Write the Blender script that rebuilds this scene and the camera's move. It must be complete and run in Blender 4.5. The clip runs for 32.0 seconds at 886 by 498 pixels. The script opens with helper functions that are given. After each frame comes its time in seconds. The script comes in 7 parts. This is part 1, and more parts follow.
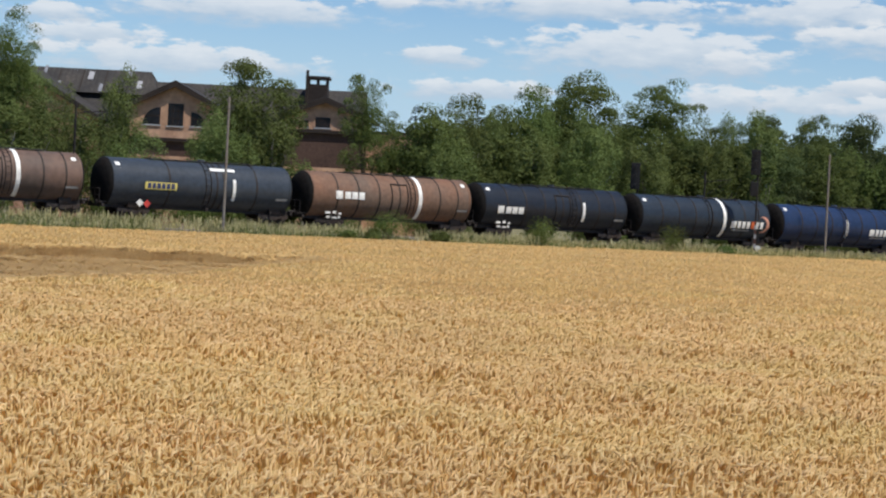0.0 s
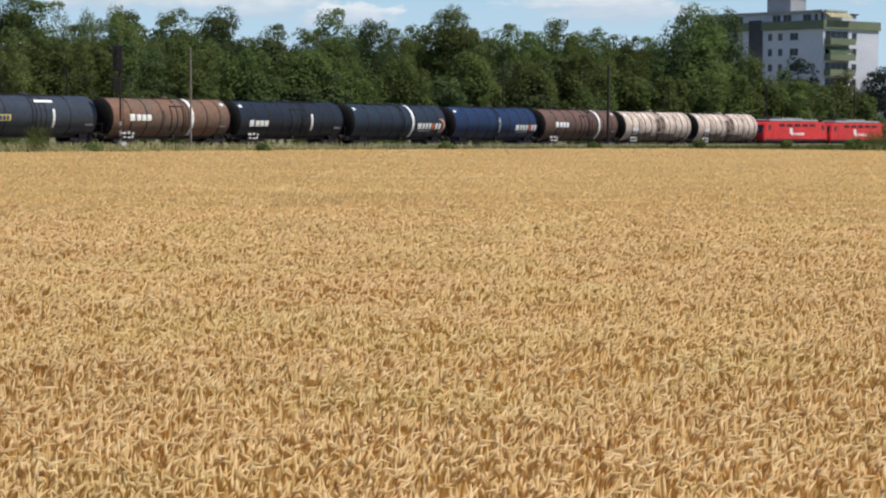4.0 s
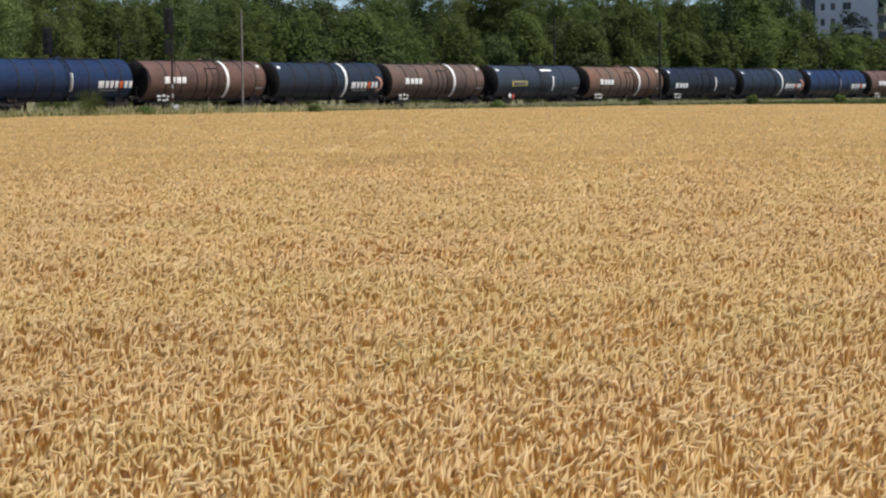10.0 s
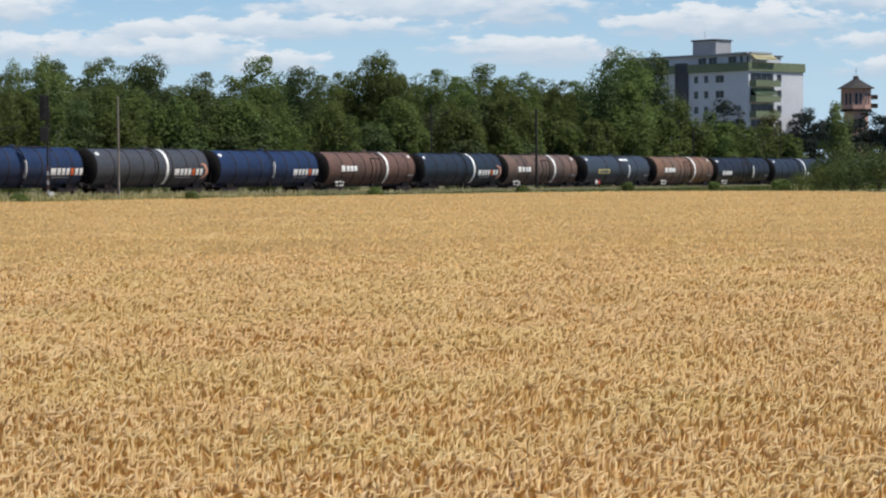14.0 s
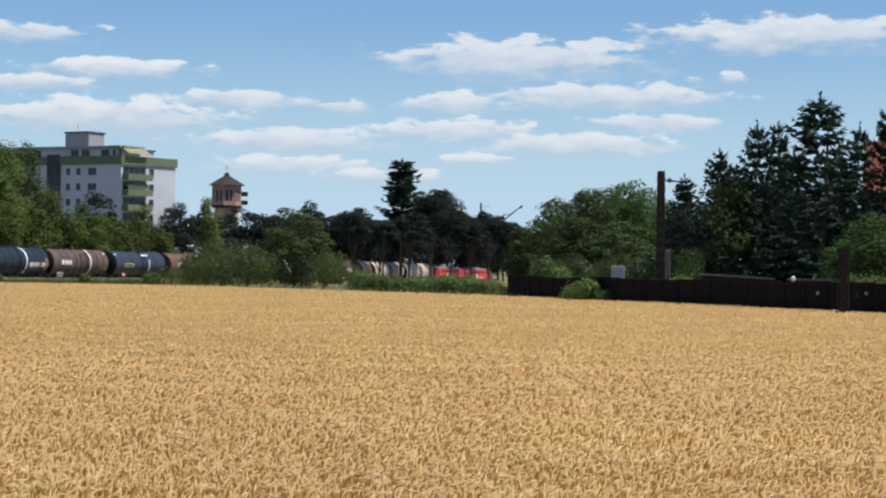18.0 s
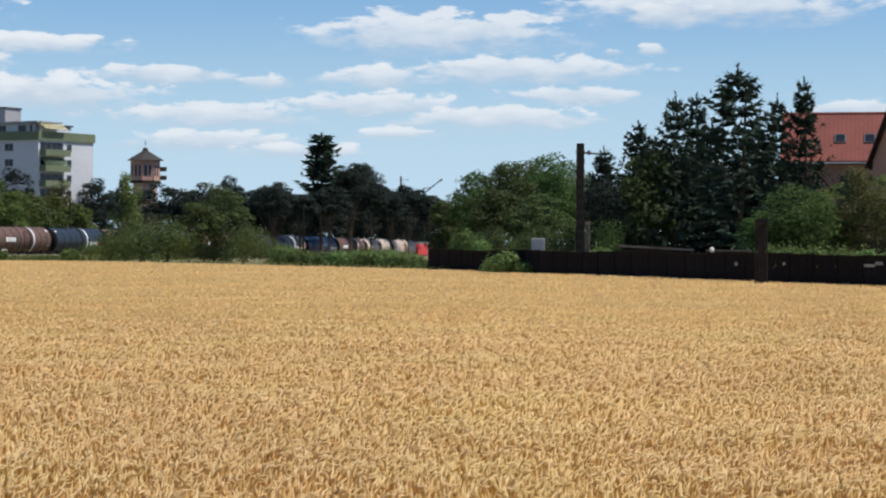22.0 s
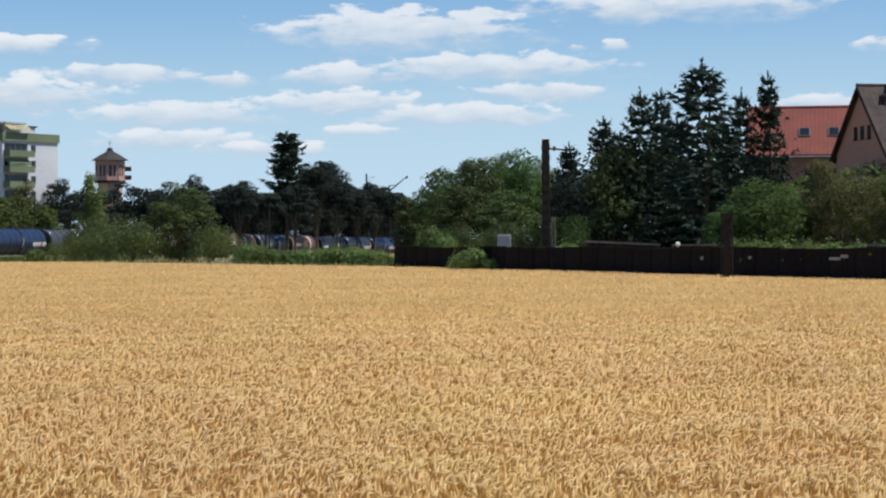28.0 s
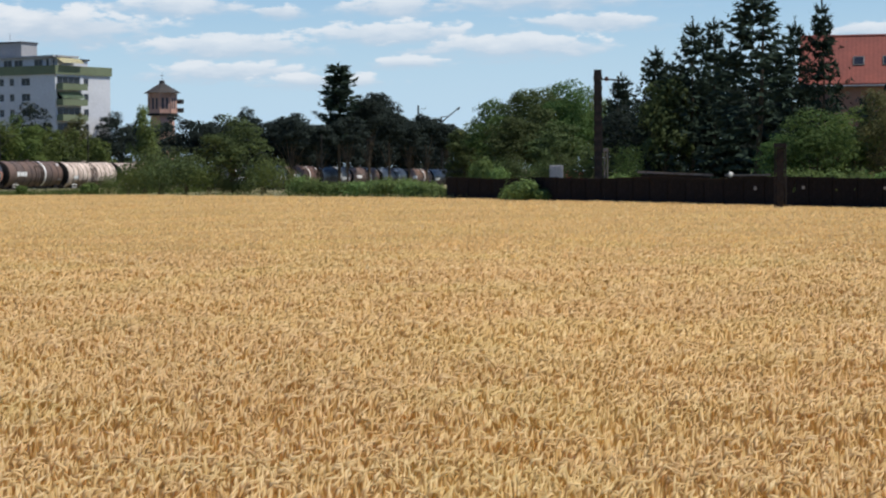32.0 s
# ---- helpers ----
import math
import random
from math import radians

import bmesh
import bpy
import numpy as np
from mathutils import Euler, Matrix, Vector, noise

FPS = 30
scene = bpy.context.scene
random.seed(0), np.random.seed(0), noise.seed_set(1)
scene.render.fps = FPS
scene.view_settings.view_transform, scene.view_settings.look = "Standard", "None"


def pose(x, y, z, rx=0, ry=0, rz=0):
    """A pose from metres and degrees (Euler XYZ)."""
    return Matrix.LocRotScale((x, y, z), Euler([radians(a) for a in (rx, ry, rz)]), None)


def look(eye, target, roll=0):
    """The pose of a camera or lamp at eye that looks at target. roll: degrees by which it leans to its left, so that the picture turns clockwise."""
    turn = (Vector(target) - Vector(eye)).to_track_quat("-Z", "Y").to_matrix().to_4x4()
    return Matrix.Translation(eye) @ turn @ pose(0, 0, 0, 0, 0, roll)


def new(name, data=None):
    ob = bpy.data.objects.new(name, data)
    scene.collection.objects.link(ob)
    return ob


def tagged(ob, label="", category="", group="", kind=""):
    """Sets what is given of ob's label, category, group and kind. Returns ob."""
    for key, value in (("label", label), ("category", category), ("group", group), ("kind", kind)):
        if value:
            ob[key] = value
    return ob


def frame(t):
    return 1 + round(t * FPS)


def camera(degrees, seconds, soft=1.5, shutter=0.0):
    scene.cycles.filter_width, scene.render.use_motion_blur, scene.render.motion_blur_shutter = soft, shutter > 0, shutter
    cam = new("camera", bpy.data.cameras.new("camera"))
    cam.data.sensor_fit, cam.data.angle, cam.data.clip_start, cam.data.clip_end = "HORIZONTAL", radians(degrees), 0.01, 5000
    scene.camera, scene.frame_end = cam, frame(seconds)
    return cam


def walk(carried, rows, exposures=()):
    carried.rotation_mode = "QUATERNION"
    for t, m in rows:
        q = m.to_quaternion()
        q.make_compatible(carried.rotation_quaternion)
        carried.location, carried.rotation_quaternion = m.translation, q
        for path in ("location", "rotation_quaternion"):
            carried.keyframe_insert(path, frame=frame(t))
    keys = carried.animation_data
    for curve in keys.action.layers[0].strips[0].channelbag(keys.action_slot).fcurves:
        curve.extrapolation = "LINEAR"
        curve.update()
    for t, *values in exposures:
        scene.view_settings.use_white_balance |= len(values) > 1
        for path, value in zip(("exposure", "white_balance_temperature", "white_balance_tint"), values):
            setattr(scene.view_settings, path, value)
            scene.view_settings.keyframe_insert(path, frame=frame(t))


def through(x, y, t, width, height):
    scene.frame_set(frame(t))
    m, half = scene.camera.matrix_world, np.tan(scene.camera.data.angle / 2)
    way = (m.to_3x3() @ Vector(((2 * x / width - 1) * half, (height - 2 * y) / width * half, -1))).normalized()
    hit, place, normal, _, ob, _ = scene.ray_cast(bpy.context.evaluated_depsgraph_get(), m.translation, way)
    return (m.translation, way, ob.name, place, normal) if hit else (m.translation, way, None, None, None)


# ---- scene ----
# The camera stands at the field's edge and is turned by hand.
EYE = Vector((0.0, 0.0, 2.8))


def polar(az, dist, z=0.0):
    """A place by its bearing (degrees clockwise from +y) and its distance from the camera's stand."""
    a = radians(az)
    return Vector((math.sin(a) * dist, math.cos(a) * dist, z))


def aim(az, up, roll):
    a, e = radians(az), radians(up)
    way = Vector((math.sin(a) * math.cos(e), math.cos(a) * math.cos(e), math.sin(e)))
    return look(EYE, EYE + way * 100, roll)


cam = camera(23.31, 32.0, soft=2.2)
walk(cam, [
    (0.0, aim(-17.11, -0.89, 2.95)),
    (0.5, aim(-15.94, -0.65, 2.84)),
    (1.0, aim(-14.76, -1.44, 2.86)),
    (1.5, aim(-14.23, -1.31, 2.46)),
    (2.0, aim(-15.00, -0.95, 1.67)),
    (2.5, aim(-14.06, -1.11, 1.43)),
    (3.0, aim(-10.68, -2.11, 0.99)),
    (3.5, aim(-5.38, -2.94, 0.52)),
    (4.0, aim(-0.34, -3.20, 0.21)),
    (4.5, aim(1.20, -3.10, 0.30)),
    (6.5, aim(1.45, -2.28, -0.11)),
    (7.0, aim(1.43, -1.84, 0.21)),
    (7.5, aim(1.35, -2.13, 0.59)),
    (8.0, aim(0.83, -2.01, 0.63)),
    (8.5, aim(-0.24, -2.75, -0.72)),
    (9.0, aim(2.34, -2.95, -0.90)),
    (9.5, aim(3.48, -3.84, -0.48)),
    (10.0, aim(-1.76, -4.28, -0.51)),
    (10.5, aim(-3.93, -2.23, 0.79)),
    (11.0, aim(-0.65, -1.00, 1.84)),
    (11.5, aim(1.02, -1.61, 1.19)),
    (12.0, aim(0.88, -2.24, 1.13)),
    (12.5, aim(0.77, -3.03, 0.88)),
    (13.0, aim(0.26, -2.87, 0.12)),
    (13.5, aim(0.80, -1.93, -0.35)),
    (15.5, aim(4.87, -3.69, 0.45)),
    (16.0, aim(6.39, -4.54, 0.54)),
    (16.5, aim(7.88, -3.46, 0.66)),
    (17.0, aim(10.48, -1.88, 1.28)),
    (17.5, aim(15.53, -0.09, 1.24)),
    (18.0, aim(18.19, 0.52, 0.66)),
    (18.5, aim(16.51, 0.46, 0.56)),
    (19.0, aim(14.77, -0.26, 0.01)),
    (19.5, aim(15.30, -0.42, -0.10)),
    (20.0, aim(16.17, -0.16, 0.04)),
    (20.5, aim(16.03, -0.55, 0.01)),
    (21.0, aim(15.40, -1.12, -0.11)),
    (21.5, aim(14.87, -1.63, 0.21)),
    (22.0, aim(20.32, -0.17, 0.22)),
    (22.5, aim(27.41, 0.58, -0.53)),
    (23.0, aim(30.20, -0.11, -1.19)),
    (23.5, aim(28.50, -1.30, -1.37)),
    (24.0, aim(28.47, -2.44, -1.73)),
    (24.5, aim(27.43, -2.89, -1.76)),
    (25.0, aim(23.95, -2.48, -1.12)),
    (25.5, aim(20.17, -1.39, -0.65)),
    (27.5, aim(20.47, -1.56, -0.71)),
    (28.0, aim(21.22, -0.25, -0.34)),
    (28.5, aim(20.63, -0.15, 0.03)),
    (29.0, aim(20.18, -0.24, 0.05)),
    (29.5, aim(20.01, 0.10, -0.22)),
    (30.0, aim(19.98, -0.11, -0.49)),
    (30.5, aim(20.47, -0.76, -0.48)),
    (31.0, aim(20.41, -1.27, -0.42)),
    (31.5, aim(20.25, -1.46, -0.59)),
    (32.0, aim(19.81, -2.07, -0.60)),
], exposures=[(0.0, -0.12), (3.0, -0.12), (4.0, -0.04), (8.0, -0.06), (12.0, -0.10), (16.0, -0.02), (19.0, -0.06), (22.0, -0.01), (24.0, 0.02), (25.5, 0.06), (28.0, 0.0), (32.0, -0.04)])

# ---- daylight ----
SUN_AZ, SUN_EL = 120.0, 61.0
world = bpy.data.worlds.new("sky")
scene.world = world
world.use_nodes = True
wn, wl = world.node_tree.nodes, world.node_tree.links
wn.clear()
w_out = wn.new("ShaderNodeOutputWorld")
w_bg = wn.new("ShaderNodeBackground")
w_sky = wn.new("ShaderNodeTexSky")
w_sky.sky_type, w_sky.sun_disc = "NISHITA", False
w_sky.sun_elevation, w_sky.sun_rotation = radians(SUN_EL), radians(SUN_AZ)
w_sky.altitude, w_sky.air_density, w_sky.dust_density, w_sky.ozone_density = 150, 1.0, 0.1, 1.5
w_bg.inputs["Strength"].default_value = 0.09
wl.new(w_bg.outputs[0], w_out.inputs["Surface"])


def wmath(op, a, b=None, tree=None):
    n = (tree or world.node_tree).nodes.new("ShaderNodeMath")
    n.operation = op
    for i, v in enumerate((a, b)):
        if v is None:
            continue
        if isinstance(v, (int, float)):
            n.inputs[i].default_value = v
        else:
            (tree or world.node_tree).links.new(v, n.inputs[i])
    return n.outputs[0]


# bearing and height of each point of the sky, in degrees, roughened so that the clouds get ragged rims
w_co = wn.new("ShaderNodeTexCoord")
w_xyz = wn.new("ShaderNodeSeparateXYZ")
wl.new(w_co.outputs["Generated"], w_xyz.inputs[0])
w_az = wmath("MULTIPLY", wmath("ARCTAN2", w_xyz.outputs[0], w_xyz.outputs[1]), 57.29578)
w_el = wmath("MULTIPLY", wmath("ARCSINE", w_xyz.outputs[2]), 57.29578)
w_pos = wn.new("ShaderNodeCombineXYZ")
wl.new(w_az, w_pos.inputs[0])
wl.new(wmath("MULTIPLY", w_el, 2.8), w_pos.inputs[1])
w_rough = wn.new("ShaderNodeTexNoise")
w_rough.inputs["Scale"].default_value, w_rough.inputs["Detail"].default_value, w_rough.inputs["Roughness"].default_value = 1.1, 6, 0.56
wl.new(w_pos.outputs[0], w_rough.inputs["Vector"])
w_jit = wmath("SUBTRACT", w_rough.outputs[0], 0.5)

# one cloud: flat below, heaped above, white on top and grey at its base
cg = bpy.data.node_groups.new("cloud", "ShaderNodeTree")
for nm, tp in (("Sky", "NodeSocketColor"), ("Az", "NodeSocketFloat"), ("El", "NodeSocketFloat"), ("Jitter", "NodeSocketFloat"), ("A", "NodeSocketFloat"), ("E", "NodeSocketFloat"), ("W", "NodeSocketFloat"), ("H", "NodeSocketFloat")):
    cg.interface.new_socket(nm, in_out="INPUT", socket_type=tp)
cg.interface.new_socket("Sky", in_out="OUTPUT", socket_type="NodeSocketColor")
gi, go = cg.nodes.new("NodeGroupInput"), cg.nodes.new("NodeGroupOutput")
dx = wmath("DIVIDE", wmath("SUBTRACT", gi.outputs["Az"], gi.outputs["A"], cg), gi.outputs["W"], cg)
dy = wmath("DIVIDE", wmath("SUBTRACT", gi.outputs["El"], gi.outputs["E"], cg), gi.outputs["H"], cg)
low = wmath("MAXIMUM", dy, wmath("MULTIPLY", dy, -1.15, cg), cg)
dist = wmath("SQRT", wmath("ADD", wmath("MULTIPLY", dx, dx, cg), wmath("MULTIPLY", low, low, cg), cg), None, cg)
dist = wmath("SUBTRACT", dist, wmath("MULTIPLY", gi.outputs["Jitter"], 2.4, cg), cg)
crisp = cg.nodes.new("ShaderNodeMapRange")      # crisp heaped tops, bases that dissolve
for i, v in ((1, -0.7), (2, 0.35), (3, 0.62), (4, 0.17)):
    crisp.inputs[i].default_value = v
cg.links.new(dy, crisp.inputs[0])
mask = cg.nodes.new("ShaderNodeMapRange")
mask.interpolation_type = "SMOOTHSTEP"
for i, v in ((1, -1.0), (2, 1.0), (3, 0.0), (4, 0.86)):
    mask.inputs[i].default_value = v
cg.links.new(wmath("DIVIDE", wmath("SUBTRACT", 0.88, dist, cg), crisp.outputs[0], cg), mask.inputs[0])
shade = cg.nodes.new("ShaderNodeMapRange")
for i, v in ((1, -0.6), (2, 0.6), (3, 0.0), (4, 1.0)):
    shade.inputs[i].default_value = v
cg.links.new(wmath("ADD", dy, wmath("MULTIPLY", gi.outputs["Jitter"], 2.0, cg), cg), shade.inputs[0])
tone = cg.nodes.new("ShaderNodeMix"); tone.data_type = "RGBA"
tone.inputs[6].default_value, tone.inputs[7].default_value = (5.9, 7.1, 8.5, 1), (9.0, 9.5, 10.1, 1)
cg.links.new(shade.outputs[0], tone.inputs[0])
over = cg.nodes.new("ShaderNodeMix"); over.data_type = "RGBA"
cg.links.new(mask.outputs[0], over.inputs[0]); cg.links.new(gi.outputs["Sky"], over.inputs[6]); cg.links.new(tone.outputs[2], over.inputs[7])
cg.links.new(over.outputs[2], go.inputs[0])

w_tint = wn.new("ShaderNodeMix")               # the camera's blue
w_tint.data_type, w_tint.blend_type = "RGBA", "MULTIPLY"
w_tint.inputs[0].default_value, w_tint.inputs[7].default_value = 1.0, (0.74, 0.97, 1.27, 1)
wl.new(w_sky.outputs[0], w_tint.inputs[6])
w_haze = wn.new("ShaderNodeMix")               # paler towards the horizon
w_haze.data_type = "RGBA"
w_band = wn.new("ShaderNodeMapRange")
w_band.interpolation_type = "SMOOTHSTEP"
for i, v in ((1, 7.0), (2, 0.5), (3, 0.0), (4, 0.92)):
    w_band.inputs[i].default_value = v
wl.new(w_el, w_band.inputs[0]); wl.new(w_band.outputs[0], w_haze.inputs[0])
wl.new(w_tint.outputs[2], w_haze.inputs[6])
w_haze.inputs[7].default_value = (5.8, 7.85, 9.8, 1)
w_last = [w_haze.outputs[2]]


def cloud(az, el, half_w, half_h):
    g = wn.new("ShaderNodeGroup")
    g.node_tree = cg
    wl.new(w_last[0], g.inputs["Sky"]); wl.new(w_az, g.inputs["Az"]); wl.new(w_el, g.inputs["El"]); wl.new(w_jit, g.inputs["Jitter"])
    g.inputs["A"].default_value, g.inputs["E"].default_value, g.inputs["W"].default_value, g.inputs["H"].default_value = az, el, half_w * 1.2, half_h * 1.15
    w_last[0] = g.outputs[0]


cloud(20.11, 5.60, 2.83, 0.53)
cloud(7.07, 4.78, 1.43, 0.19)
cloud(9.59, 5.22, 1.88, 0.20)
cloud(5.74, 6.06, 2.79, 0.26)
cloud(12.75, 4.42, 1.66, 0.27)
cloud(9.59, 3.88, 2.49, 0.45)
cloud(14.25, 3.37, 2.11, 0.34)
cloud(14.10, 2.70, 1.96, 0.26)
cloud(18.54, 4.38, 1.28, 0.27)
cloud(22.50, 4.61, 2.71, 0.34)
cloud(18.62, 3.67, 1.96, 0.30)
cloud(21.76, 3.31, 2.26, 0.34)
cloud(4.27, 3.17, 1.43, 0.41)
cloud(3.69, 4.49, 0.90, 0.68)
cloud(15.53, 4.27, 0.60, 0.17)
cloud(18.92, 2.89, 0.98, 0.17)
cloud(25.87, 5.15, 0.32, 0.15)
cloud(24.85, 5.09, 0.27, 0.09)
cloud(26.30, 6.06, 0.98, 0.27)
cloud(7.51, 3.87, 1.36, 0.23)
cloud(23.82, 3.93, 1.51, 0.23)
cloud(16.51, 2.44, 1.51, 0.20)
cloud(27.49, 6.26, 3.24, 0.45)
cloud(39.24, 5.73, 2.56, 0.38)
cloud(33.56, 5.06, 0.98, 0.21)
cloud(35.74, 5.06, 0.49, 0.15)
cloud(31.28, 3.57, 1.21, 0.23)
cloud(37.92, 6.15, 0.90, 0.15)
cloud(-26.70, 4.28, 1.51, 0.33)
cloud(-22.90, 5.19, 2.79, 0.38)
cloud(-24.61, 3.75, 3.17, 0.42)
cloud(-17.59, 4.22, 1.06, 0.27)
cloud(-13.75, 5.67, 3.62, 0.33)
cloud(-11.89, 4.56, 3.02, 0.68)
cloud(-7.37, 5.73, 2.41, 0.50)
cloud(-9.80, 4.36, 0.83, 0.35)
cloud(-7.68, 3.41, 1.58, 0.38)
cloud(-9.75, 3.39, 1.21, 0.35)
cloud(-16.34, 3.38, 1.96, 0.27)
cloud(-27.75, 4.80, 1.21, 0.23)
cloud(-18.71, 5.53, 0.45, 0.23)
cloud(-6.10, 3.77, 1.21, 0.30)
cloud(0.92, 4.48, 3.92, 0.48)
cloud(-2.83, 3.91, 3.92, 0.30)
cloud(3.66, 3.36, 2.11, 0.32)
cloud(6.89, 4.78, 1.43, 0.20)
cloud(9.38, 5.19, 1.66, 0.24)
cloud(8.98, 4.01, 1.81, 0.42)
cloud(0.14, 5.47, 2.26, 0.30)
cloud(-6.31, 5.27, 1.51, 0.20)
cloud(-5.22, 5.12, 2.26, 0.38)
cloud(-5.0, 3.3, 1.7, 0.42)
cloud(-2.9, 3.0, 1.2, 0.30)
# the rest of the sky has the same scattered clouds
rest = random.Random(5)
for k in range(26):
    cloud(rest.choice((-1, 1)) * rest.uniform(52, 175), rest.uniform(4, 30), rest.uniform(4, 9), rest.uniform(0.8, 2.0))
wl.new(w_last[0], w_bg.inputs["Color"])

sun = new("sun", bpy.data.lights.new("sun", "SUN"))
sun.data.energy, sun.data.angle, sun.data.color = 5.0, radians(0.5), (1.0, 0.95, 0.87)
sun.matrix_world = look(polar(SUN_AZ, 100, 100 * math.tan(radians(SUN_EL))), (0, 0, 0))

# ---- materials ----
def material(name, rgb, rough=0.8, metal=0.0, spread=0.25, grain=6.0, patch=0.6, bump=0.0, tint=None, rnd=0.0, spec=0.3, stripes=0.0):
    """A surface whose colour varies at two scales: fine grain and larger patches, in metres; tint: what the patches turn to;
    rnd: how far each object differs; stripes: breadth of the courses of tiles along local x."""
    m = bpy.data.materials.new(name)
    m.use_nodes = True
    n, l = m.node_tree.nodes, m.node_tree.links
    b = n["Principled BSDF"]
    b.inputs["Roughness"].default_value, b.inputs["Metallic"].default_value = rough, metal
    b.inputs["Specular IOR Level"].default_value = spec
    co = n.new("ShaderNodeTexCoord")
    fine, big = n.new("ShaderNodeTexNoise"), n.new("ShaderNodeTexNoise")
    fine.inputs["Scale"].default_value, fine.inputs["Detail"].default_value = grain, 5
    big.inputs["Scale"].default_value, big.inputs["Detail"].default_value = patch, 4
    for t in (fine, big):
        l.new(co.outputs["Object"], t.inputs["Vector"])
    a = n.new("ShaderNodeMix"); a.data_type = "RGBA"
    c2 = tint or tuple(v * (1 - spread) for v in rgb)
    a.inputs[6].default_value, a.inputs[7].default_value = (*rgb, 1), (*c2, 1)
    ramp = n.new("ShaderNodeMapRange")
    ramp.inputs[1].default_value, ramp.inputs[2].default_value = 0.38, 0.66
    l.new(big.outputs[0], ramp.inputs[0]); l.new(ramp.outputs[0], a.inputs[0])
    h = n.new("ShaderNodeHueSaturation")
    mr = n.new("ShaderNodeMapRange")
    mr.inputs[1].default_value, mr.inputs[2].default_value = 0.3, 0.7
    mr.inputs[3].default_value, mr.inputs[4].default_value = 1 - spread, 1 + spread
    l.new(fine.outputs[0], mr.inputs[0])
    val = mr.outputs[0]
    if stripes:
        wv = n.new("ShaderNodeTexWave")
        wv.wave_type, wv.bands_direction = "BANDS", "X"
        wv.inputs["Scale"].default_value, wv.inputs["Distortion"].default_value = 0.314 / stripes, 0.6
        wv.inputs["Detail"].default_value = 2
        l.new(co.outputs["Object"], wv.inputs["Vector"])
        ws = n.new("ShaderNodeMapRange")
        ws.inputs[3].default_value, ws.inputs[4].default_value = 0.90, 1.06
        l.new(wv.outputs[1], ws.inputs[0])
        mw = n.new("ShaderNodeMath"); mw.operation = "MULTIPLY"
        l.new(val, mw.inputs[0]); l.new(ws.outputs[0], mw.inputs[1])
        val = mw.outputs[0]
    if rnd:
        info = n.new("ShaderNodeObjectInfo")
        mv = n.new("ShaderNodeMapRange")
        mv.inputs[3].default_value, mv.inputs[4].default_value = 1 - rnd, 1 + rnd
        l.new(info.outputs["Random"], mv.inputs[0])
        mu = n.new("ShaderNodeMath"); mu.operation = "MULTIPLY"
        l.new(val, mu.inputs[0]); l.new(mv.outputs[0], mu.inputs[1])
        val = mu.outputs[0]
    l.new(val, h.inputs["Value"]); l.new(a.outputs[2], h.inputs["Color"]); l.new(h.outputs[0], b.inputs["Base Color"])
    if bump:
        bp = n.new("ShaderNodeBump")
        bp.inputs["Strength"].default_value, bp.inputs["Distance"].default_value = 0.6, bump
        l.new(fine.outputs[0], bp.inputs["Height"]); l.new(bp.outputs[0], b.inputs["Normal"])
    return m


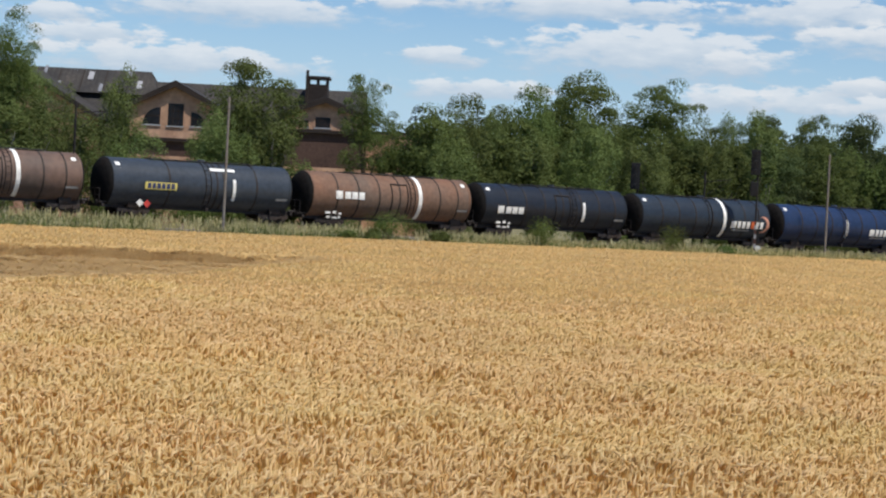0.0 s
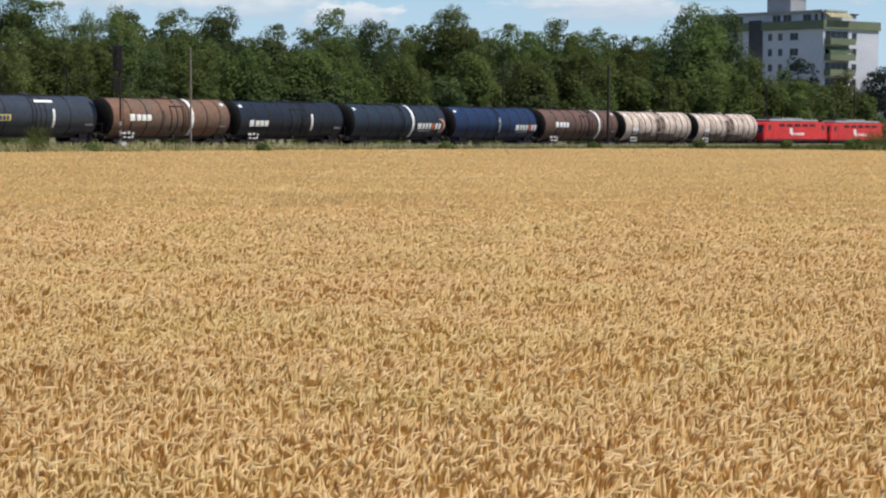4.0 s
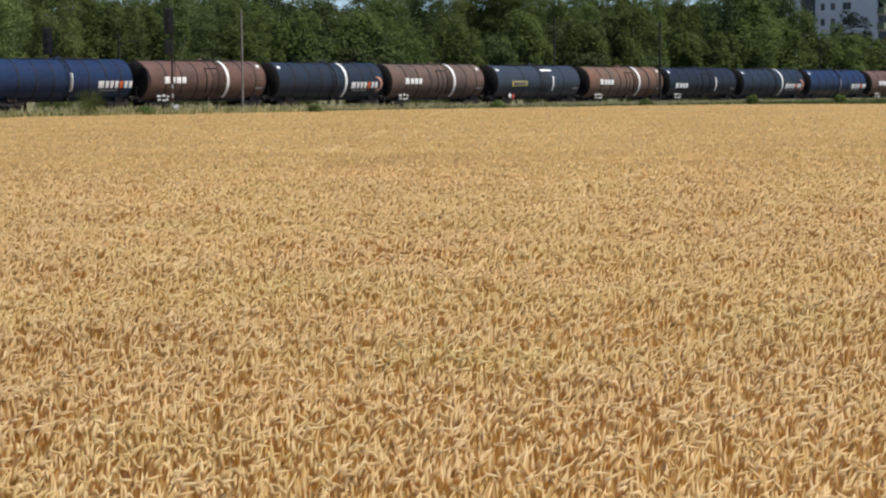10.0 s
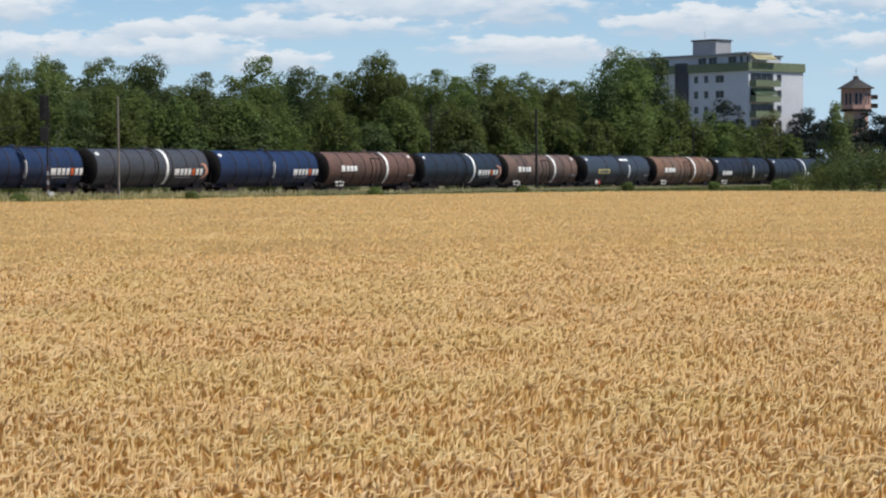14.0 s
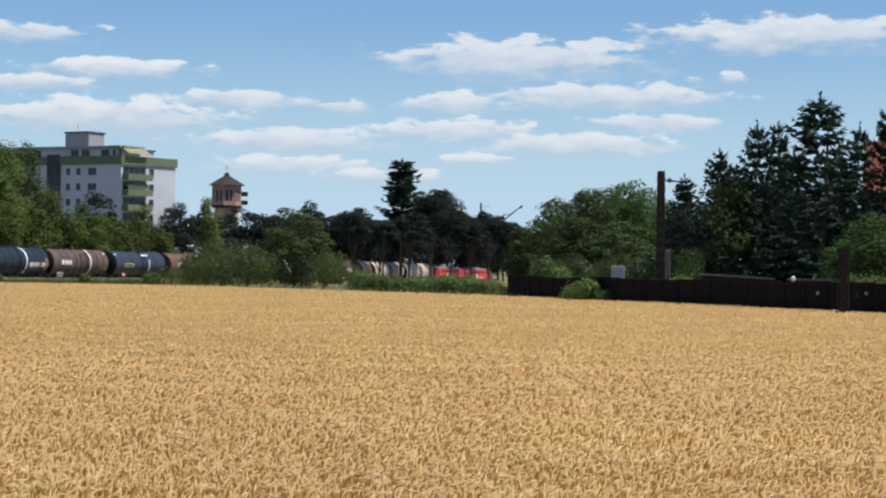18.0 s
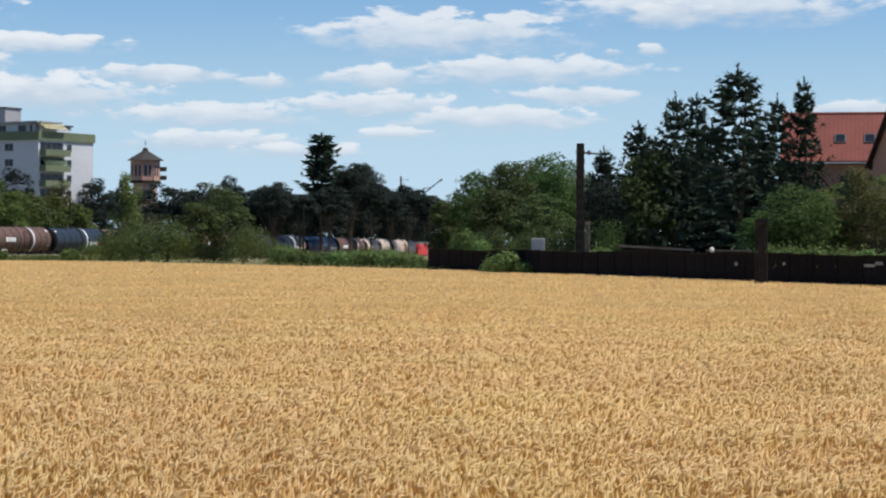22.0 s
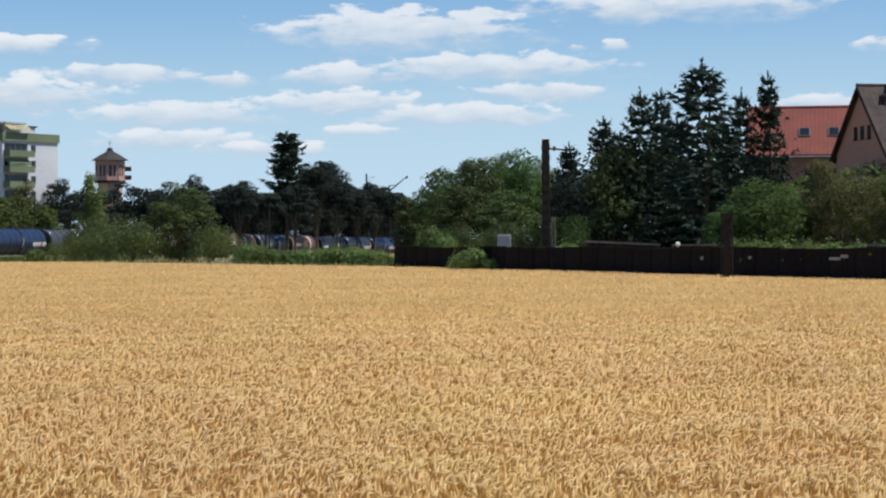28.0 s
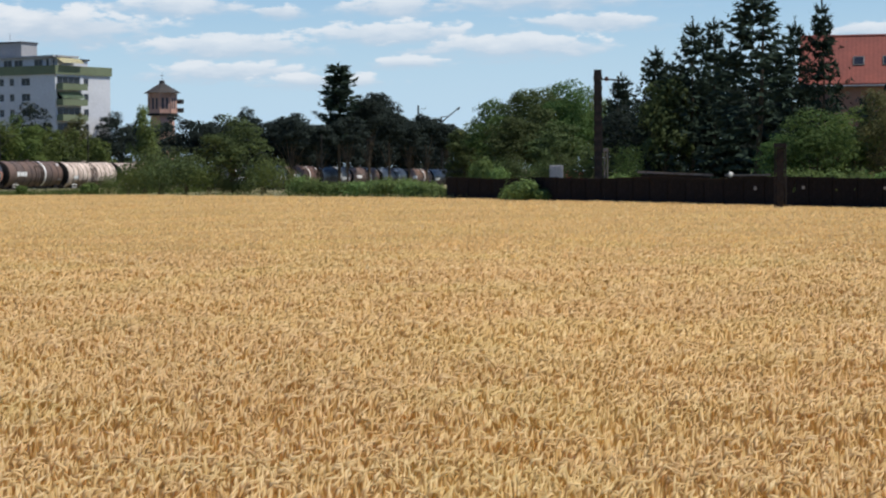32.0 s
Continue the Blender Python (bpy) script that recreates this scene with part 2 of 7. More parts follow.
def island_material(name, dark, light, rough=0.7, through=0.0, rnd=0.0, bias=0.5, drift=0.0):
    """For leaves and ears: each island of the mesh takes a colour between dark and light."""
    m = bpy.data.materials.new(name)
    m.use_nodes = True
    n, l = m.node_tree.nodes, m.node_tree.links
    b = n["Principled BSDF"]
    b.inputs["Roughness"].default_value = rough
    b.inputs["Specular IOR Level"].default_value = 0.12
    geo = n.new("ShaderNodeNewGeometry")
    ramp = n.new("ShaderNodeValToRGB")
    ramp.color_ramp.elements[0].color, ramp.color_ramp.elements[1].color = (*dark, 1), (*light, 1)
    mid = ramp.color_ramp.elements.new(bias)
    mid.color = (*[(p + q) / 2 for p, q in zip(dark, light)], 1)
    l.new(geo.outputs["Random Per Island"], ramp.inputs[0])
    col = ramp.outputs[0]
    if rnd:
        info = n.new("ShaderNodeObjectInfo")
        h = n.new("ShaderNodeHueSaturation")
        mv, mh = n.new("ShaderNodeMapRange"), n.new("ShaderNodeMapRange")
        mv.inputs[3].default_value, mv.inputs[4].default_value = 1 - rnd, 1 + rnd
        mh.inputs[3].default_value, mh.inputs[4].default_value = 0.5 - rnd * 0.07, 0.5 + rnd * 0.05
        l.new(info.outputs["Random"], mv.inputs[0]); l.new(info.outputs["Random"], mh.inputs[0])
        l.new(mv.outputs[0], h.inputs["Value"]); l.new(mh.outputs[0], h.inputs["Hue"]); l.new(col, h.inputs["Color"])
        col = h.outputs[0]
    if drift:                                  # slow changes of ripeness across the field
        co, nz = n.new("ShaderNodeTexCoord"), n.new("ShaderNodeTexNoise")
        nz.inputs["Scale"].default_value, nz.inputs["Detail"].default_value = 0.13, 6
        l.new(co.outputs["Object"], nz.inputs["Vector"])
        dv, dh = n.new("ShaderNodeMapRange"), n.new("ShaderNodeHueSaturation")
        dv.inputs[1].default_value, dv.inputs[2].default_value = 0.3, 0.7
        dv.inputs[3].default_value, dv.inputs[4].default_value = 1 - drift, 1 + drift
        gz, gh = n.new("ShaderNodeTexNoise"), n.new("ShaderNodeMapRange")      # stalks that are still greenish, in patches
        gz.inputs["Scale"].default_value, gz.inputs["Detail"].default_value = 0.30, 5
        l.new(co.outputs["Object"], gz.inputs["Vector"]); l.new(gz.outputs[0], gh.inputs[0])
        gh.inputs[1].default_value, gh.inputs[2].default_value, gh.inputs[3].default_value, gh.inputs[4].default_value = 0.45, 0.72, 0.4975, 0.511
        l.new(gh.outputs[0], dh.inputs["Hue"])
        l.new(nz.outputs[0], dv.inputs[0]); l.new(dv.outputs[0], dh.inputs["Value"]); l.new(col, dh.inputs["Color"])
        col = dh.outputs[0]
    l.new(col, b.inputs["Base Color"])
    if through:
        tr = n.new("ShaderNodeBsdfTranslucent")
        mix = n.new("ShaderNodeMixShader")
        mix.inputs[0].default_value = through
        l.new(col, tr.inputs["Color"])
        l.new(b.outputs[0], mix.inputs[1]); l.new(tr.outputs[0], mix.inputs[2])
        l.new(mix.outputs[0], n["Material Output"].inputs["Surface"])
    return m


# ---- mesh tools ----
def part(name, bm, mat, parent=None, label="", smooth=False):
    me = bpy.data.meshes.new(name)
    bm.to_mesh(me)
    bm.free()
    if mat:
        me.materials.append(mat)
    if smooth:
        me.shade_smooth()
    ob = new(name, me)
    if parent:
        ob.parent = parent
    if label:
        ob["label"] = label
    return ob


def share(name, src, parent, m):
    """Another piece on the same mesh."""
    ob = new(name, src.data)
    ob.parent = parent
    ob.matrix_basis = m
    return ob


def empty(name, m=None):
    ob = new(name)
    ob.empty_display_size = 0.2
    if m is not None:
        ob.matrix_basis = m
    return ob


def box(bm, x0, x1, y0, y1, z0, z1, bevel=0.0):
    r = bmesh.ops.create_cube(bm, size=1.0, matrix=Matrix.LocRotScale(((x0 + x1) / 2, (y0 + y1) / 2, (z0 + z1) / 2), None, (x1 - x0, y1 - y0, z1 - z0)))
    if bevel:
        ed = {e for v in r["verts"] for e in v.link_edges}
        bmesh.ops.bevel(bm, geom=list(ed), offset=bevel, segments=1, affect="EDGES")
    return bm


def cube(*a, **k):
    return box(bmesh.new(), *a, **k)


def tube(bm, p, q, r0, r1=None, seg=8):
    p, q = Vector(p), Vector(q)
    d = q - p
    m = Matrix.Translation((p + q) / 2) @ d.to_track_quat("Z", "Y").to_matrix().to_4x4()
    bmesh.ops.create_cone(bm, cap_ends=True, segments=seg, radius1=r0, radius2=r0 if r1 is None else r1, depth=d.length, matrix=m)
    return bm


def rod(p, q, r0, r1=None, seg=8):
    return tube(bmesh.new(), p, q, r0, r1, seg)


def prism(pts, x0, x1):
    """A solid of the outline pts (y, z), drawn out from x0 to x1."""
    bm = bmesh.new()
    a = [bm.verts.new((x0, y, z)) for y, z in pts]
    b = [bm.verts.new((x1, y, z)) for y, z in pts]
    n = len(pts)
    bm.faces.new(a[::-1]); bm.faces.new(b)
    for i in range(n):
        bm.faces.new((a[i], a[(i + 1) % n], b[(i + 1) % n], b[i]))
    bmesh.ops.recalc_face_normals(bm, faces=bm.faces)
    return bm


def array_mesh(name, verts, faces, mat, smooth=False):
    """A mesh out of numpy arrays: faces all of one size."""
    me = bpy.data.meshes.new(name)
    nv, nf, k = len(verts), len(faces), faces.shape[1]
    me.vertices.add(nv)
    me.vertices.foreach_set("co", np.ascontiguousarray(verts, dtype=np.float32).ravel())
    me.loops.add(nf * k)
    me.loops.foreach_set("vertex_index", np.ascontiguousarray(faces, dtype=np.int32).ravel())
    me.polygons.add(nf)
    me.polygons.foreach_set("loop_start", np.arange(nf, dtype=np.int32) * k)
    me.update(calc_edges=True)
    me.materials.append(mat)
    if smooth:
        me.shade_smooth()
    return me

# ---- the lie of the land ----
RAIL_AZ = radians(37.22)                      # bearing along which the train runs
RAIL_DIR = Vector((math.sin(RAIL_AZ), math.cos(RAIL_AZ), 0))
RAIL_RIGHT = Vector((math.cos(RAIL_AZ), -math.sin(RAIL_AZ), 0))
RAIL_FROM = Vector((0, 240.7, 0))
RAIL_TURN = 90 - math.degrees(RAIL_AZ)


def rail_z(s):
    return min(1.7, max(-1.2, 0.75 - 0.0059 * s - 0.0031 * max(0.0, s - 120)))


def beside(s, off=0.0, z=0.0):
    """A place s metres along the track and off metres to its right, which is the field's side."""
    p = RAIL_FROM + RAIL_DIR * s + RAIL_RIGHT * off
    return Vector((p.x, p.y, z))


def line_dist(az):
    """How far the track lies in that bearing."""
    a = radians(az)
    return 240.7 * math.sin(RAIL_AZ) / math.sin(RAIL_AZ - a)


EDGE = ((-60, 118), (-40, 135), (-27, 147), (-18, 168), (-9, 196), (0, 225), (6, 242), (10.5, 232), (16.5, 187), (20, 168), (27.4, 128), (35, 105), (40.8, 84), (50, 66), (60, 55))


def edge(az):
    return float(np.interp(az, [e[0] for e in EDGE], [e[1] for e in EDGE]))


M_ground = material("dry_grass_ground", (0.16, 0.15, 0.06), 0.95, grain=3.0, patch=0.05, tint=(0.22, 0.18, 0.09), spread=0.3)
M_soil = material("straw_floor", (0.50, 0.33, 0.128), 0.95, grain=26, patch=0.09, spread=0.3, tint=(0.56, 0.38, 0.155), bump=0.03)
M_ballast = material("ballast", (0.20, 0.17, 0.14), 0.95, grain=12.0, patch=0.5, spread=0.45, bump=0.05)

bm = bmesh.new()
stops = [-4600, -1000, -420] + list(range(80, 1400, 40)) + [2000, 4600]   # a shallow cutting where the line sinks below the field
grid_ = []
for s in stops:
    low = min(0.0, rail_z(s) - 0.45) if 80 < s < 1380 else 0.0
    grid_.append([bm.verts.new(beside(s, o, low if abs(o) < 10 else 0.0)) for o in (-4600, -300, -12, -7, 0, 7, 12, 300, 4600)])
for a, b in zip(grid_, grid_[1:]):
    for i in range(8):
        bm.faces.new((a[i], a[i + 1], b[i + 1], b[i]))
bmesh.ops.recalc_face_normals(bm, faces=bm.faces)
if bm.faces[0].normal.z < 0:
    bmesh.ops.reverse_faces(bm, faces=bm.faces[:])
ground = tagged(part("ground", bm, M_ground), "flat dry grassland reaching to the horizon", "ground", kind="structure")

bm = bmesh.new()
prof = [(-6.5, None), (-2.6, -0.35), (2.6, -0.35), (7.5, None)]
rows_ = []
for s in range(-420, 1400, 20):
    rows_.append([bm.verts.new(beside(s, o, min(-0.05, rail_z(s) - 0.55) if d is None else rail_z(s) + d)) for o, d in prof])
for a, b in zip(rows_, rows_[1:]):
    for i in range(3):
        bm.faces.new((a[i], a[i + 1], b[i + 1], b[i]))
embankment = tagged(part("embankment", bm, M_ballast), "low railway embankment of grey-brown ballast", "embankment", kind="structure")

M_rail = material("rail_steel", (0.12, 0.08, 0.06), 0.5, metal=0.7, grain=20)
for off in (-0.75, 0.75):
    bm = bmesh.new()
    pts = [(beside(s, off, rail_z(s))) for s in range(-420, 1400, 20)]
    for p, q in zip(pts, pts[1:]):
        d = (q - p).normalized()
        n = Vector((d.y, -d.x, 0)) * 0.035
        v = [bm.verts.new(c) for c in (p - n, p + n, q + n, q - n)] + [bm.verts.new(c - Vector((0, 0, 0.35))) for c in (p - n, p + n, q + n, q - n)]
        for f in ((0, 1, 2, 3), (0, 4, 5, 1), (3, 2, 6, 7)):
            bm.faces.new([v[i] for i in f])
    tagged(part("rail", bm, M_rail), "rusty steel rail on the embankment", "rail", kind="structure")

# ---- the wheat field ----
M_ear = island_material("ripe_ears", (0.735, 0.521, 0.230), (0.95, 0.757, 0.437), 0.7, through=0.5, bias=0.6, drift=0.05)
M_straw = island_material("straw", (0.62, 0.42, 0.17), (0.82, 0.61, 0.285), 0.65, through=0.4)
AZ0, AZ1 = -33.0, 46.0


def scatter(rng, d0, d1, density, fall, fade0, fade1):
    """Places over the field between two distances; density ears a square metre at d0, thinning out with distance."""
    n = int(radians(AZ1 - AZ0) * density * d0 ** fall * (d1 ** (2 - fall) - d0 ** (2 - fall)) / (2 - fall))
    az = rng.uniform(AZ0, AZ1, n)
    q = 2 - fall
    d = rng.uniform(d0 ** q, d1 ** q, n) ** (1 / q)
    u = rng.random(n)                          # neighbouring stands run into one another
    keep = (u < (d - d0) / max(fade0, 0.01)) & (u < (d1 - d) / max(fade1, 0.01))
    keep &= d < np.interp(az, [e[0] for e in EDGE], [e[1] for e in EDGE]) - 0.2
    az, d = np.radians(az[keep]), d[keep]
    return np.stack([np.sin(az) * d, np.cos(az) * d], 1), d


LODGED = ((9, 62, 3, 1.0, 0.10), (20, 78, 5, 1.4, 0.12), (2, 95, 7, 1.8, 0.12), (31, 55, 3, 1.0, 0.10))


def far_rim(az):
    return np.interp(az, (-45, -29, -26, -23, -19.5), (88, 94, 97, 96, 95)) + 0.9 * np.sin(az * 2.3) + 0.4 * np.sin(az * 5.9 + 1)


def hollow(xy):
    """How far the crop is beaten down in the hollow at the field's near end: sloping in from the front, with a steep far rim."""
    az, d = np.degrees(np.arctan2(xy[:, 0], xy[:, 1])), np.hypot(xy[:, 0], xy[:, 1])
    front = np.interp(az, (-45, -28.8, -24.4, -22.9, -19.5), (40, 51, 60, 68, 88))
    back = far_rim(az)
    u = np.clip((d - front) / 13, 0, 1)
    dep = u * u * (3 - 2 * u) * np.clip((back - d) / 1.8, 0, 1) * np.clip((-19.8 - az) / 3.2, 0, 1)
    return dep * (0.56 + 0.05 * np.sin(d * 0.9 + az) * np.sin(az * 1.7))


RIPPLES = [(rg.uniform(0, 6.283), rg.uniform(0, 6.283), k) for rg in (random.Random(31),) for k in (0.45, 0.8, 1.3, 2.1, 3.2, 4.6, 6.5, 9.0) for _ in range(2)]


def stand(xy, clumps=1.0):
    """How high the crop stands: slow waves, uneven clumps, a lodged hollow and wheel tracks."""
    x, y = xy[:, 0], xy[:, 1]
    h = 0.78 + 0.016 * np.sin(x * 0.35 + 0.6 * np.sin(y * 0.11)) * np.sin(y * 0.21 + 1.0)
    near = clumps * np.clip(1.2 - np.hypot(x, y) / 90, 0.25, 1)
    for way, phase, k in RIPPLES:
        h = h + near * (0.015 if k < 2.5 else 0.007) * np.sin((x * math.cos(way) + y * math.sin(way)) * k + phase + 0.7 * np.sin(x * 0.31 * k - y * 0.23 * k))
    for cx, cy, rx, ry, dep in LODGED:
        h -= dep * np.exp(-(((x - cx) / rx) ** 2 + ((y - cy - 0.25 * (x - cx)) / ry) ** 2) ** 2)
    for track in (-4.4, -6.1, 24.0, 25.7):
        h -= 0.05 * np.exp(-((x - track) / 0.26) ** 4) * (y > 30)
    return h - hollow(xy)


M_ear_far = island_material("ripe_ears_far", (0.655, 0.468, 0.21), (0.77, 0.563, 0.273), 0.7, through=0.5, bias=0.5, drift=0.085)


def crop(name, d0, d1, density, fall, length, width, seed, stems, label, flat=False, fade0=0.0, fade1=0.0, uneven=0.022):
    """Ears that bend over like hooks, most of them away from the wind."""
    rng = np.random.default_rng(seed)
    xy, dist = scatter(rng, d0, d1, density, fall, fade0, fade1)
    laid = hollow(xy)                          # few ears still stand where the crop is beaten down
    keep = rng.random(len(xy)) > (laid - 0.1) * 1.5
    xy, dist = xy[keep], dist[keep]
    n = len(xy)
    grow_ = (dist / d0) ** (fall * 0.33)       # fewer but larger tufts farther out
    length, width = length * grow_, width * grow_
    top = stand(xy) + rng.normal(0, uneven, n)
    ang = rng.normal(-0.3, 1.2, n)
    L = length * rng.uniform(0.75, 1.25, n)
    wdt = width * rng.uniform(0.8, 1.2, n)
    bow = np.clip(rng.normal(0.46, 0.42, n), 0.03, 1.6)    # 0: upright, 1.5: hanging
    dx, dy = np.cos(ang), np.sin(ang)
    b0, b1 = bow * 0.55, bow * 1.7
    reach0, rise0 = np.sin(b0) * L * 0.5, np.cos(b0) * L * 0.5
    reach1, rise1 = np.sin(b1) * L * 0.55, np.cos(b1) * L * 0.55
    z0 = top - np.maximum(rise0, rise0 + rise1)
    base = np.stack([xy[:, 0], xy[:, 1], z0], 1)
    mid = base + np.stack([dx * reach0, dy * reach0, rise0], 1)
    tip = mid + np.stack([dx * reach1, dy * reach1, rise1], 1)
    side = np.stack([-dy, dx, np.zeros(n)], 1) * wdt[:, None]
    up = np.stack([-dx * np.cos(bow), -dy * np.cos(bow), np.sin(bow)], 1) * wdt[:, None]
    if flat:                                   # far off one bent blade for each tuft
        phi = rng.uniform(-0.6, 0.6, (n, 1))
        side = side * np.cos(phi) + up * np.sin(phi)
        P = np.stack([base, mid + side, tip, mid - side], 1).reshape(-1, 3)
        F = (np.arange(n) * 4)[:, None] + np.array([0, 1, 2, 3])
    else:
        P = np.stack([base, mid + side - up * 0.5, mid - side - up * 0.5, mid + up, tip], 1).reshape(-1, 3)
        o = (np.arange(n) * 5)[:, None]
        F = np.concatenate([o + np.array(f) for f in ((0, 1, 3), (0, 3, 2), (0, 2, 1), (4, 3, 1), (4, 2, 3), (4, 1, 2))])
    ob = tagged(new(name, array_mesh(name, P, F, M_ear_far if flat else M_ear)), label, "wheat", kind="stuff")
    if stems:
        m = n
        b, w = base[:m], 0.004 + 0.005 * rng.random(m)
        a = rng.uniform(-0.6, 0.6, m)          # stems and withered leaves
        off = np.stack([np.cos(a) * w, np.sin(a) * w, np.zeros(m)], 1)
        foot = b - np.stack([dx[:m] * 0.05 + rng.normal(0, 0.02, m), dy[:m] * 0.05, np.full(m, 0.36)], 1)
        P = np.stack([foot - off, foot + off, b + off, b - off], 1).reshape(-1, 3)
        F = (np.arange(m) * 4)[:, None] + np.array([0, 1, 2, 3])
        st = new("wheat_stems", array_mesh("wheat_stems", P, F, M_straw))
        st.parent = ob
        st["label"] = "pale dry straw stems"
    return ob


# the shaded floor of straw under the ears
bm = bmesh.new()
azs = [AZ0 - 20 + i * 1.0 for i in range(12)] + [-41 + 0.2 * i for i in range(110)] + [-19.0 + i for i in range(86)]
ds = [6, 10, 14, 18, 24, 30, 38, 44, 50, 55] + [58 + 1.4 * k for k in range(23)] + [90 + 0.5 * k for k in range(22)] + [101 + 3 * k for k in range(11)] + [135, 150, 170, 200, 260]
grid = []
for a in azs:
    e = edge(a)
    rim = a in (azs[0], azs[-1])               # the stand ends upright on the ground
    p = polar(a, ds[0] - 0.03)
    col = [bm.verts.new((p.x, p.y, -0.02))]
    for d in ds:
        dd = min(d, e)
        p = polar(a, dd)
        z = float(stand(np.array([[p.x, p.y]]), 0.0)[0]) - 0.25 + 0.16 * min(1.0, max(0.0, (dd - 14) / 60))
        col.append(bm.verts.new((p.x, p.y, -0.02 if rim else z)))
    p = polar(a, e + 0.02)
    col.append(bm.verts.new((p.x, p.y, -0.02)))
    grid.append(col)
for c0, c1 in zip(grid, grid[1:]):
    for i in range(len(ds) + 1):
        q = [c0[i], c0[i + 1], c1[i + 1], c1[i]]
        if (q[0].co - q[1].co).length > 1e-4:
            bm.faces.new(q)
bmesh.ops.remove_doubles(bm, verts=bm.verts, dist=1e-4)
bmesh.ops.recalc_face_normals(bm, faces=bm.faces)
tagged(part("wheat_floor", bm, M_soil), "dense brown straw below the ripe ears", "field", kind="structure")

crop("wheat", 8.5, 26, 200, 0.4, 0.170, 0.0135, 1, True, "ripe golden wheat with drooping ears, near", fade1=5, uneven=0.03)
crop("wheat", 21, 62, 118, 1.1, 0.205, 0.017, 2, True, "ripe golden wheat across the field", fade0=5, fade1=18, uneven=0.018)
crop("wheat", 44, 245, 64, 1.35, 0.185, 0.024, 3, False, "ripe golden wheat farther out in the field", True, fade0=18, uneven=0.010)



def blades(name, foot, tip, side, mat, label):
    P = np.stack([foot - side, foot + side, tip + side, tip - side], 1).reshape(-1, 3)
    F = (np.arange(len(foot)) * 4)[:, None] + np.array([0, 1, 2, 3])
    return tagged(new(name, array_mesh(name, P, F, mat)), label, "wheat", kind="stuff")


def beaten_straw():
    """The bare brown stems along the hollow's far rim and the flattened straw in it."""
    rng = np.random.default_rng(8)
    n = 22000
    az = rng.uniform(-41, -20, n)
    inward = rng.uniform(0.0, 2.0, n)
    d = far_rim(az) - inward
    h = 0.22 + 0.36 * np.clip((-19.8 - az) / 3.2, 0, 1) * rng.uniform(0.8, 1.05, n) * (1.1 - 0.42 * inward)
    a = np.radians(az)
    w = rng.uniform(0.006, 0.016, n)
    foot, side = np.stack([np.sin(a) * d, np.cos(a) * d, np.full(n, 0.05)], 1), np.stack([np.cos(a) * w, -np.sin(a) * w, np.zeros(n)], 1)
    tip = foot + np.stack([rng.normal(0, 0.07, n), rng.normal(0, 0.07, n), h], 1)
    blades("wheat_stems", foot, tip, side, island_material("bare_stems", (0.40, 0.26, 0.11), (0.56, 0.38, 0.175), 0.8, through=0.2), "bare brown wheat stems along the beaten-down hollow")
    n = 60000
    az, d = rng.uniform(-34, -20, n), rng.uniform(45, 100, n)
    a = np.radians(az)
    xy = np.stack([np.sin(a) * d, np.cos(a) * d], 1)
    low = hollow(xy)
    keep = low > 0.02 + 0.10 * rng.random(n)
    xy, n = xy[keep], int(keep.sum())
    turn = rng.normal(0.5, 0.7, n)
    length, w = rng.uniform(0.3, 0.7, n), rng.uniform(0.012, 0.03, n)
    foot = np.stack([xy[:, 0], xy[:, 1], stand(xy) - 0.05 + rng.uniform(0, 0.10, n)], 1)
    tip = foot + np.stack([np.cos(turn) * length, np.sin(turn) * length, rng.normal(0, 0.03, n)], 1)
    side = np.stack([-np.sin(turn) * w, np.cos(turn) * w, np.zeros(n)], 1)
    blades("lodged_straw", foot, tip, side, island_material("flattened_straw", (0.40, 0.265, 0.115), (0.60, 0.42, 0.20), 0.8, through=0.2), "flattened brown straw lying in the hollow")


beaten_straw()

# ---- trees ----
M_bark = material("bark", (0.10, 0.075, 0.05), 0.95, grain=9, patch=1.5, spread=0.4, bump=0.02)
M_birchbark = material("birch_bark", (0.45, 0.42, 0.37), 0.9, grain=5, patch=2.0, spread=0.3, tint=(0.12, 0.10, 0.09))
LEAF = {
    "broad": island_material("broad_leaves", (0.081, 0.110, 0.030), (0.147, 0.189, 0.056), 0.65, through=0.48, rnd=0.22),
    "birch": island_material("birch_leaves", (0.112, 0.146, 0.044), (0.188, 0.232, 0.078), 0.65, through=0.48, rnd=0.2),
    # dark leaves; for the far trees the cloud shade is put into this colour
    "dark": island_material("dark_shaded_leaves", (0.023, 0.032, 0.027), (0.032, 0.043, 0.035), 0.9, through=0.2, rnd=0.2),
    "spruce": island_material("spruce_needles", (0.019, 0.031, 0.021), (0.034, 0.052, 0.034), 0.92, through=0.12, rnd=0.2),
    "bush": island_material("bush_leaves", (0.09, 0.14, 0.04), (0.18, 0.26, 0.085), 0.65, through=0.4, rnd=0.25),
    "green": island_material("green_leaves", (0.052, 0.098, 0.030), (0.108, 0.178, 0.055), 0.7, through=0.45, rnd=0.25),
    "olive": island_material("olive_leaves", (0.048, 0.067, 0.025), (0.092, 0.123, 0.043), 0.7, through=0.35, rnd=0.22),
    "blue": island_material("blue_spruce_needles", (0.05, 0.072, 0.066), (0.11, 0.142, 0.132), 0.75, through=0.15, rnd=0.1),
    "brown": island_material("brownish_leaves", (0.06, 0.065, 0.025), (0.15, 0.142, 0.055), 0.7, through=0.3, rnd=0.15),
}
TREE_CACHE = {}


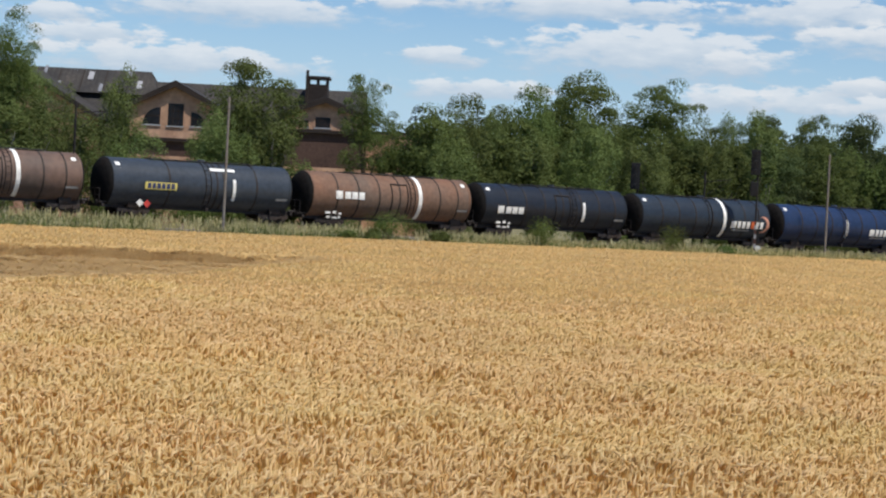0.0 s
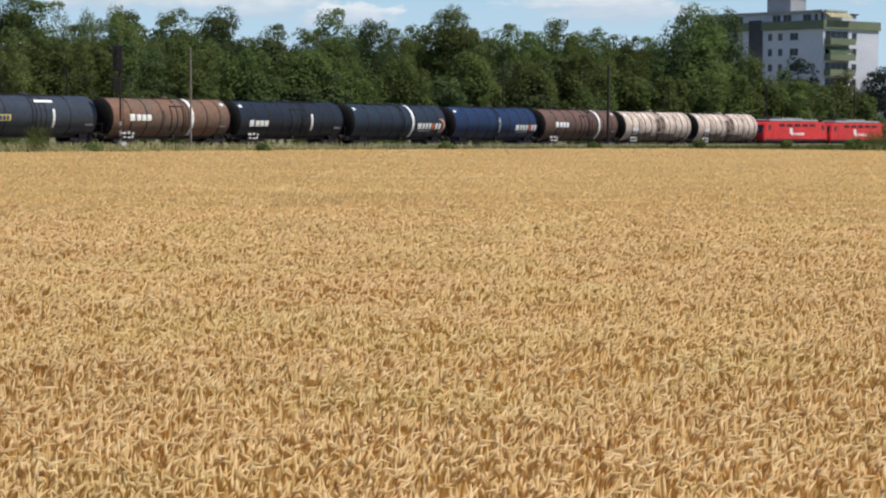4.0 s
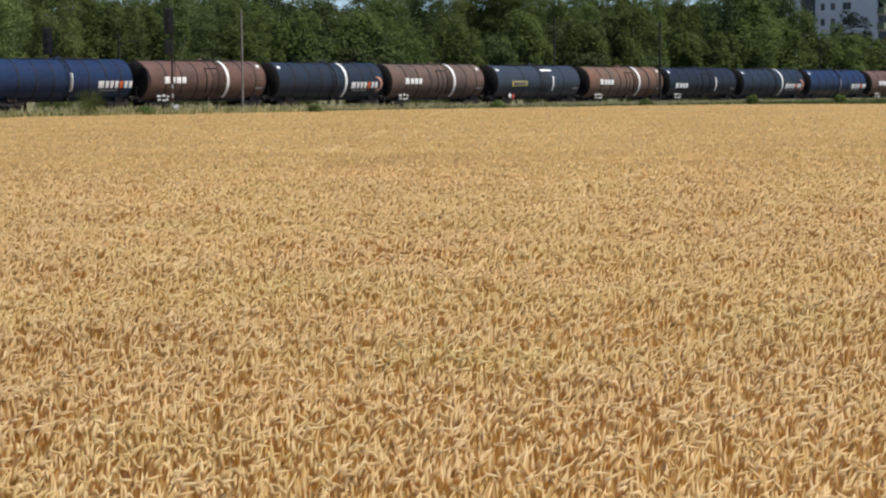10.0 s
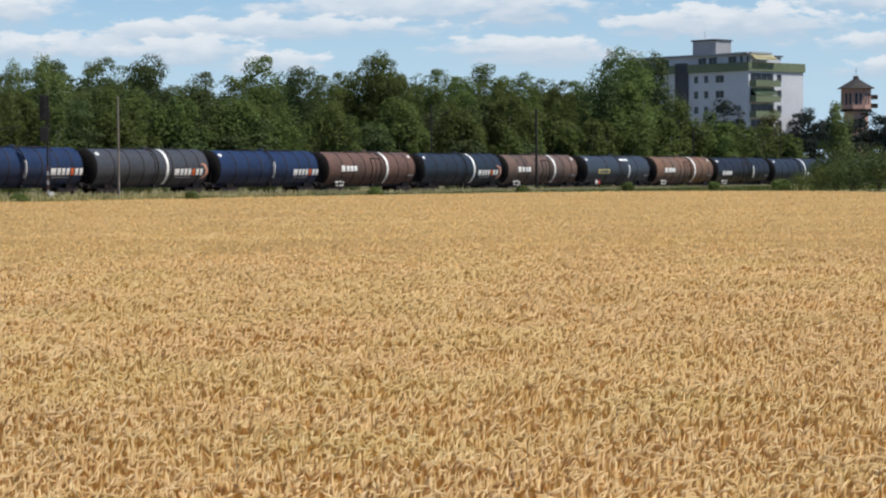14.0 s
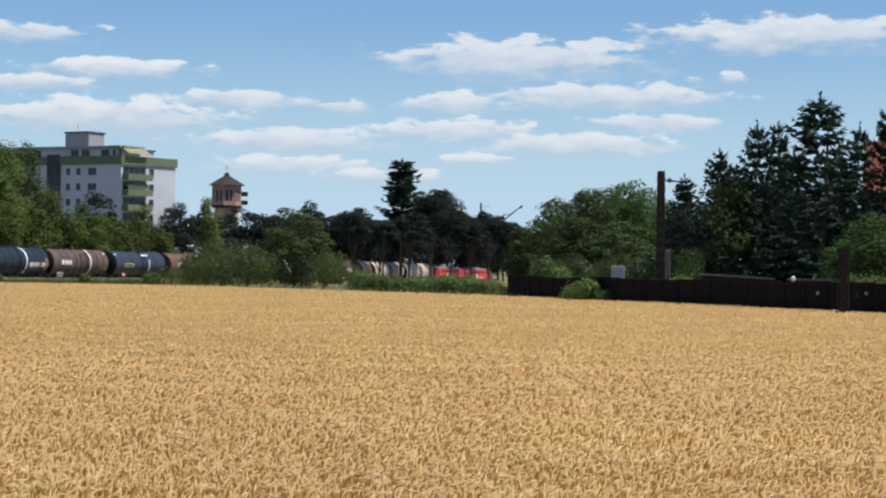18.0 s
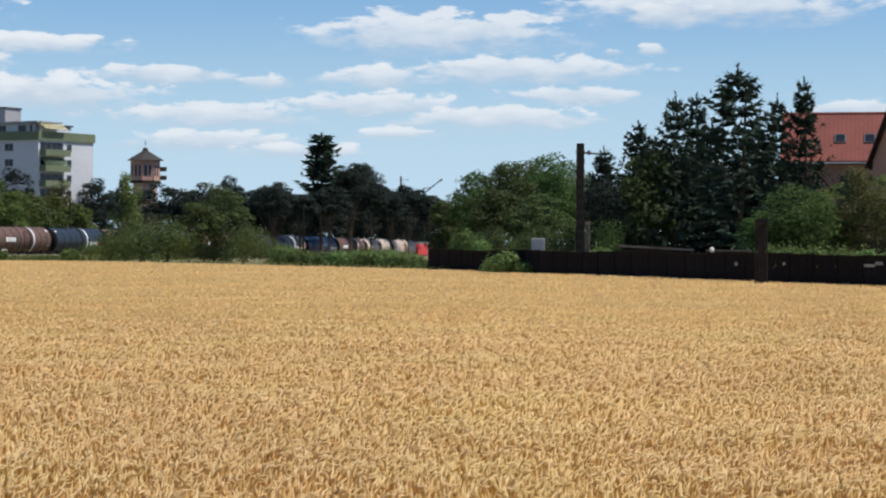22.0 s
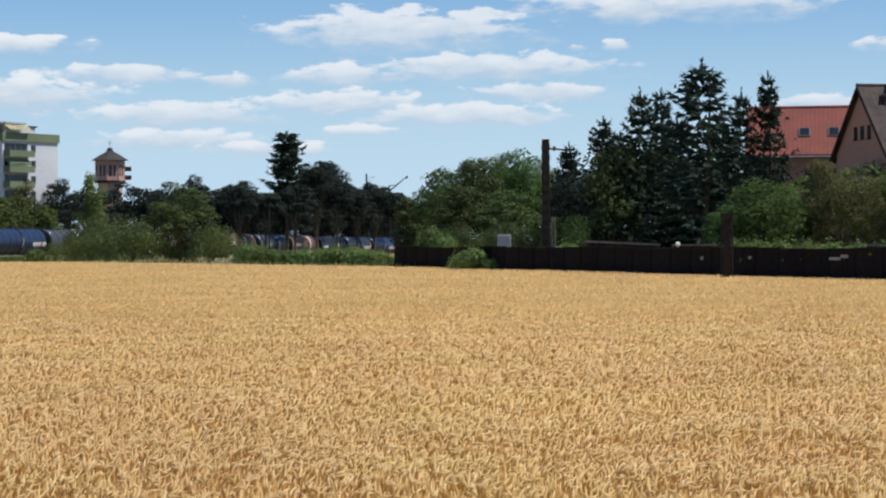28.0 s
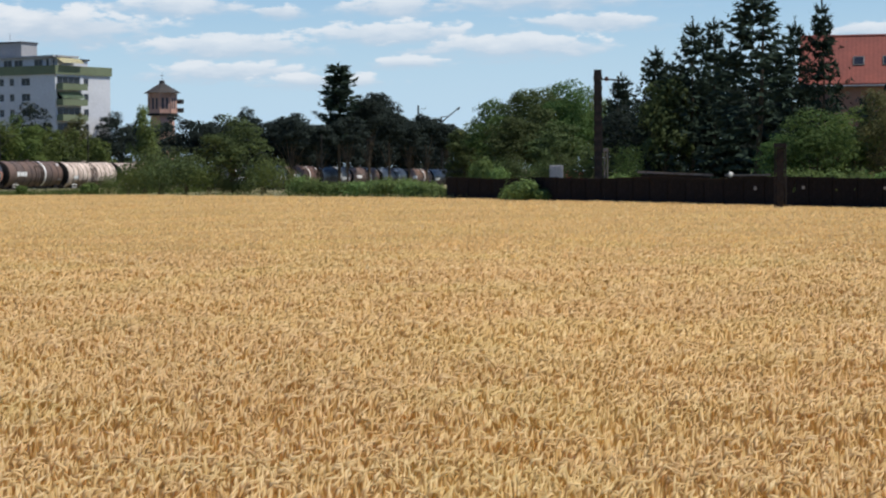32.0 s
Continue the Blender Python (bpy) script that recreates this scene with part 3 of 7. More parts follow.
def leaf_quads(rng, centres, normals, size):
    n = len(centres)
    nz = normals / (np.linalg.norm(normals, axis=1, keepdims=True) + 1e-6) + rng.normal(0, 0.27, (n, 3))
    nz /= np.linalg.norm(nz, axis=1, keepdims=True)
    up = rng.normal(0, 1, (n, 3))
    u = np.cross(nz, up)
    u /= np.linalg.norm(u, axis=1, keepdims=True)
    v = np.cross(nz, u)
    s = size * rng.uniform(0.6, 1.35, (n, 1))
    u, v = u * s, v * s * rng.uniform(0.5, 0.9, (n, 1))
    bend = nz * s * 0.25
    P = np.stack([centres - u, centres - v * 1.1 + bend, centres + u * 0.9 + v * 0.7], 1).reshape(-1, 3)
    return P, (np.arange(n) * 3)[:, None] + np.array([0, 1, 2])


def crown_points(rng, kind, count):
    """Leaves round many lobes; unit tree: 1 high, about 0.3 in radius."""
    shape = {"broad": (0.28, 0.38, 0.58, 64, 0.112), "dark": (0.30, 0.42, 0.53, 48, 0.115), "brown": (0.30, 0.42, 0.53, 40, 0.11), "tall": (0.30, 0.30, 0.66, 56, 0.11), "birch": (0.20, 0.43, 0.50, 36, 0.09),
             "bush": (0.50, 0.42, 0.46, 30, 0.20), "poplar": (0.25, 0.44, 0.50, 64, 0.105), "airy": (0.28, 0.32, 0.62, 72, 0.07)}[kind]
    R, RZ, ZC, lobes, lr = shape
    C, N, hubs = [], [], []
    for k in range(lobes):
        d = rng.normal(0, 1, 3)
        d /= np.linalg.norm(d)
        outer = k % 5 > 1 and kind != "bush"   # small clumps round a fuller middle
        q = (rng.uniform(0.74, 1.0) if outer else rng.uniform(0.1, 0.72)) * (1.0 - 0.10 * max(0.0, d[2]))
        taper = 1.0 - (0.3 if kind == "birch" else 0.15) * max(0, d[2])
        c = np.array([d[0] * R * q * taper, d[1] * R * q * taper, ZC + d[2] * RZ * (0.9 - lr) / 0.8 * q])
        if c[2] < 0.10 and kind != "bush":
            c[2] = 0.14 + 0.1 * rng.random()
        hubs.append(c)
        m = int(count / lobes * (rng.uniform(0.6, 1.0) if outer else rng.uniform(1.0, 1.5)))
        e = rng.normal(0, 1, (m, 3))
        e /= np.linalg.norm(e, axis=1, keepdims=True)
        rr = lr * (rng.uniform(0.55, 0.95) if outer else rng.uniform(1.0, 1.5)) * rng.uniform(0.35, 1.0, (m, 1)) ** 0.45
        stretch = np.array({"birch": (0.8, 0.8, 1.6), "poplar": (0.85, 0.85, 1.4)}.get(kind, (1.15, 1.15, 0.75)))
        over = (rng.random(m) < 0.55) & (kind != "bush")
        e[over, 2] = np.abs(e[over, 2])        # more leaves on the lit upper side of each bough
        p = c + e * rr * stretch
        if kind == "birch":
            p[:, 2] -= 0.03 * rng.random(m)
        C.append(p)
        N.append(e + np.array([0, 0, 0.35]))
    P = np.concatenate(C)
    P[:, 2] = np.maximum(P[:, 2], 0.01)
    return P, np.concatenate(N), hubs


def conifer(rng, height, kind):
    """Whorls of boughs, drooping below and swept up towards the tip, each with its sprigs."""
    pine = kind == "pine"
    z_low, whorls = (0.36, 19) if pine else (0.05, 24)
    sprig = height * (0.058 if pine else 0.042)
    A, B, C = [], [], []

    def spray(p, d, side, length, wide):
        A.append(p - side * wide); B.append(p + side * wide); C.append(p + d * length)

    for k in range(whorls):
        z = z_low + (0.97 - z_low) * (max(0.0, k + rng.uniform(-0.3, 0.3)) / whorls) ** 0.93
        z = max(z, 0.02)
        span = 0.125 * min(1.0, 0.30 + (1 - z) * 2.4) if pine else 0.36 * (1 - z) ** 0.86 + 0.006
        boughs = int(rng.integers(7, 11)) if not pine else int(rng.integers(7, 10))
        turn = rng.uniform(0, 6.283)
        for b in range(boughs):
            a = turn + 6.283 * b / boughs + rng.normal(0, 0.25)
            reach = span * rng.uniform(0.5, 1.12) * (rng.choice((0.5, 1.0, 1.3)) if pine else 1.0)
            out, across = np.array([math.cos(a), math.sin(a), 0.0]), np.array([-math.sin(a), math.cos(a), 0.0])
            slope, curl = (0.15, 0.15) if pine else (-0.38 + 0.75 * z, 0.30)
            m = max(9, int(reach / sprig * (34 if pine else 32)))
            t = rng.uniform(0.06, 1, m) ** 0.8
            p = (out * (reach * t)[:, None] + np.array([0, 0, 1.0]) * (z + reach * (slope * t + curl * t * t))[:, None]) * height
            sgn = rng.choice((-1.0, 1.0), m)[:, None]
            d = out * rng.uniform(0.35, 1.0, (m, 1)) + across * sgn * rng.uniform(0.2, 0.9, (m, 1)) + np.array([0, 0, 1.0]) * rng.normal(-0.3 if not pine else 0.0, 0.35, (m, 1))
            d /= np.linalg.norm(d, axis=1, keepdims=True)
            s_ = np.cross(d, rng.normal(0, 1.0, (m, 3)))
            s_ /= np.linalg.norm(s_, axis=1, keepdims=True)
            size = sprig * rng.uniform(0.6, 1.25, (m, 1)) * (1.15 - 0.45 * t[:, None]) * min(1.0, 0.35 + reach / 0.09)
            spray(p, d, s_, size, size * 0.30)
            tip = out * 1.0 + np.array([0, 0, slope + 2 * curl])
            spray(p[np.argmax(t)][None], tip[None] / np.linalg.norm(tip), across[None], np.array([[sprig * 0.8]]), np.array([[sprig * 0.14]]))
    for k in range(14):                        # the leader and its short twigs
        a, z = rng.uniform(0, 6.283), rng.uniform(0.95, 0.99)
        d = np.array([math.cos(a) * 0.6, math.sin(a) * 0.6, 0.9])
        spray(np.array([[0, 0, z * height]]), d[None], np.array([[-math.sin(a), math.cos(a), 0.0]]), np.array([[sprig * 0.5]]), np.array([[sprig * 0.12]]))
    spray(np.array([[0, 0, 0.93 * height]]), np.array([[0, 0, 1.0]]), np.array([[1.0, 0, 0]]), np.array([[0.07 * height]]), np.array([[sprig * 0.15]]))
    V = np.stack([np.concatenate(A), np.concatenate(B), np.concatenate(C)], 1).reshape(-1, 3)
    return V, np.arange(len(V)).reshape(-1, 3)


def tree_meshes(kind, leafy, variant, height, count, leaf):
    key = (kind, leafy, variant, round(height / 4), round(leaf * 9))
    if key in TREE_CACHE:
        return TREE_CACHE[key]
    rng = np.random.default_rng(100 + variant * 17 + len(TREE_CACHE))
    hubs = []
    if kind in ("spruce", "pine"):
        V, F = conifer(rng, height, kind)
    else:
        P, N, hubs = crown_points(rng, kind, count)
        P[:, 2] *= 1.0 / np.percentile(P[:, 2], 99.7)      # bring the crown to its full height and breadth
        full = {"bush": 0.55, "birch": 0.21, "poplar": 0.27}.get(kind, 0.31)
        P[:, :2] *= full / np.percentile(np.hypot(P[:, 0], P[:, 1]), 96)
        if kind == "tall":                     # bare below
            P[:, 2] = 0.29 + 0.71 * P[:, 2]
        V, F = leaf_quads(rng, P * height, N, leaf)
    crown = array_mesh("crown", V, F, LEAF[leafy])
    bm = bmesh.new()
    r = height * (0.01 if kind in ("bush", "spruce", "pine") else 0.016)
    top = 0.92 if kind in ("spruce", "pine") else (0.78 if kind in ("birch", "poplar", "airy") else 0.55)
    sway = rng.normal(0, 0.012, 2) * height
    p0, p1 = Vector((0, 0, -0.1)), Vector((sway[0], sway[1], height * top * 0.5))
    p2 = Vector((sway[0] * 1.5, sway[1] * 1.5, height * top))
    tube(bm, p0, p1, r * 1.25, r * 0.8, 7)
    tube(bm, p1, p2, r * 0.8, r * 0.2, 6)
    for c in hubs[:16]:
        c = Vector(c) * height
        f = min(0.85, max(0.2, c.z / height * 0.55))
        root = p0.lerp(p1, min(1, f * 2)) if f < 0.5 else p1.lerp(p2, (f - 0.5) * 1.6)
        elbow = root.lerp(c, 0.5) + Vector((0, 0, 0.03 * height))
        tube(bm, root, elbow, r * 0.38, r * 0.24, 5)
        tube(bm, elbow, c, r * 0.24, r * 0.07, 4)
    trunk = bpy.data.meshes.new("trunk")
    bm.to_mesh(trunk)
    bm.free()
    trunk.materials.append(M_birchbark if kind == "birch" else M_bark)
    TREE_CACHE[key] = (trunk, crown, height)
    return TREE_CACHE[key]


COUNT = {"broad": 8600, "dark": 8800, "birch": 5200, "spruce": 0, "bush": 2600, "poplar": 7000, "airy": 5600, "brown": 6000, "tall": 7600, "pine": 0}
WORDS = {
    "broad": "broad-leaved tree with a full mid-green crown", "birch": "slender birch with light green drooping foliage", "dark": "dense dark green tree beyond the railway",
    "spruce": "tall dark spruce with a pointed top", "bush": "leafy green bush at the field's edge", "poplar": "tall poplar with a dense upright green crown",
    "tall": "dark tree with a bare lower trunk beside the far line",
    "pine": "lone dark conifer with a bare trunk and ragged crown",
    "airy": "tree with a thin airy crown showing its limbs", "brown": "tree with brownish green foliage",
}
PLANTED = []


def plant(kind, az, dist, height, width=1.0, leafy=None, z=0.0, label="", group="", place=None, leaves=None):
    leafy = leafy or {"poplar": "broad", "airy": "broad", "pine": "spruce", "tall": "dark"}.get(kind, kind)
    i = len(PLANTED)
    PLANTED.append(kind)
    leaf = max(0.10, min(0.36, dist * 0.00072)) * (0.95 if kind in ("broad", "dark", "poplar", "tall") else 0.82)
    trunk, crown, h0 = tree_meshes(kind, leafy, i % 3, height, int(COUNT[kind] * (1.0 if kind in ("spruce", "pine") else min(3.6, max(0.6, (height / 13.0) ** 2 * (0.175 / leaf) ** 1.75)))), leaf)
    if leaves:                                 # the same crown in fresher leaves
        crown = crown.copy()
        crown.materials[0] = LEAF[leaves]
    k = height / h0
    p = place if place is not None else polar(az, dist, z)
    root = empty("bush" if kind == "bush" else kind + "_tree" if kind in ("birch", "poplar", "spruce", "pine") else "tree",
                 Matrix.LocRotScale(p, Euler((0, 0, i * 2.399)), (k * width, k * width, k)))
    for n, me in (("trunk", trunk), ("crown", crown)):
        o = new(n, me)
        o.parent = root
    tagged(root, label or WORDS[kind], "bush" if kind == "bush" else "tree", group or ("bushes along the field" if kind == "bush" else "trees along the railway"))
    return root

# the wood along the line, from its near end to the gardens
plant("airy", -28.77, 175, 17.5, 0.61)
plant("birch", -29.90, 177, 16.3, 0.78)
plant("birch", -25.86, 180, 13.7, 0.86)
plant("birch", -27.37, 181, 12.0, 0.81)
plant("bush", -25.77, 173, 8.1, 0.78)
plant("broad", -22.31, 193, 15.7, 0.94)
plant("birch", -23.43, 182, 10.7, 0.92)
plant("airy", -19.37, 195, 15.1, 0.60)
plant("broad", -18.69, 202, 10.6, 0.62)
plant("dark", -17.74, 203, 12.8, 0.60)
plant("broad", -16.71, 216, 15.0, 0.64)
plant("birch", -15.86, 204, 12.8, 0.76)
plant("birch", -17.04, 194, 10.6, 1.21)
plant("broad", -14.84, 218, 16.4, 0.70)
plant("broad", -13.66, 225, 18.4, 0.84)
plant("birch", -13.31, 204, 13.2, 1.10)
plant("birch", -14.78, 200, 11.2, 1.17)
plant("airy", -11.56, 236, 18.7, 0.89)
plant("birch", -10.24, 217, 13.8, 0.85)
plant("birch", -9.73, 227, 14.8, 0.83)
plant("birch", -11.78, 208, 11.8, 1.26)
plant("birch", -8.85, 226, 15.3, 0.88)
plant("airy", -7.40, 253, 16.6, 0.60)
plant("dark", -6.24, 265, 17.5, 0.76, "olive")
plant("broad", -4.76, 261, 15.2, 0.60)
plant("birch", -6.99, 226, 11.9, 1.47, "broad")
plant("birch", -5.51, 232, 11.6, 1.32, "broad")
plant("broad", -3.26, 274, 17.8, 0.68)
plant("dark", -2.19, 271, 16.3, 0.60, "olive")
plant("broad", -1.17, 293, 16.7, 0.60)
plant("birch", -4.01, 239, 11.5, 1.48, "broad")
plant("birch", -2.67, 245, 10.8, 1.35, "broad")
plant("broad", -0.04, 293, 19.3, 0.74)
plant("broad", 1.39, 298, 17.2, 0.60)
plant("broad", 2.59, 313, 18.6, 0.71)
plant("birch", -1.32, 252, 11.4, 1.45, "broad")
plant("birch", 0.49, 265, 12.2, 1.55, "broad")
plant("broad", 3.71, 322, 17.7, 0.62)
plant("broad", 4.76, 326, 16.7, 0.63)
plant("birch", 1.99, 273, 11.4, 1.42, "broad")
plant("birch", 3.27, 284, 13.7, 1.49, "broad")
plant("birch", 4.54, 291, 12.4, 1.40, "broad")
plant("poplar", 6.35, 325, 21.4, 1.0, "broad")
plant("poplar", 6.95, 338, 21.3, 0.90, "olive")
plant("poplar", 5.88, 315, 20.2, 0.78, "olive")
plant("poplar", 7.55, 335, 16.0, 0.80, "olive")
plant("birch", 6.62, 315, 16.2, 1.73, "broad")
plant("birch", 5.44, 293, 11.3, 1.39, "broad")
plant("birch", 7.81, 314, 13.2, 1.57, "broad")
plant("birch", 6.63, 300, 10.8, 1.67, "broad")
plant("birch", 8.70, 320, 11.5, 1.90, "broad")
plant("birch", 7.51, 308, 10.4, 1.78, "broad")
plant("dark", 9.00, 345, 14.2, 0.79, "dark")
plant("brown", 10.16, 352, 12.6, 0.68)
plant("dark", 11.09, 397, 14.1, 0.91)
plant("birch", 11.99, 366, 14.2, 1.07)
plant("dark", 12.75, 439, 14.6, 1.22)
plant("birch", 9.59, 336, 9.8, 1.85, "broad")
plant("birch", 10.64, 348, 8.5, 1.90, "broad")
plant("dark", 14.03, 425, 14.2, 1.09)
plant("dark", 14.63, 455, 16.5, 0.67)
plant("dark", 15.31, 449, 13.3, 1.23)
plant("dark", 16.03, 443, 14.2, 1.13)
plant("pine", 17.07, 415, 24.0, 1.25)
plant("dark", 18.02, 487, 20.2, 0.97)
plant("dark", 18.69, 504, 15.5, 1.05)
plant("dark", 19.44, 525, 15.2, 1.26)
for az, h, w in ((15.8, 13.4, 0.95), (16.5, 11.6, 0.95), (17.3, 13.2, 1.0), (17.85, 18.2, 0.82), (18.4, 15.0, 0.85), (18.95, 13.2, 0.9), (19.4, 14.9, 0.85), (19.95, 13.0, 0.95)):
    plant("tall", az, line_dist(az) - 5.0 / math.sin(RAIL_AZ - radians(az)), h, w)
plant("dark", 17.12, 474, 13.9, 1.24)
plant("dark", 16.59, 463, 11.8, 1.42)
plant("broad", 20.42, 232, 7.3, 1.03, "olive")
plant("broad", 21.24, 225, 10.2, 0.98, leaves="green")
plant("broad", 22.28, 225, 11.3, 0.97, "olive")
plant("broad", 23.31, 222, 11.9, 0.90, leaves="green")
plant("broad", 21.76, 212, 8.0, 1.28, "olive")
plant("broad", 22.94, 205, 7.3, 1.36, "olive")
plant("dark", 24.51, 215, 11.4, 0.60)
plant("bush", 24.70, 165, 4.9, 0.66, "broad", leaves="green")
plant("dark", 25.14, 205, 9.4, 0.97)
plant("broad", 25.80, 172, 9.9, 0.80, "olive")
plant("spruce", 25.51, 178, 13.0, 1.09)
plant("spruce", 26.48, 172, 14.9, 0.99)
plant("spruce", 27.03, 176, 15.1, 0.93)
plant("spruce", 28.11, 165, 16.5, 1.42)
plant("spruce", 29.15, 170, 14.6, 0.85)
plant("spruce", 29.85, 160, 15.1, 0.82)
plant("spruce", 27.45, 182, 13.1, 1.43)
plant("spruce", 25.96, 184, 12.0, 1.57)
plant("spruce", 24.59, 190, 11.4, 1.04)
plant("spruce", 28.63, 178, 13.3, 1.37)
plant("broad", 29.65, 140, 6.5, 1.31, leaves="green")
plant("broad", 28.81, 142, 4.9, 1.18, "bush", leaves="green")
plant("brown", 31.69, 138, 7.6, 1.02)
plant("broad", 34.12, 128, 9.1, 0.85)
plant("brown", 32.89, 130, 6.2, 0.93)
plant("broad", 36.46, 116, 10.3, 0.98, "olive")
plant("broad", 37.05, 121, 10.0, 0.83, "olive")
plant("broad", 35.77, 114, 9.1, 0.76, "olive")
plant("dark", 35.15, 116, 7.0, 0.74, "broad")
plant("broad", 39.12, 111, 9.6, 0.80, "olive")
plant("broad", 38.74, 116, 9.0, 0.78, "olive")
plant("broad", 39.47, 109, 7.9, 0.67, "olive")
plant("broad", 38.00, 110, 8.0, 0.83, "broad")
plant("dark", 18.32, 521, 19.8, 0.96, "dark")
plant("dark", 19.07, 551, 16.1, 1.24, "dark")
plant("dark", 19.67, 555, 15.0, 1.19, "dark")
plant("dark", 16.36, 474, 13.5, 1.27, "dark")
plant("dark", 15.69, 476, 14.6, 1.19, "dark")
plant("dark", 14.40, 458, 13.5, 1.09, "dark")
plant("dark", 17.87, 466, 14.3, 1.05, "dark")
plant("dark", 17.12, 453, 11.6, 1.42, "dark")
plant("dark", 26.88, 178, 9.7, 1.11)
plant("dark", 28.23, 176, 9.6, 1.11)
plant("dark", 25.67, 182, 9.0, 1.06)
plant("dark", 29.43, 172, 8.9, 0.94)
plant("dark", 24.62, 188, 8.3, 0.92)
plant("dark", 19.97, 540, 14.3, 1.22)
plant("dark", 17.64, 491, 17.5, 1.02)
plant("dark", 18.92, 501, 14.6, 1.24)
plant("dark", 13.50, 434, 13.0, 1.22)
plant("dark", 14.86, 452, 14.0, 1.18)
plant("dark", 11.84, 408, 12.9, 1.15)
plant("broad", -10.51, 228, 11.9, 0.86)
plant("broad", -9.48, 240, 14.5, 0.60)
plant("broad", -8.61, 240, 14.5, 0.60)
plant("dark", -7.73, 247, 12.7, 0.79, "olive")
plant("broad", -4.01, 265, 14.9, 0.65)
plant("dark", -2.67, 282, 16.1, 0.64, "olive")
plant("broad", -1.69, 287, 16.0, 0.65)
plant("broad", -0.72, 298, 16.9, 0.64)
plant("broad", 0.71, 308, 17.0, 0.66)
plant("broad", 1.99, 308, 16.6, 0.68)
plant("broad", 3.19, 323, 17.2, 0.68)
plant("broad", 4.24, 332, 17.2, 0.70)
plant("broad", 5.13, 329, 16.7, 0.64)
plant("broad", -15.56, 227, 14.6, 0.69)
plant("broad", -14.23, 231, 16.2, 0.63)
plant("broad", -12.71, 236, 15.3, 0.69)
plant("broad", -10.75, 235, 13.5, 0.71)
plant("broad", -17.63, 214, 10.7, 0.97)
plant("broad", 30.48, 150, 6.9, 1.32)
plant("broad", 32.45, 146, 7.8, 1.13)
plant("broad", 33.51, 140, 8.3, 0.96)
plant("broad", 35.01, 136, 9.1, 0.91)
plant("dark", 37.26, 128, 9.3, 0.84)
plant("broad", 38.59, 124, 8.8, 0.85)
plant("broad", 36.21, 132, 8.5, 0.82)
plant("dark", 31.24, 155, 7.8, 0.97)
plant("broad", 20.86, 240, 8.7, 1.11)
plant("broad", 21.76, 240, 10.9, 0.98, "olive")
plant("broad", 22.79, 238, 11.9, 0.89)
plant("broad", 23.68, 236, 11.3, 0.84, "olive")
plant("broad", 23.97, 225, 10.1, 0.90)
plant("broad", 22.50, 215, 9.2, 1.04, "olive")
plant("birch", -28.09, 171, 10.7, 1.24)
plant("broad", -28.63, 177, 13.4, 0.91, "birch")
plant("birch", -26.75, 173, 9.7, 1.17)
plant("birch", -28.79, 169, 9.4, 1.50)
plant("birch", -23.05, 179, 10.1, 1.27)
plant("birch", -21.79, 182, 10.9, 1.19)
plant("birch", -25.11, 174, 8.2, 1.39)
plant("birch", -20.87, 184, 6.8, 1.18)
plant("bush", -26.13, 171, 7.3, 0.80, "broad")
plant("spruce", 35.13, 113, 7.8, 1.02, "blue")
plant("broad", -11.95, 258, 13.1, 0.96, "olive")
plant("broad", -10.91, 262, 13.5, 0.94, "olive")
plant("broad", -9.87, 266, 13.2, 0.98, "olive")
plant("broad", -8.81, 271, 13.9, 0.95, "olive")
plant("broad", -7.76, 276, 14.3, 0.94, "olive")
plant("broad", -6.69, 281, 13.9, 0.98, "olive")
plant("broad", -5.62, 287, 13.3, 1.05, "olive")
plant("broad", -4.55, 293, 13.7, 1.04, "olive")
plant("broad", -3.48, 299, 14.1, 1.03, "olive")
plant("broad", -2.40, 306, 15.4, 0.97, "olive")
plant("broad", -1.32, 313, 15.1, 1.01, "olive")
plant("broad", -0.23, 321, 15.9, 0.98, "olive")
plant("broad", 0.85, 329, 16.5, 0.97, "olive")
plant("broad", 1.93, 338, 17.0, 0.96, "olive")
plant("broad", 3.01, 347, 17.1, 0.98, "olive")
plant("broad", 4.09, 357, 16.0, 1.09, "olive")
plant("broad", 5.16, 368, 16.6, 1.08, "olive")
plant("broad", -18.24, 237, 12.2, 0.98, "olive")
plant("broad", -17.04, 240, 12.6, 0.96, "olive")
plant("broad", -15.85, 244, 14.1, 0.87, "olive")
plant("broad", -14.64, 248, 14.3, 0.87, "olive")
plant("broad", -13.44, 252, 14.2, 0.90, "olive")
plant("broad", -12.24, 257, 14.5, 0.89, "olive")
plant("broad", -11.04, 261, 14.7, 0.90, "olive")
plant("broad", -9.86, 266, 15.2, 0.89, "olive")
plant("broad", -8.69, 272, 17.2, 0.80, "olive")
plant("broad", -7.51, 277, 16.7, 0.84, "olive")
plant("broad", -6.34, 283, 17.1, 0.83, "olive")
plant("broad", 3.40, 340, 15.2, 1.09, "olive")
plant("broad", 4.42, 349, 16.3, 1.04, "olive")
plant("broad", 5.44, 359, 16.1, 1.09, "olive")
plant("broad", 6.47, 370, 17.4, 1.03, "olive")

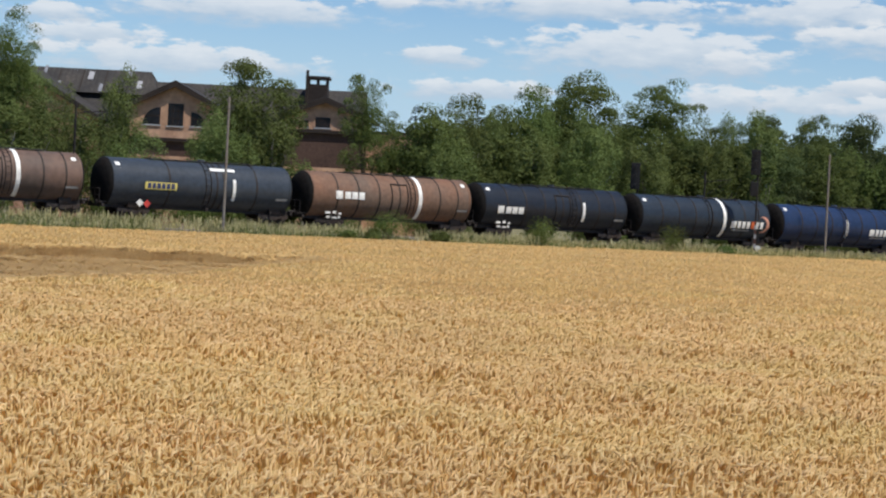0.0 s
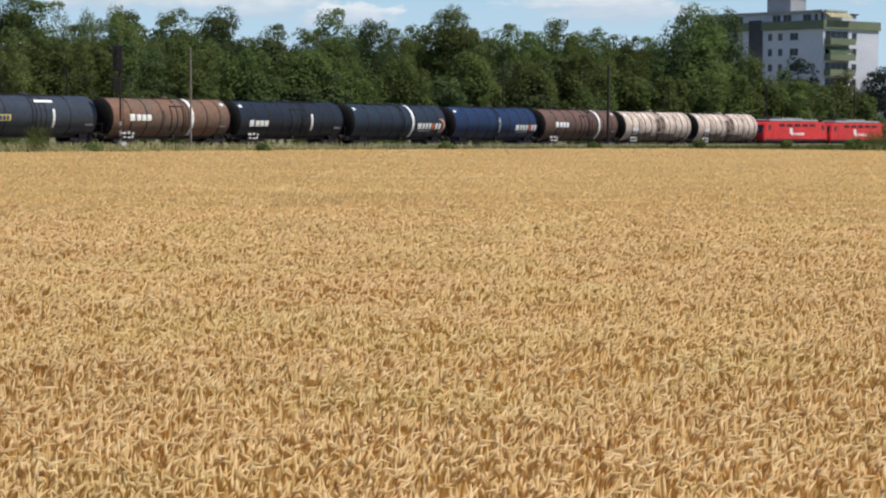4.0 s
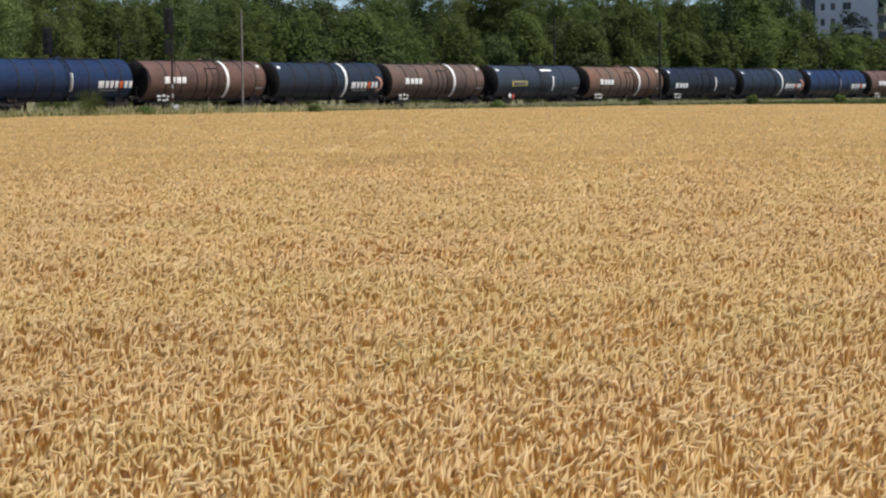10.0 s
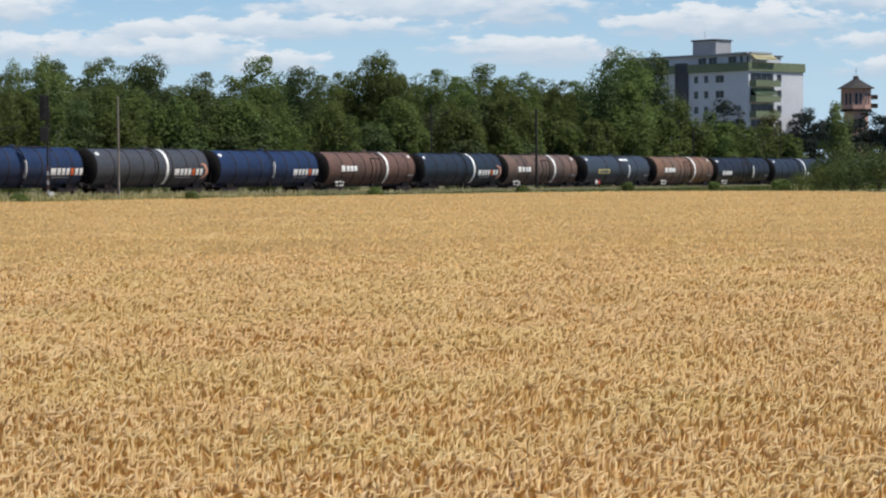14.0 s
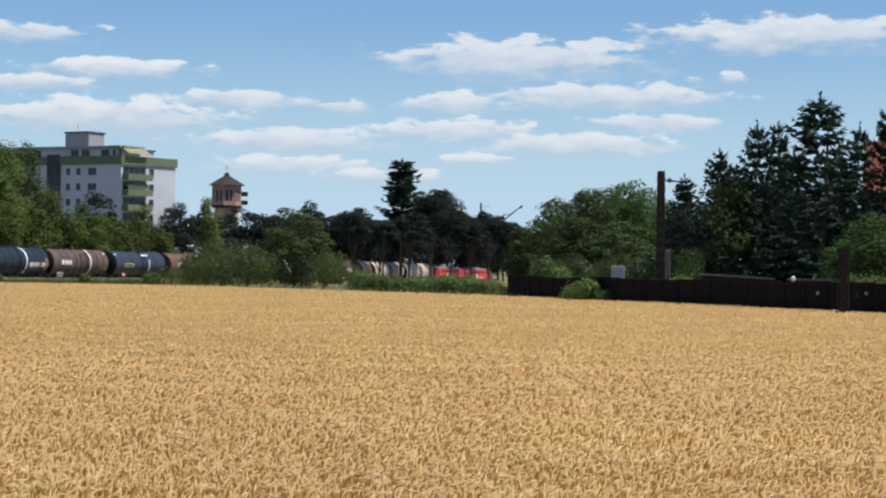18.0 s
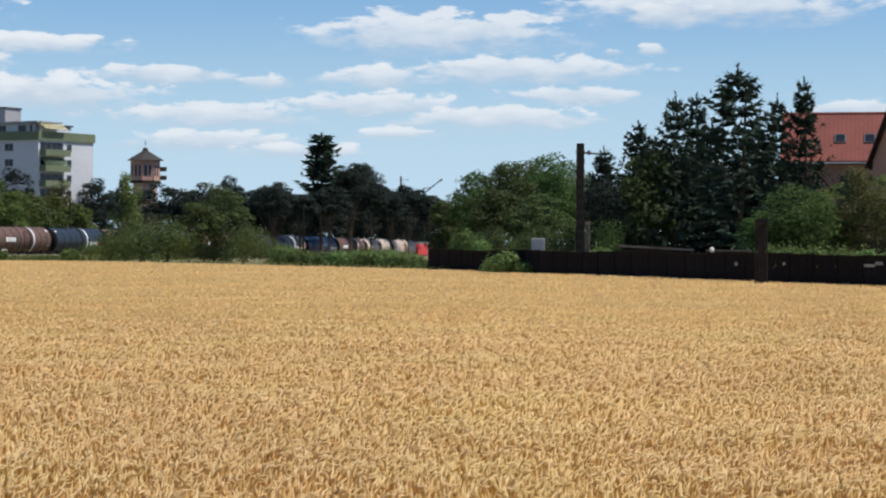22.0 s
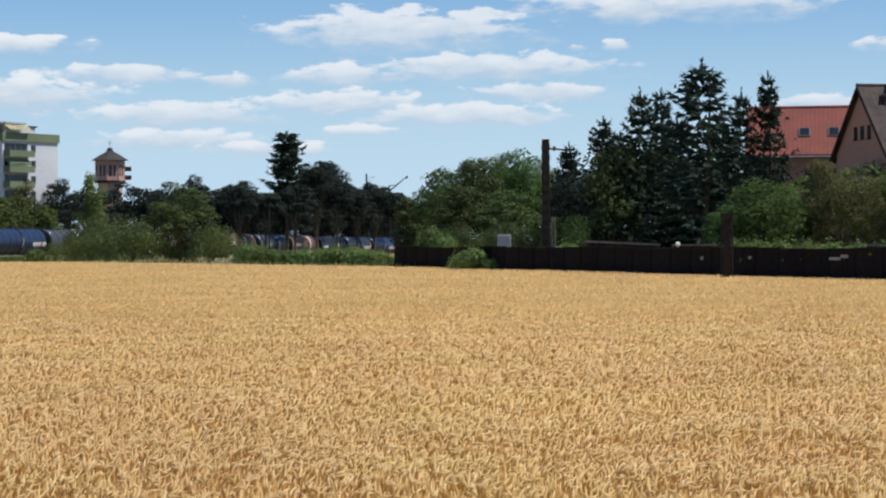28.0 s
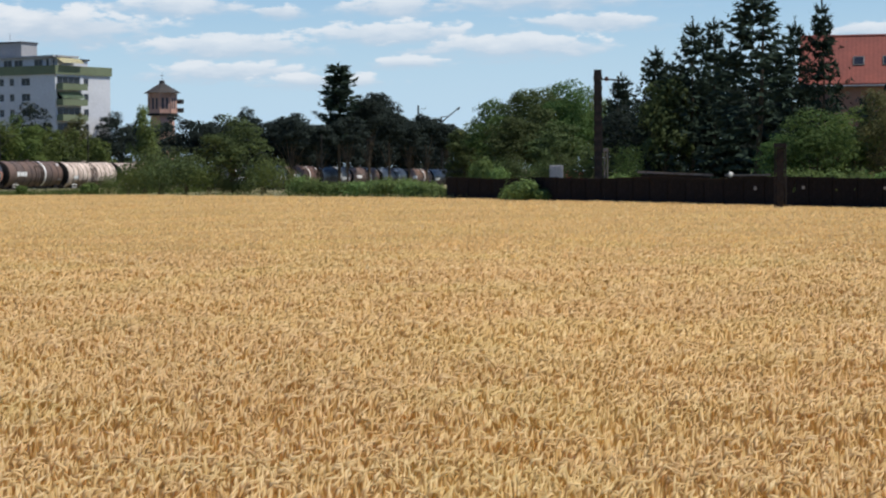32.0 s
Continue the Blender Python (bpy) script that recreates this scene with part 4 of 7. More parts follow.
# ---- undergrowth along the line, bushes and grass at the field's edge ----
grow = random.Random(11)
for row, (off, h0, h1) in enumerate(((-10.0, 6.5, 10.5), (-17.0, 9.0, 13.0))):
    s = -155.0 + row * 3
    while s < 118:
        p = beside(s, off + grow.uniform(-2, 2), 0)
        d = math.hypot(p.x, p.y)
        k = grow.choice(("birch", "birch", "broad"))
        low = 0.5 if -128 < s < -82 else 1.0   # lower before the old works
        if low == 1 or row == 0:
            plant(k, 0, d, grow.uniform(h0, h1) * low, grow.uniform(1.0, 1.35), place=p, leafy=("birch" if s < -55 else "broad") if k == "birch" else ("broad" if s < -40 else "olive"), group="young trees beside the track", label="young tree with light foliage behind the train")
        s += grow.uniform(4.2, 6.2)
for s in range(-160, 130, 4):                   # low scrub at the embankment's far foot
    p = beside(s + grow.uniform(-1, 1), -6.5 - grow.random() * 2, 0)
    plant("bush", 0, math.hypot(p.x, p.y), grow.uniform(2.2, 4.2), grow.uniform(0.8, 1.2), place=p, leafy="broad", group="scrub beside the track", label="dense green scrub at the foot of the trees")

# bushes that hide the train where it bends from sight
for az, d, h, w in ((10.5, 238, 1.9, 1.1), (11.0, 236, 2.8, 1.1), (11.5, 232, 3.6, 1.1), (11.95, 230, 4.2, 1.1), (12.3, 226, 4.8, 1.1), (13.0, 222, 4.6, 1.2), (13.6, 219, 4.2, 1.1), (15.0, 214, 4.2, 1.2), (15.7, 208, 3.2, 1.2),
                    (11.9, 246, 5.4, 0.9), (12.4, 242, 6.0, 1.0), (13.0, 236, 5.6, 1.0), (15.1, 230, 5.2, 1.0), (11.5, 248, 4.3, 0.8), (9.9, 240, 1.1, 1.3)):
    plant("bush", az, d, h, w, leafy="broad" if h < 4.25 else "olive", label="dark green bush at the far edge of the wheat")
plant("dark", 14.25, 212, 8.4, 1.25, leafy="olive", label="small round tree standing in the field-edge bushes", group="bushes along the field")
for az, d, h, w in ((16.0, 199, 2.5, 1.1), (16.4, 197, 2.3, 1.1), (16.8, 195, 2.0, 1.3), (17.2, 192, 1.9, 1.4), (17.6, 190, 2.0, 1.4), (18.0, 187, 2.1, 1.4), (18.35, 185, 2.25, 1.4), (18.7, 183, 2.3, 1.4), (19.05, 180, 2.1, 1.4), (19.4, 178, 1.95, 1.4), (19.7, 176, 1.6, 1.4), (22.1, 152, 2.2, 1.3), (21.7, 155, 1.7, 1.2), (22.5, 151, 1.5, 1.2), (20.9, 184, 4.0, 0.6), (21.3, 182, 3.1, 0.7)):
    plant("bush", az, d, h, w, label="light green bush at the edge of the wheat")
for s, off, h, w in ((-101, 10, 1.5, 0.8), (-43, 10, 1.4, 0.9), (-15, 10, 1.5, 0.9), (12, 10.5, 1.4, 0.9), (36, 10, 1.6, 0.9), (58, 10, 1.5, 0.9)):
    p = beside(s, off, 0.0)
    plant("bush", 0, math.hypot(p.x, p.y), h, w, place=p, leafy="broad", label="dark green shrub in the dry verge")

for az, h, w in ((-18.58, 3.0, 1.2), (-19.7, 1.3, 1.3), (-14.46, 3.1, 0.8), (-11.06, 3.1, 0.95), (-17.2, 1.5, 1.1), (-9.6, 1.4, 1.2)):
    plant("bush", az, line_dist(az) - 9.0, h, w, leafy="broad", label="dark green shrub in the dry verge")

for az, d, h, w in ((14.0, 211, 2.6, 1.1), (14.5, 211, 2.4, 1.1)):
    plant("bush", az, d, h, w, leafy="olive", label="dark green bush at the far edge of the wheat")
for k in range(9):                             # undergrowth below the garden trees
    plant("bush", 20.8 + k * 0.45, 206 - k * 2.5, 3.6 + 0.5 * (k % 3), 0.8, leafy="olive", label="dark undergrowth below the garden trees", group="thicket beyond the wall")
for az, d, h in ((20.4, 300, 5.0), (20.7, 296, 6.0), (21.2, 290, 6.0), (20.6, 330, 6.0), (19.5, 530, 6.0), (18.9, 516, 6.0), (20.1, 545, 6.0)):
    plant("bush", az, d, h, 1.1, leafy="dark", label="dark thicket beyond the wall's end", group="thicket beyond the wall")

M_drygrass = island_material("dry_grass", (0.36, 0.33, 0.15), (0.66, 0.60, 0.34), 0.85, through=0.35)
M_weeds = island_material("green_weeds", (0.08, 0.11, 0.03), (0.20, 0.235, 0.075), 0.85, through=0.25)


def verge(name, mat, count, s0, s1, o0, o1, h0, h1, seed, label, clump=0.0):
    """Blades of grass along the track's side."""
    rng = np.random.default_rng(seed)
    s, o = rng.uniform(s0, s1, count), rng.uniform(o0, o1, count)
    if clump:
        keep = np.sin(s * 0.45) * np.sin(s * 0.17 + 2) + 0.6 * np.sin(o * 1.3 + s * 0.08) > clump - 1
        s, o = s[keep], o[keep]
    n = len(s)
    rz = np.clip(0.75 - 0.0059 * s, 0.2, 1.7) - 0.35
    z = np.clip((7.5 - o) / 4.9, 0, 1) * rz
    x = RAIL_FROM.x + RAIL_DIR.x * s + RAIL_RIGHT.x * o
    y = RAIL_FROM.y + RAIL_DIR.y * s + RAIL_RIGHT.y * o
    h = rng.uniform(h0, h1, n)
    a = rng.uniform(0, 6.283, n)
    w = rng.uniform(0.02, 0.055, n)
    foot = np.stack([x, y, z - 0.05], 1)
    side = np.stack([np.cos(a) * w, np.sin(a) * w, np.zeros(n)], 1)
    tip = foot + np.stack([rng.normal(0, 0.16, n), rng.normal(0, 0.16, n), h], 1)
    P = np.stack([foot - side, foot + side, tip + side * 0.5, tip - side * 0.4], 1).reshape(-1, 3)
    F = (np.arange(n) * 4)[:, None] + np.array([0, 1, 2, 3])
    return tagged(new(name, array_mesh(name, P, F, mat)), label, "grass", kind="stuff")


verge("dry_grass", M_drygrass, 46000, -160, 120, 3.2, 7.4, 0.45, 1.1, 21, "tall straw-coloured grass on the railway verge", 0.35)
verge("weeds", M_weeds, 80000, -160, 120, 4.4, 9.0, 0.35, 0.95, 22, "green weeds on the railway verge", 0.6)


def edge_weeds(name, mat, count, a0, a1, h0, h1, seed, label):
    rng = np.random.default_rng(seed)
    az = rng.uniform(a0, a1, count)
    d = np.interp(az, [e[0] for e in EDGE], [e[1] for e in EDGE]) + rng.uniform(0.1, 2.0, count)
    az = np.radians(az)
    h = rng.uniform(h0, h1, count)
    a, w = rng.uniform(0, 6.283, count), rng.uniform(0.02, 0.06, count)
    foot = np.stack([np.sin(az) * d, np.cos(az) * d, np.zeros(count)], 1)
    side = np.stack([np.cos(a) * w, np.sin(a) * w, np.zeros(count)], 1)
    tip = foot + np.stack([rng.normal(0, 0.12, count), rng.normal(0, 0.12, count), h], 1)
    P = np.stack([foot - side, foot + side, tip + side * 0.5, tip - side * 0.4], 1).reshape(-1, 3)
    F = (np.arange(count) * 4)[:, None] + np.array([0, 1, 2, 3])
    return tagged(new(name, array_mesh(name, P, F, mat)), label, "grass", kind="stuff")


edge_weeds("weeds", M_weeds, 3600, 6, 33, 0.5, 1.1, 23, "green weeds along the edge of the wheat")
edge_weeds("dry_grass", M_drygrass, 2400, 14, 44, 0.5, 1.0, 24, "dry grass stalks along the edge of the wheat")

# ---- the train: two locomotives and tank wagons ----
def paint(name, rgb, rough=0.45, rust=None, grain=3.0, patch=0.35, spread=0.18):
    return material(name, rgb, rough, grain=grain, patch=patch, spread=spread, tint=rust, spec=0.3)


M_dark = material("dark_steel", (0.018, 0.018, 0.02), 0.7, grain=8, spread=0.4, tint=(0.045, 0.032, 0.025))
# near-black for the tank ends: the shade they lie in is put into the colour
M_end_shade = material("shaded_tank_end", (0.012, 0.012, 0.012), 0.9, grain=3, patch=0.6, spread=0.3, tint=(0.02, 0.016, 0.014), spec=0.1)
M_wheel = material("wheel_steel", (0.05, 0.04, 0.035), 0.55, metal=0.6, grain=10)
M_white = paint("white_marking", (0.80, 0.80, 0.77), 0.6, (0.62, 0.60, 0.55))
M_yellow = paint("yellow_panel", (0.68, 0.57, 0.16), 0.6)
M_inkblue = paint("ink_blue_marking", (0.05, 0.06, 0.13), 0.6)
M_stain = material("spill_stain", (0.10, 0.07, 0.055), 0.7, grain=3, patch=1.4, spread=0.4, tint=(0.25, 0.18, 0.14))
M_faded = paint("faded_print", (0.30, 0.30, 0.29), 0.7)
M_crescent = paint("pale_orange_emblem", (0.55, 0.27, 0.19), 0.6)
M_orange = paint("orange_marking", (0.62, 0.13, 0.04), 0.6)
M_redmark = paint("red_marking", (0.55, 0.06, 0.05), 0.6)
M_walk = material("grating", (0.10, 0.10, 0.105), 0.6, metal=0.4, grain=15)
SHELL = {
    "brown": paint("rust_brown_shell", (0.140, 0.088, 0.066), 0.6, (0.088, 0.066, 0.056), patch=0.28, grain=1.8),
    "orange": paint("rusty_orange_shell", (0.19, 0.095, 0.056), 0.65, (0.125, 0.092, 0.07), patch=0.2),
    "maroon": paint("maroon_shell", (0.135, 0.075, 0.056), 0.55, (0.085, 0.054, 0.043)),
    "slate": paint("slate_shell", (0.042, 0.052, 0.066), 0.36, (0.034, 0.041, 0.052)),
    "black": paint("black_shell", (0.017, 0.022, 0.031), 0.38, (0.014, 0.017, 0.024)),
    "navy": paint("navy_shell", (0.022, 0.032, 0.046), 0.42, (0.016, 0.022, 0.032)),
    "blue": paint("blue_shell", (0.016, 0.032, 0.080), 0.38, (0.013, 0.024, 0.058)),
    "grey": paint("grey_shell", (0.053, 0.058, 0.067), 0.45, (0.045, 0.048, 0.054)),
    "pale": paint("pale_dusty_shell", (0.60, 0.485, 0.40), 0.6, (0.36, 0.275, 0.22), grain=1.6, patch=0.55),
}
TANK_R, TANK_L, TANK_Z = 1.85, 15.7, 2.63     # shell radius, length between saddles, height of its axis over the rails
TAIL, NOSE = -0.9, 15.5                       # where the shell ends


def ring(bm, x0, x1, r, seg=40, a0=0.0, a1=2 * math.pi):
    """A hoop round the shell between two angles; 0 is the near side, growing upwards."""
    n = max(3, int(seg * (a1 - a0) / (2 * math.pi)))
    full = a1 - a0 > 6.28
    cols = []
    for i in range(n + (0 if full else 1)):
        a = a0 + (a1 - a0) * i / n
        cols.append([bm.verts.new((x, -math.cos(a) * rr, TANK_Z + math.sin(a) * rr)) for x, rr in ((x0, TANK_R - 0.02), (x0, r), (x1, r), (x1, TANK_R - 0.02))])
    for i in range(n):
        p, q = cols[i], cols[(i + 1) % len(cols)]
        for k in range(3):
            bm.faces.new((p[k], p[k + 1], q[k + 1], q[k]))
    return bm


def patch_on(x0, x1, z0, z1, lift=0.036):
    """A thin plate lying on the shell's near side; heights from its axis."""
    b0, b1 = math.asin(z0 / TANK_R), math.asin(z1 / TANK_R)
    n = 5
    return plate([((x0, b0 + (b1 - b0) * i / n), (x1, b0 + (b1 - b0) * i / n)) for i in range(n + 1)], lift)


def plate(strip, lift):
    """A closed strip 12 mm thick on the shell, out of pairs of (x, angle above the axis)."""
    bm = bmesh.new()
    put = lambda x, b, r: bm.verts.new((x, -math.cos(b) * r, TANK_Z + math.sin(b) * r))
    top = [[put(x, b, TANK_R + lift) for x, b in pair] for pair in strip]
    low = [[put(x, b, TANK_R + lift - 0.012) for x, b in pair] for pair in strip]
    for p, q, u, v in zip(top, top[1:], low, low[1:]):
        bm.faces.new((p[0], p[1], q[1], q[0]))
        bm.faces.new((u[1], u[0], v[0], v[1]))
        bm.faces.new((p[0], q[0], v[0], u[0]))
        bm.faces.new((p[1], u[1], v[1], q[1]))
    bm.faces.new((top[0][0], low[0][0], low[0][1], top[0][1]))
    bm.faces.new((top[-1][0], top[-1][1], low[-1][1], low[-1][0]))
    bmesh.ops.recalc_face_normals(bm, faces=bm.faces)
    return bm


def crescent_bm():
    """A tapering arc lying on the shell beside its front end."""
    n, strip = 14, []
    for i in range(n + 1):
        a = radians(-100 + 205 * i / n)
        t = 0.03 + 0.13 * math.sin(math.pi * i / n)
        strip.append([(14.1 + rad * math.cos(a), (-0.35 + rad * math.sin(a)) / TANK_R) for rad in (0.72 - t, 0.72 + t)])
    return plate(strip, 0.036)


WAGON_MESH = {}


def cached(key, build, mat, smooth=False):
    """One mesh for all alike parts."""
    if key not in WAGON_MESH:
        bm = build()
        me = bpy.data.meshes.new(key[0])
        bm.to_mesh(me)
        bm.free()
        me.materials.append(mat)
        if smooth:
            me.shade_smooth()
        WAGON_MESH[key] = me
    return WAGON_MESH[key]


def hang(name, parent, key, build, mat, m=None, smooth=False, label=""):
    o = new(name, cached(key, build, mat, smooth))
    o.parent = parent
    if m is not None:
        o.matrix_basis = m
    if label:
        o["label"] = label
    return o


def shell_bm():
    bm = bmesh.new()
    seg, cols = 44, []
    for x in (TAIL + 0.52, TANK_L / 2, NOSE - 0.52):
        cols.append([bm.verts.new((x, -math.cos(2 * math.pi * k / seg) * TANK_R, TANK_Z + math.sin(2 * math.pi * k / seg) * TANK_R)) for k in range(seg)])
    for c, d in zip(cols, cols[1:]):
        for k in range(seg):
            bm.faces.new((c[k], c[(k + 1) % seg], d[(k + 1) % seg], d[k]))
    bmesh.ops.recalc_face_normals(bm, faces=bm.faces)
    return bm


def end_cap_bm():
    """The shallow dished end of the tank."""
    bm = bmesh.new()
    seg, cols = 44, []
    for f, x in ((1.0, 0.56), (0.985, 0.44), (0.93, 0.31), (0.82, 0.20), (0.62, 0.10), (0.34, 0.03)):
        cols.append([bm.verts.new((x, -math.cos(2 * math.pi * k / seg) * TANK_R * f, TANK_Z + math.sin(2 * math.pi * k / seg) * TANK_R * f)) for k in range(seg)])
    for c, d in zip(cols, cols[1:]):
        for k in range(seg):
            bm.faces.new((c[k], d[k], d[(k + 1) % seg], c[(k + 1) % seg]))
    bm.faces.new(cols[-1])
    bmesh.ops.recalc_face_normals(bm, faces=bm.faces)
    return bm


def bogie_frame_bm():
    bm = bmesh.new()
    for y in (-1.02, 0.92):
        box(bm, -1.35, 1.35, y, y + 0.10, 0.42, 0.72)
        box(bm, -0.35, 0.35, y - 0.02, y + 0.12, 0.3, 0.85)
        for x in (-0.9, 0.9):
            box(bm, x - 0.16, x + 0.16, y - 0.05, y + 0.15, 0.33, 0.63)
    box(bm, -0.25, 0.25, -0.95, 0.95, 0.5, 0.95)
    return bm


def wheel_bm():
    bm = bmesh.new()
    for y in (-0.78, 0.68):
        tube(bm, (0, y, 0.46), (0, y + 0.1, 0.46), 0.46, seg=20)
    tube(bm, (0, -0.8, 0.46), (0, 0.8, 0.46), 0.08, seg=8)
    return bm


def underframe_bm():
    bm = bmesh.new()
    for y in (-0.75, 0.55):
        box(bm, TAIL - 0.1, NOSE + 0.1, y, y + 0.2, 0.72, 0.98)
    for x in (TAIL - 0.1, 2.0, TANK_L - 2.2, NOSE - 0.1):
        box(bm, x, x + 0.2, -1.2, 1.2, 0.76, 0.98)
    for x in (1.2, TANK_L - 2.2):              # saddles
        box(bm, x, x + 1.0, -1.15, 1.15, 0.8, 1.5)
    return bm


def ladder_bm():
    bm = bmesh.new()
    for x in (0.0, 0.45):
        for i in range(7):
            a0, a1 = radians(-48 + i * 17), radians(-48 + (i + 1) * 17)
            r = TANK_R + 0.09
            tube(bm, (x, -math.cos(a0) * r, TANK_Z + math.sin(a0) * r), (x, -math.cos(a1) * r, TANK_Z + math.sin(a1) * r), 0.03, seg=5)
    for i in range(10):
        a = radians(-44 + i * 12)
        r = TANK_R + 0.09
        tube(bm, (0, -math.cos(a) * r, TANK_Z + math.sin(a) * r), (0.45, -math.cos(a) * r, TANK_Z + math.sin(a) * r), 0.018, seg=4)
    return bm


def guard_bm():
    """The raised square frame beside the ladder."""
    bm = bmesh.new()
    r = TANK_R + 0.05
    for x in (0.0, 1.55):
        for i in range(5):
            a0, a1 = radians(-38 + i * 15), radians(-38 + (i + 1) * 15)
            tube(bm, (x, -math.cos(a0) * r, TANK_Z + math.sin(a0) * r), (x, -math.cos(a1) * r, TANK_Z + math.sin(a1) * r), 0.05, seg=5)
    a = radians(37)
    tube(bm, (-0.05, -math.cos(a) * r, TANK_Z + math.sin(a) * r), (1.6, -math.cos(a) * r, TANK_Z + math.sin(a) * r), 0.05, seg=5)
    return bm


def walkway_bm():
    bm = bmesh.new()
    z = TANK_Z + TANK_R
    box(bm, 3.2, TANK_L - 3.2, -0.42, 0.42, z + 0.05, z + 0.09)
    for x in (3.3, 5.6, 7.8, 10.0, 12.0):
        box(bm, x, x + 0.08, -0.35, 0.35, z - 0.05, z + 0.06)
    return bm


def dome_bm():
    bm = bmesh.new()
    z = TANK_Z + TANK_R
    tube(bm, (TANK_L / 2, 0, z - 0.1), (TANK_L / 2, 0, z + 0.16), 0.36, 0.34, 16)
    tube(bm, (TANK_L / 2, 0, z + 0.16), (TANK_L / 2, 0, z + 0.21), 0.30, 0.24, 16)
    return bm


def buffer_bm():
    return tube(tube(bmesh.new(), (0, 0, 0), (0.5, 0, 0), 0.09, seg=8), (-0.06, 0, 0), (0.0, 0, 0), 0.22, seg=14)


def platform_bm():
    bm = bmesh.new()
    box(bm, TAIL - 0.35, TAIL + 0.3, -1.2, 1.2, 1.08, 1.13)
    for y in (-1.15, -0.4, 0.4, 1.15):
        tube(bm, (TAIL - 0.3, y, 1.1), (TAIL - 0.3, y, 2.1), 0.025, seg=5)
    tube(bm, (TAIL - 0.3, -1.15, 2.1), (TAIL - 0.3, 1.15, 2.1), 0.025, seg=5)
    tube(bm, (TAIL - 0.3, -1.15, 1.6), (TAIL - 0.3, 1.15, 1.6), 0.02, seg=5)
    return bm


def valve_bm():
    bm = bmesh.new()
    tube(bm, (0, 0, 1.35), (0, -1.15, 0.9), 0.11, seg=8)
    tube(bm, (0, -1.1, 0.9), (0, -1.3, 0.9), 0.16, seg=10)
    box(bm, -0.5, 0.5, -0.3, 0.3, 0.95, 1.25)
    return bm


def data_board_bm():
    """Small lettered boards on the frame, as plain bars."""
    bm = bmesh.new()
    for i, (x, z, w, h) in enumerate(((0, 0, 0.55, 0.16), (0.7, 0.02, 0.35, 0.2), (0.1, -0.24, 0.4, 0.14), (0.65, -0.26, 0.5, 0.12), (1.25, -0.02, 0.3, 0.14), (1.2, -0.25, 0.22, 0.2))):
        box(bm, x, x + w * 0.9, -1.62, -1.58, 1.1 + z * 1.4, 1.1 + z * 1.4 + h * 1.1)
    return bm


RIBS = (1.9, 3.9, 5.9, 7.9, 9.9, 11.9, 13.7)


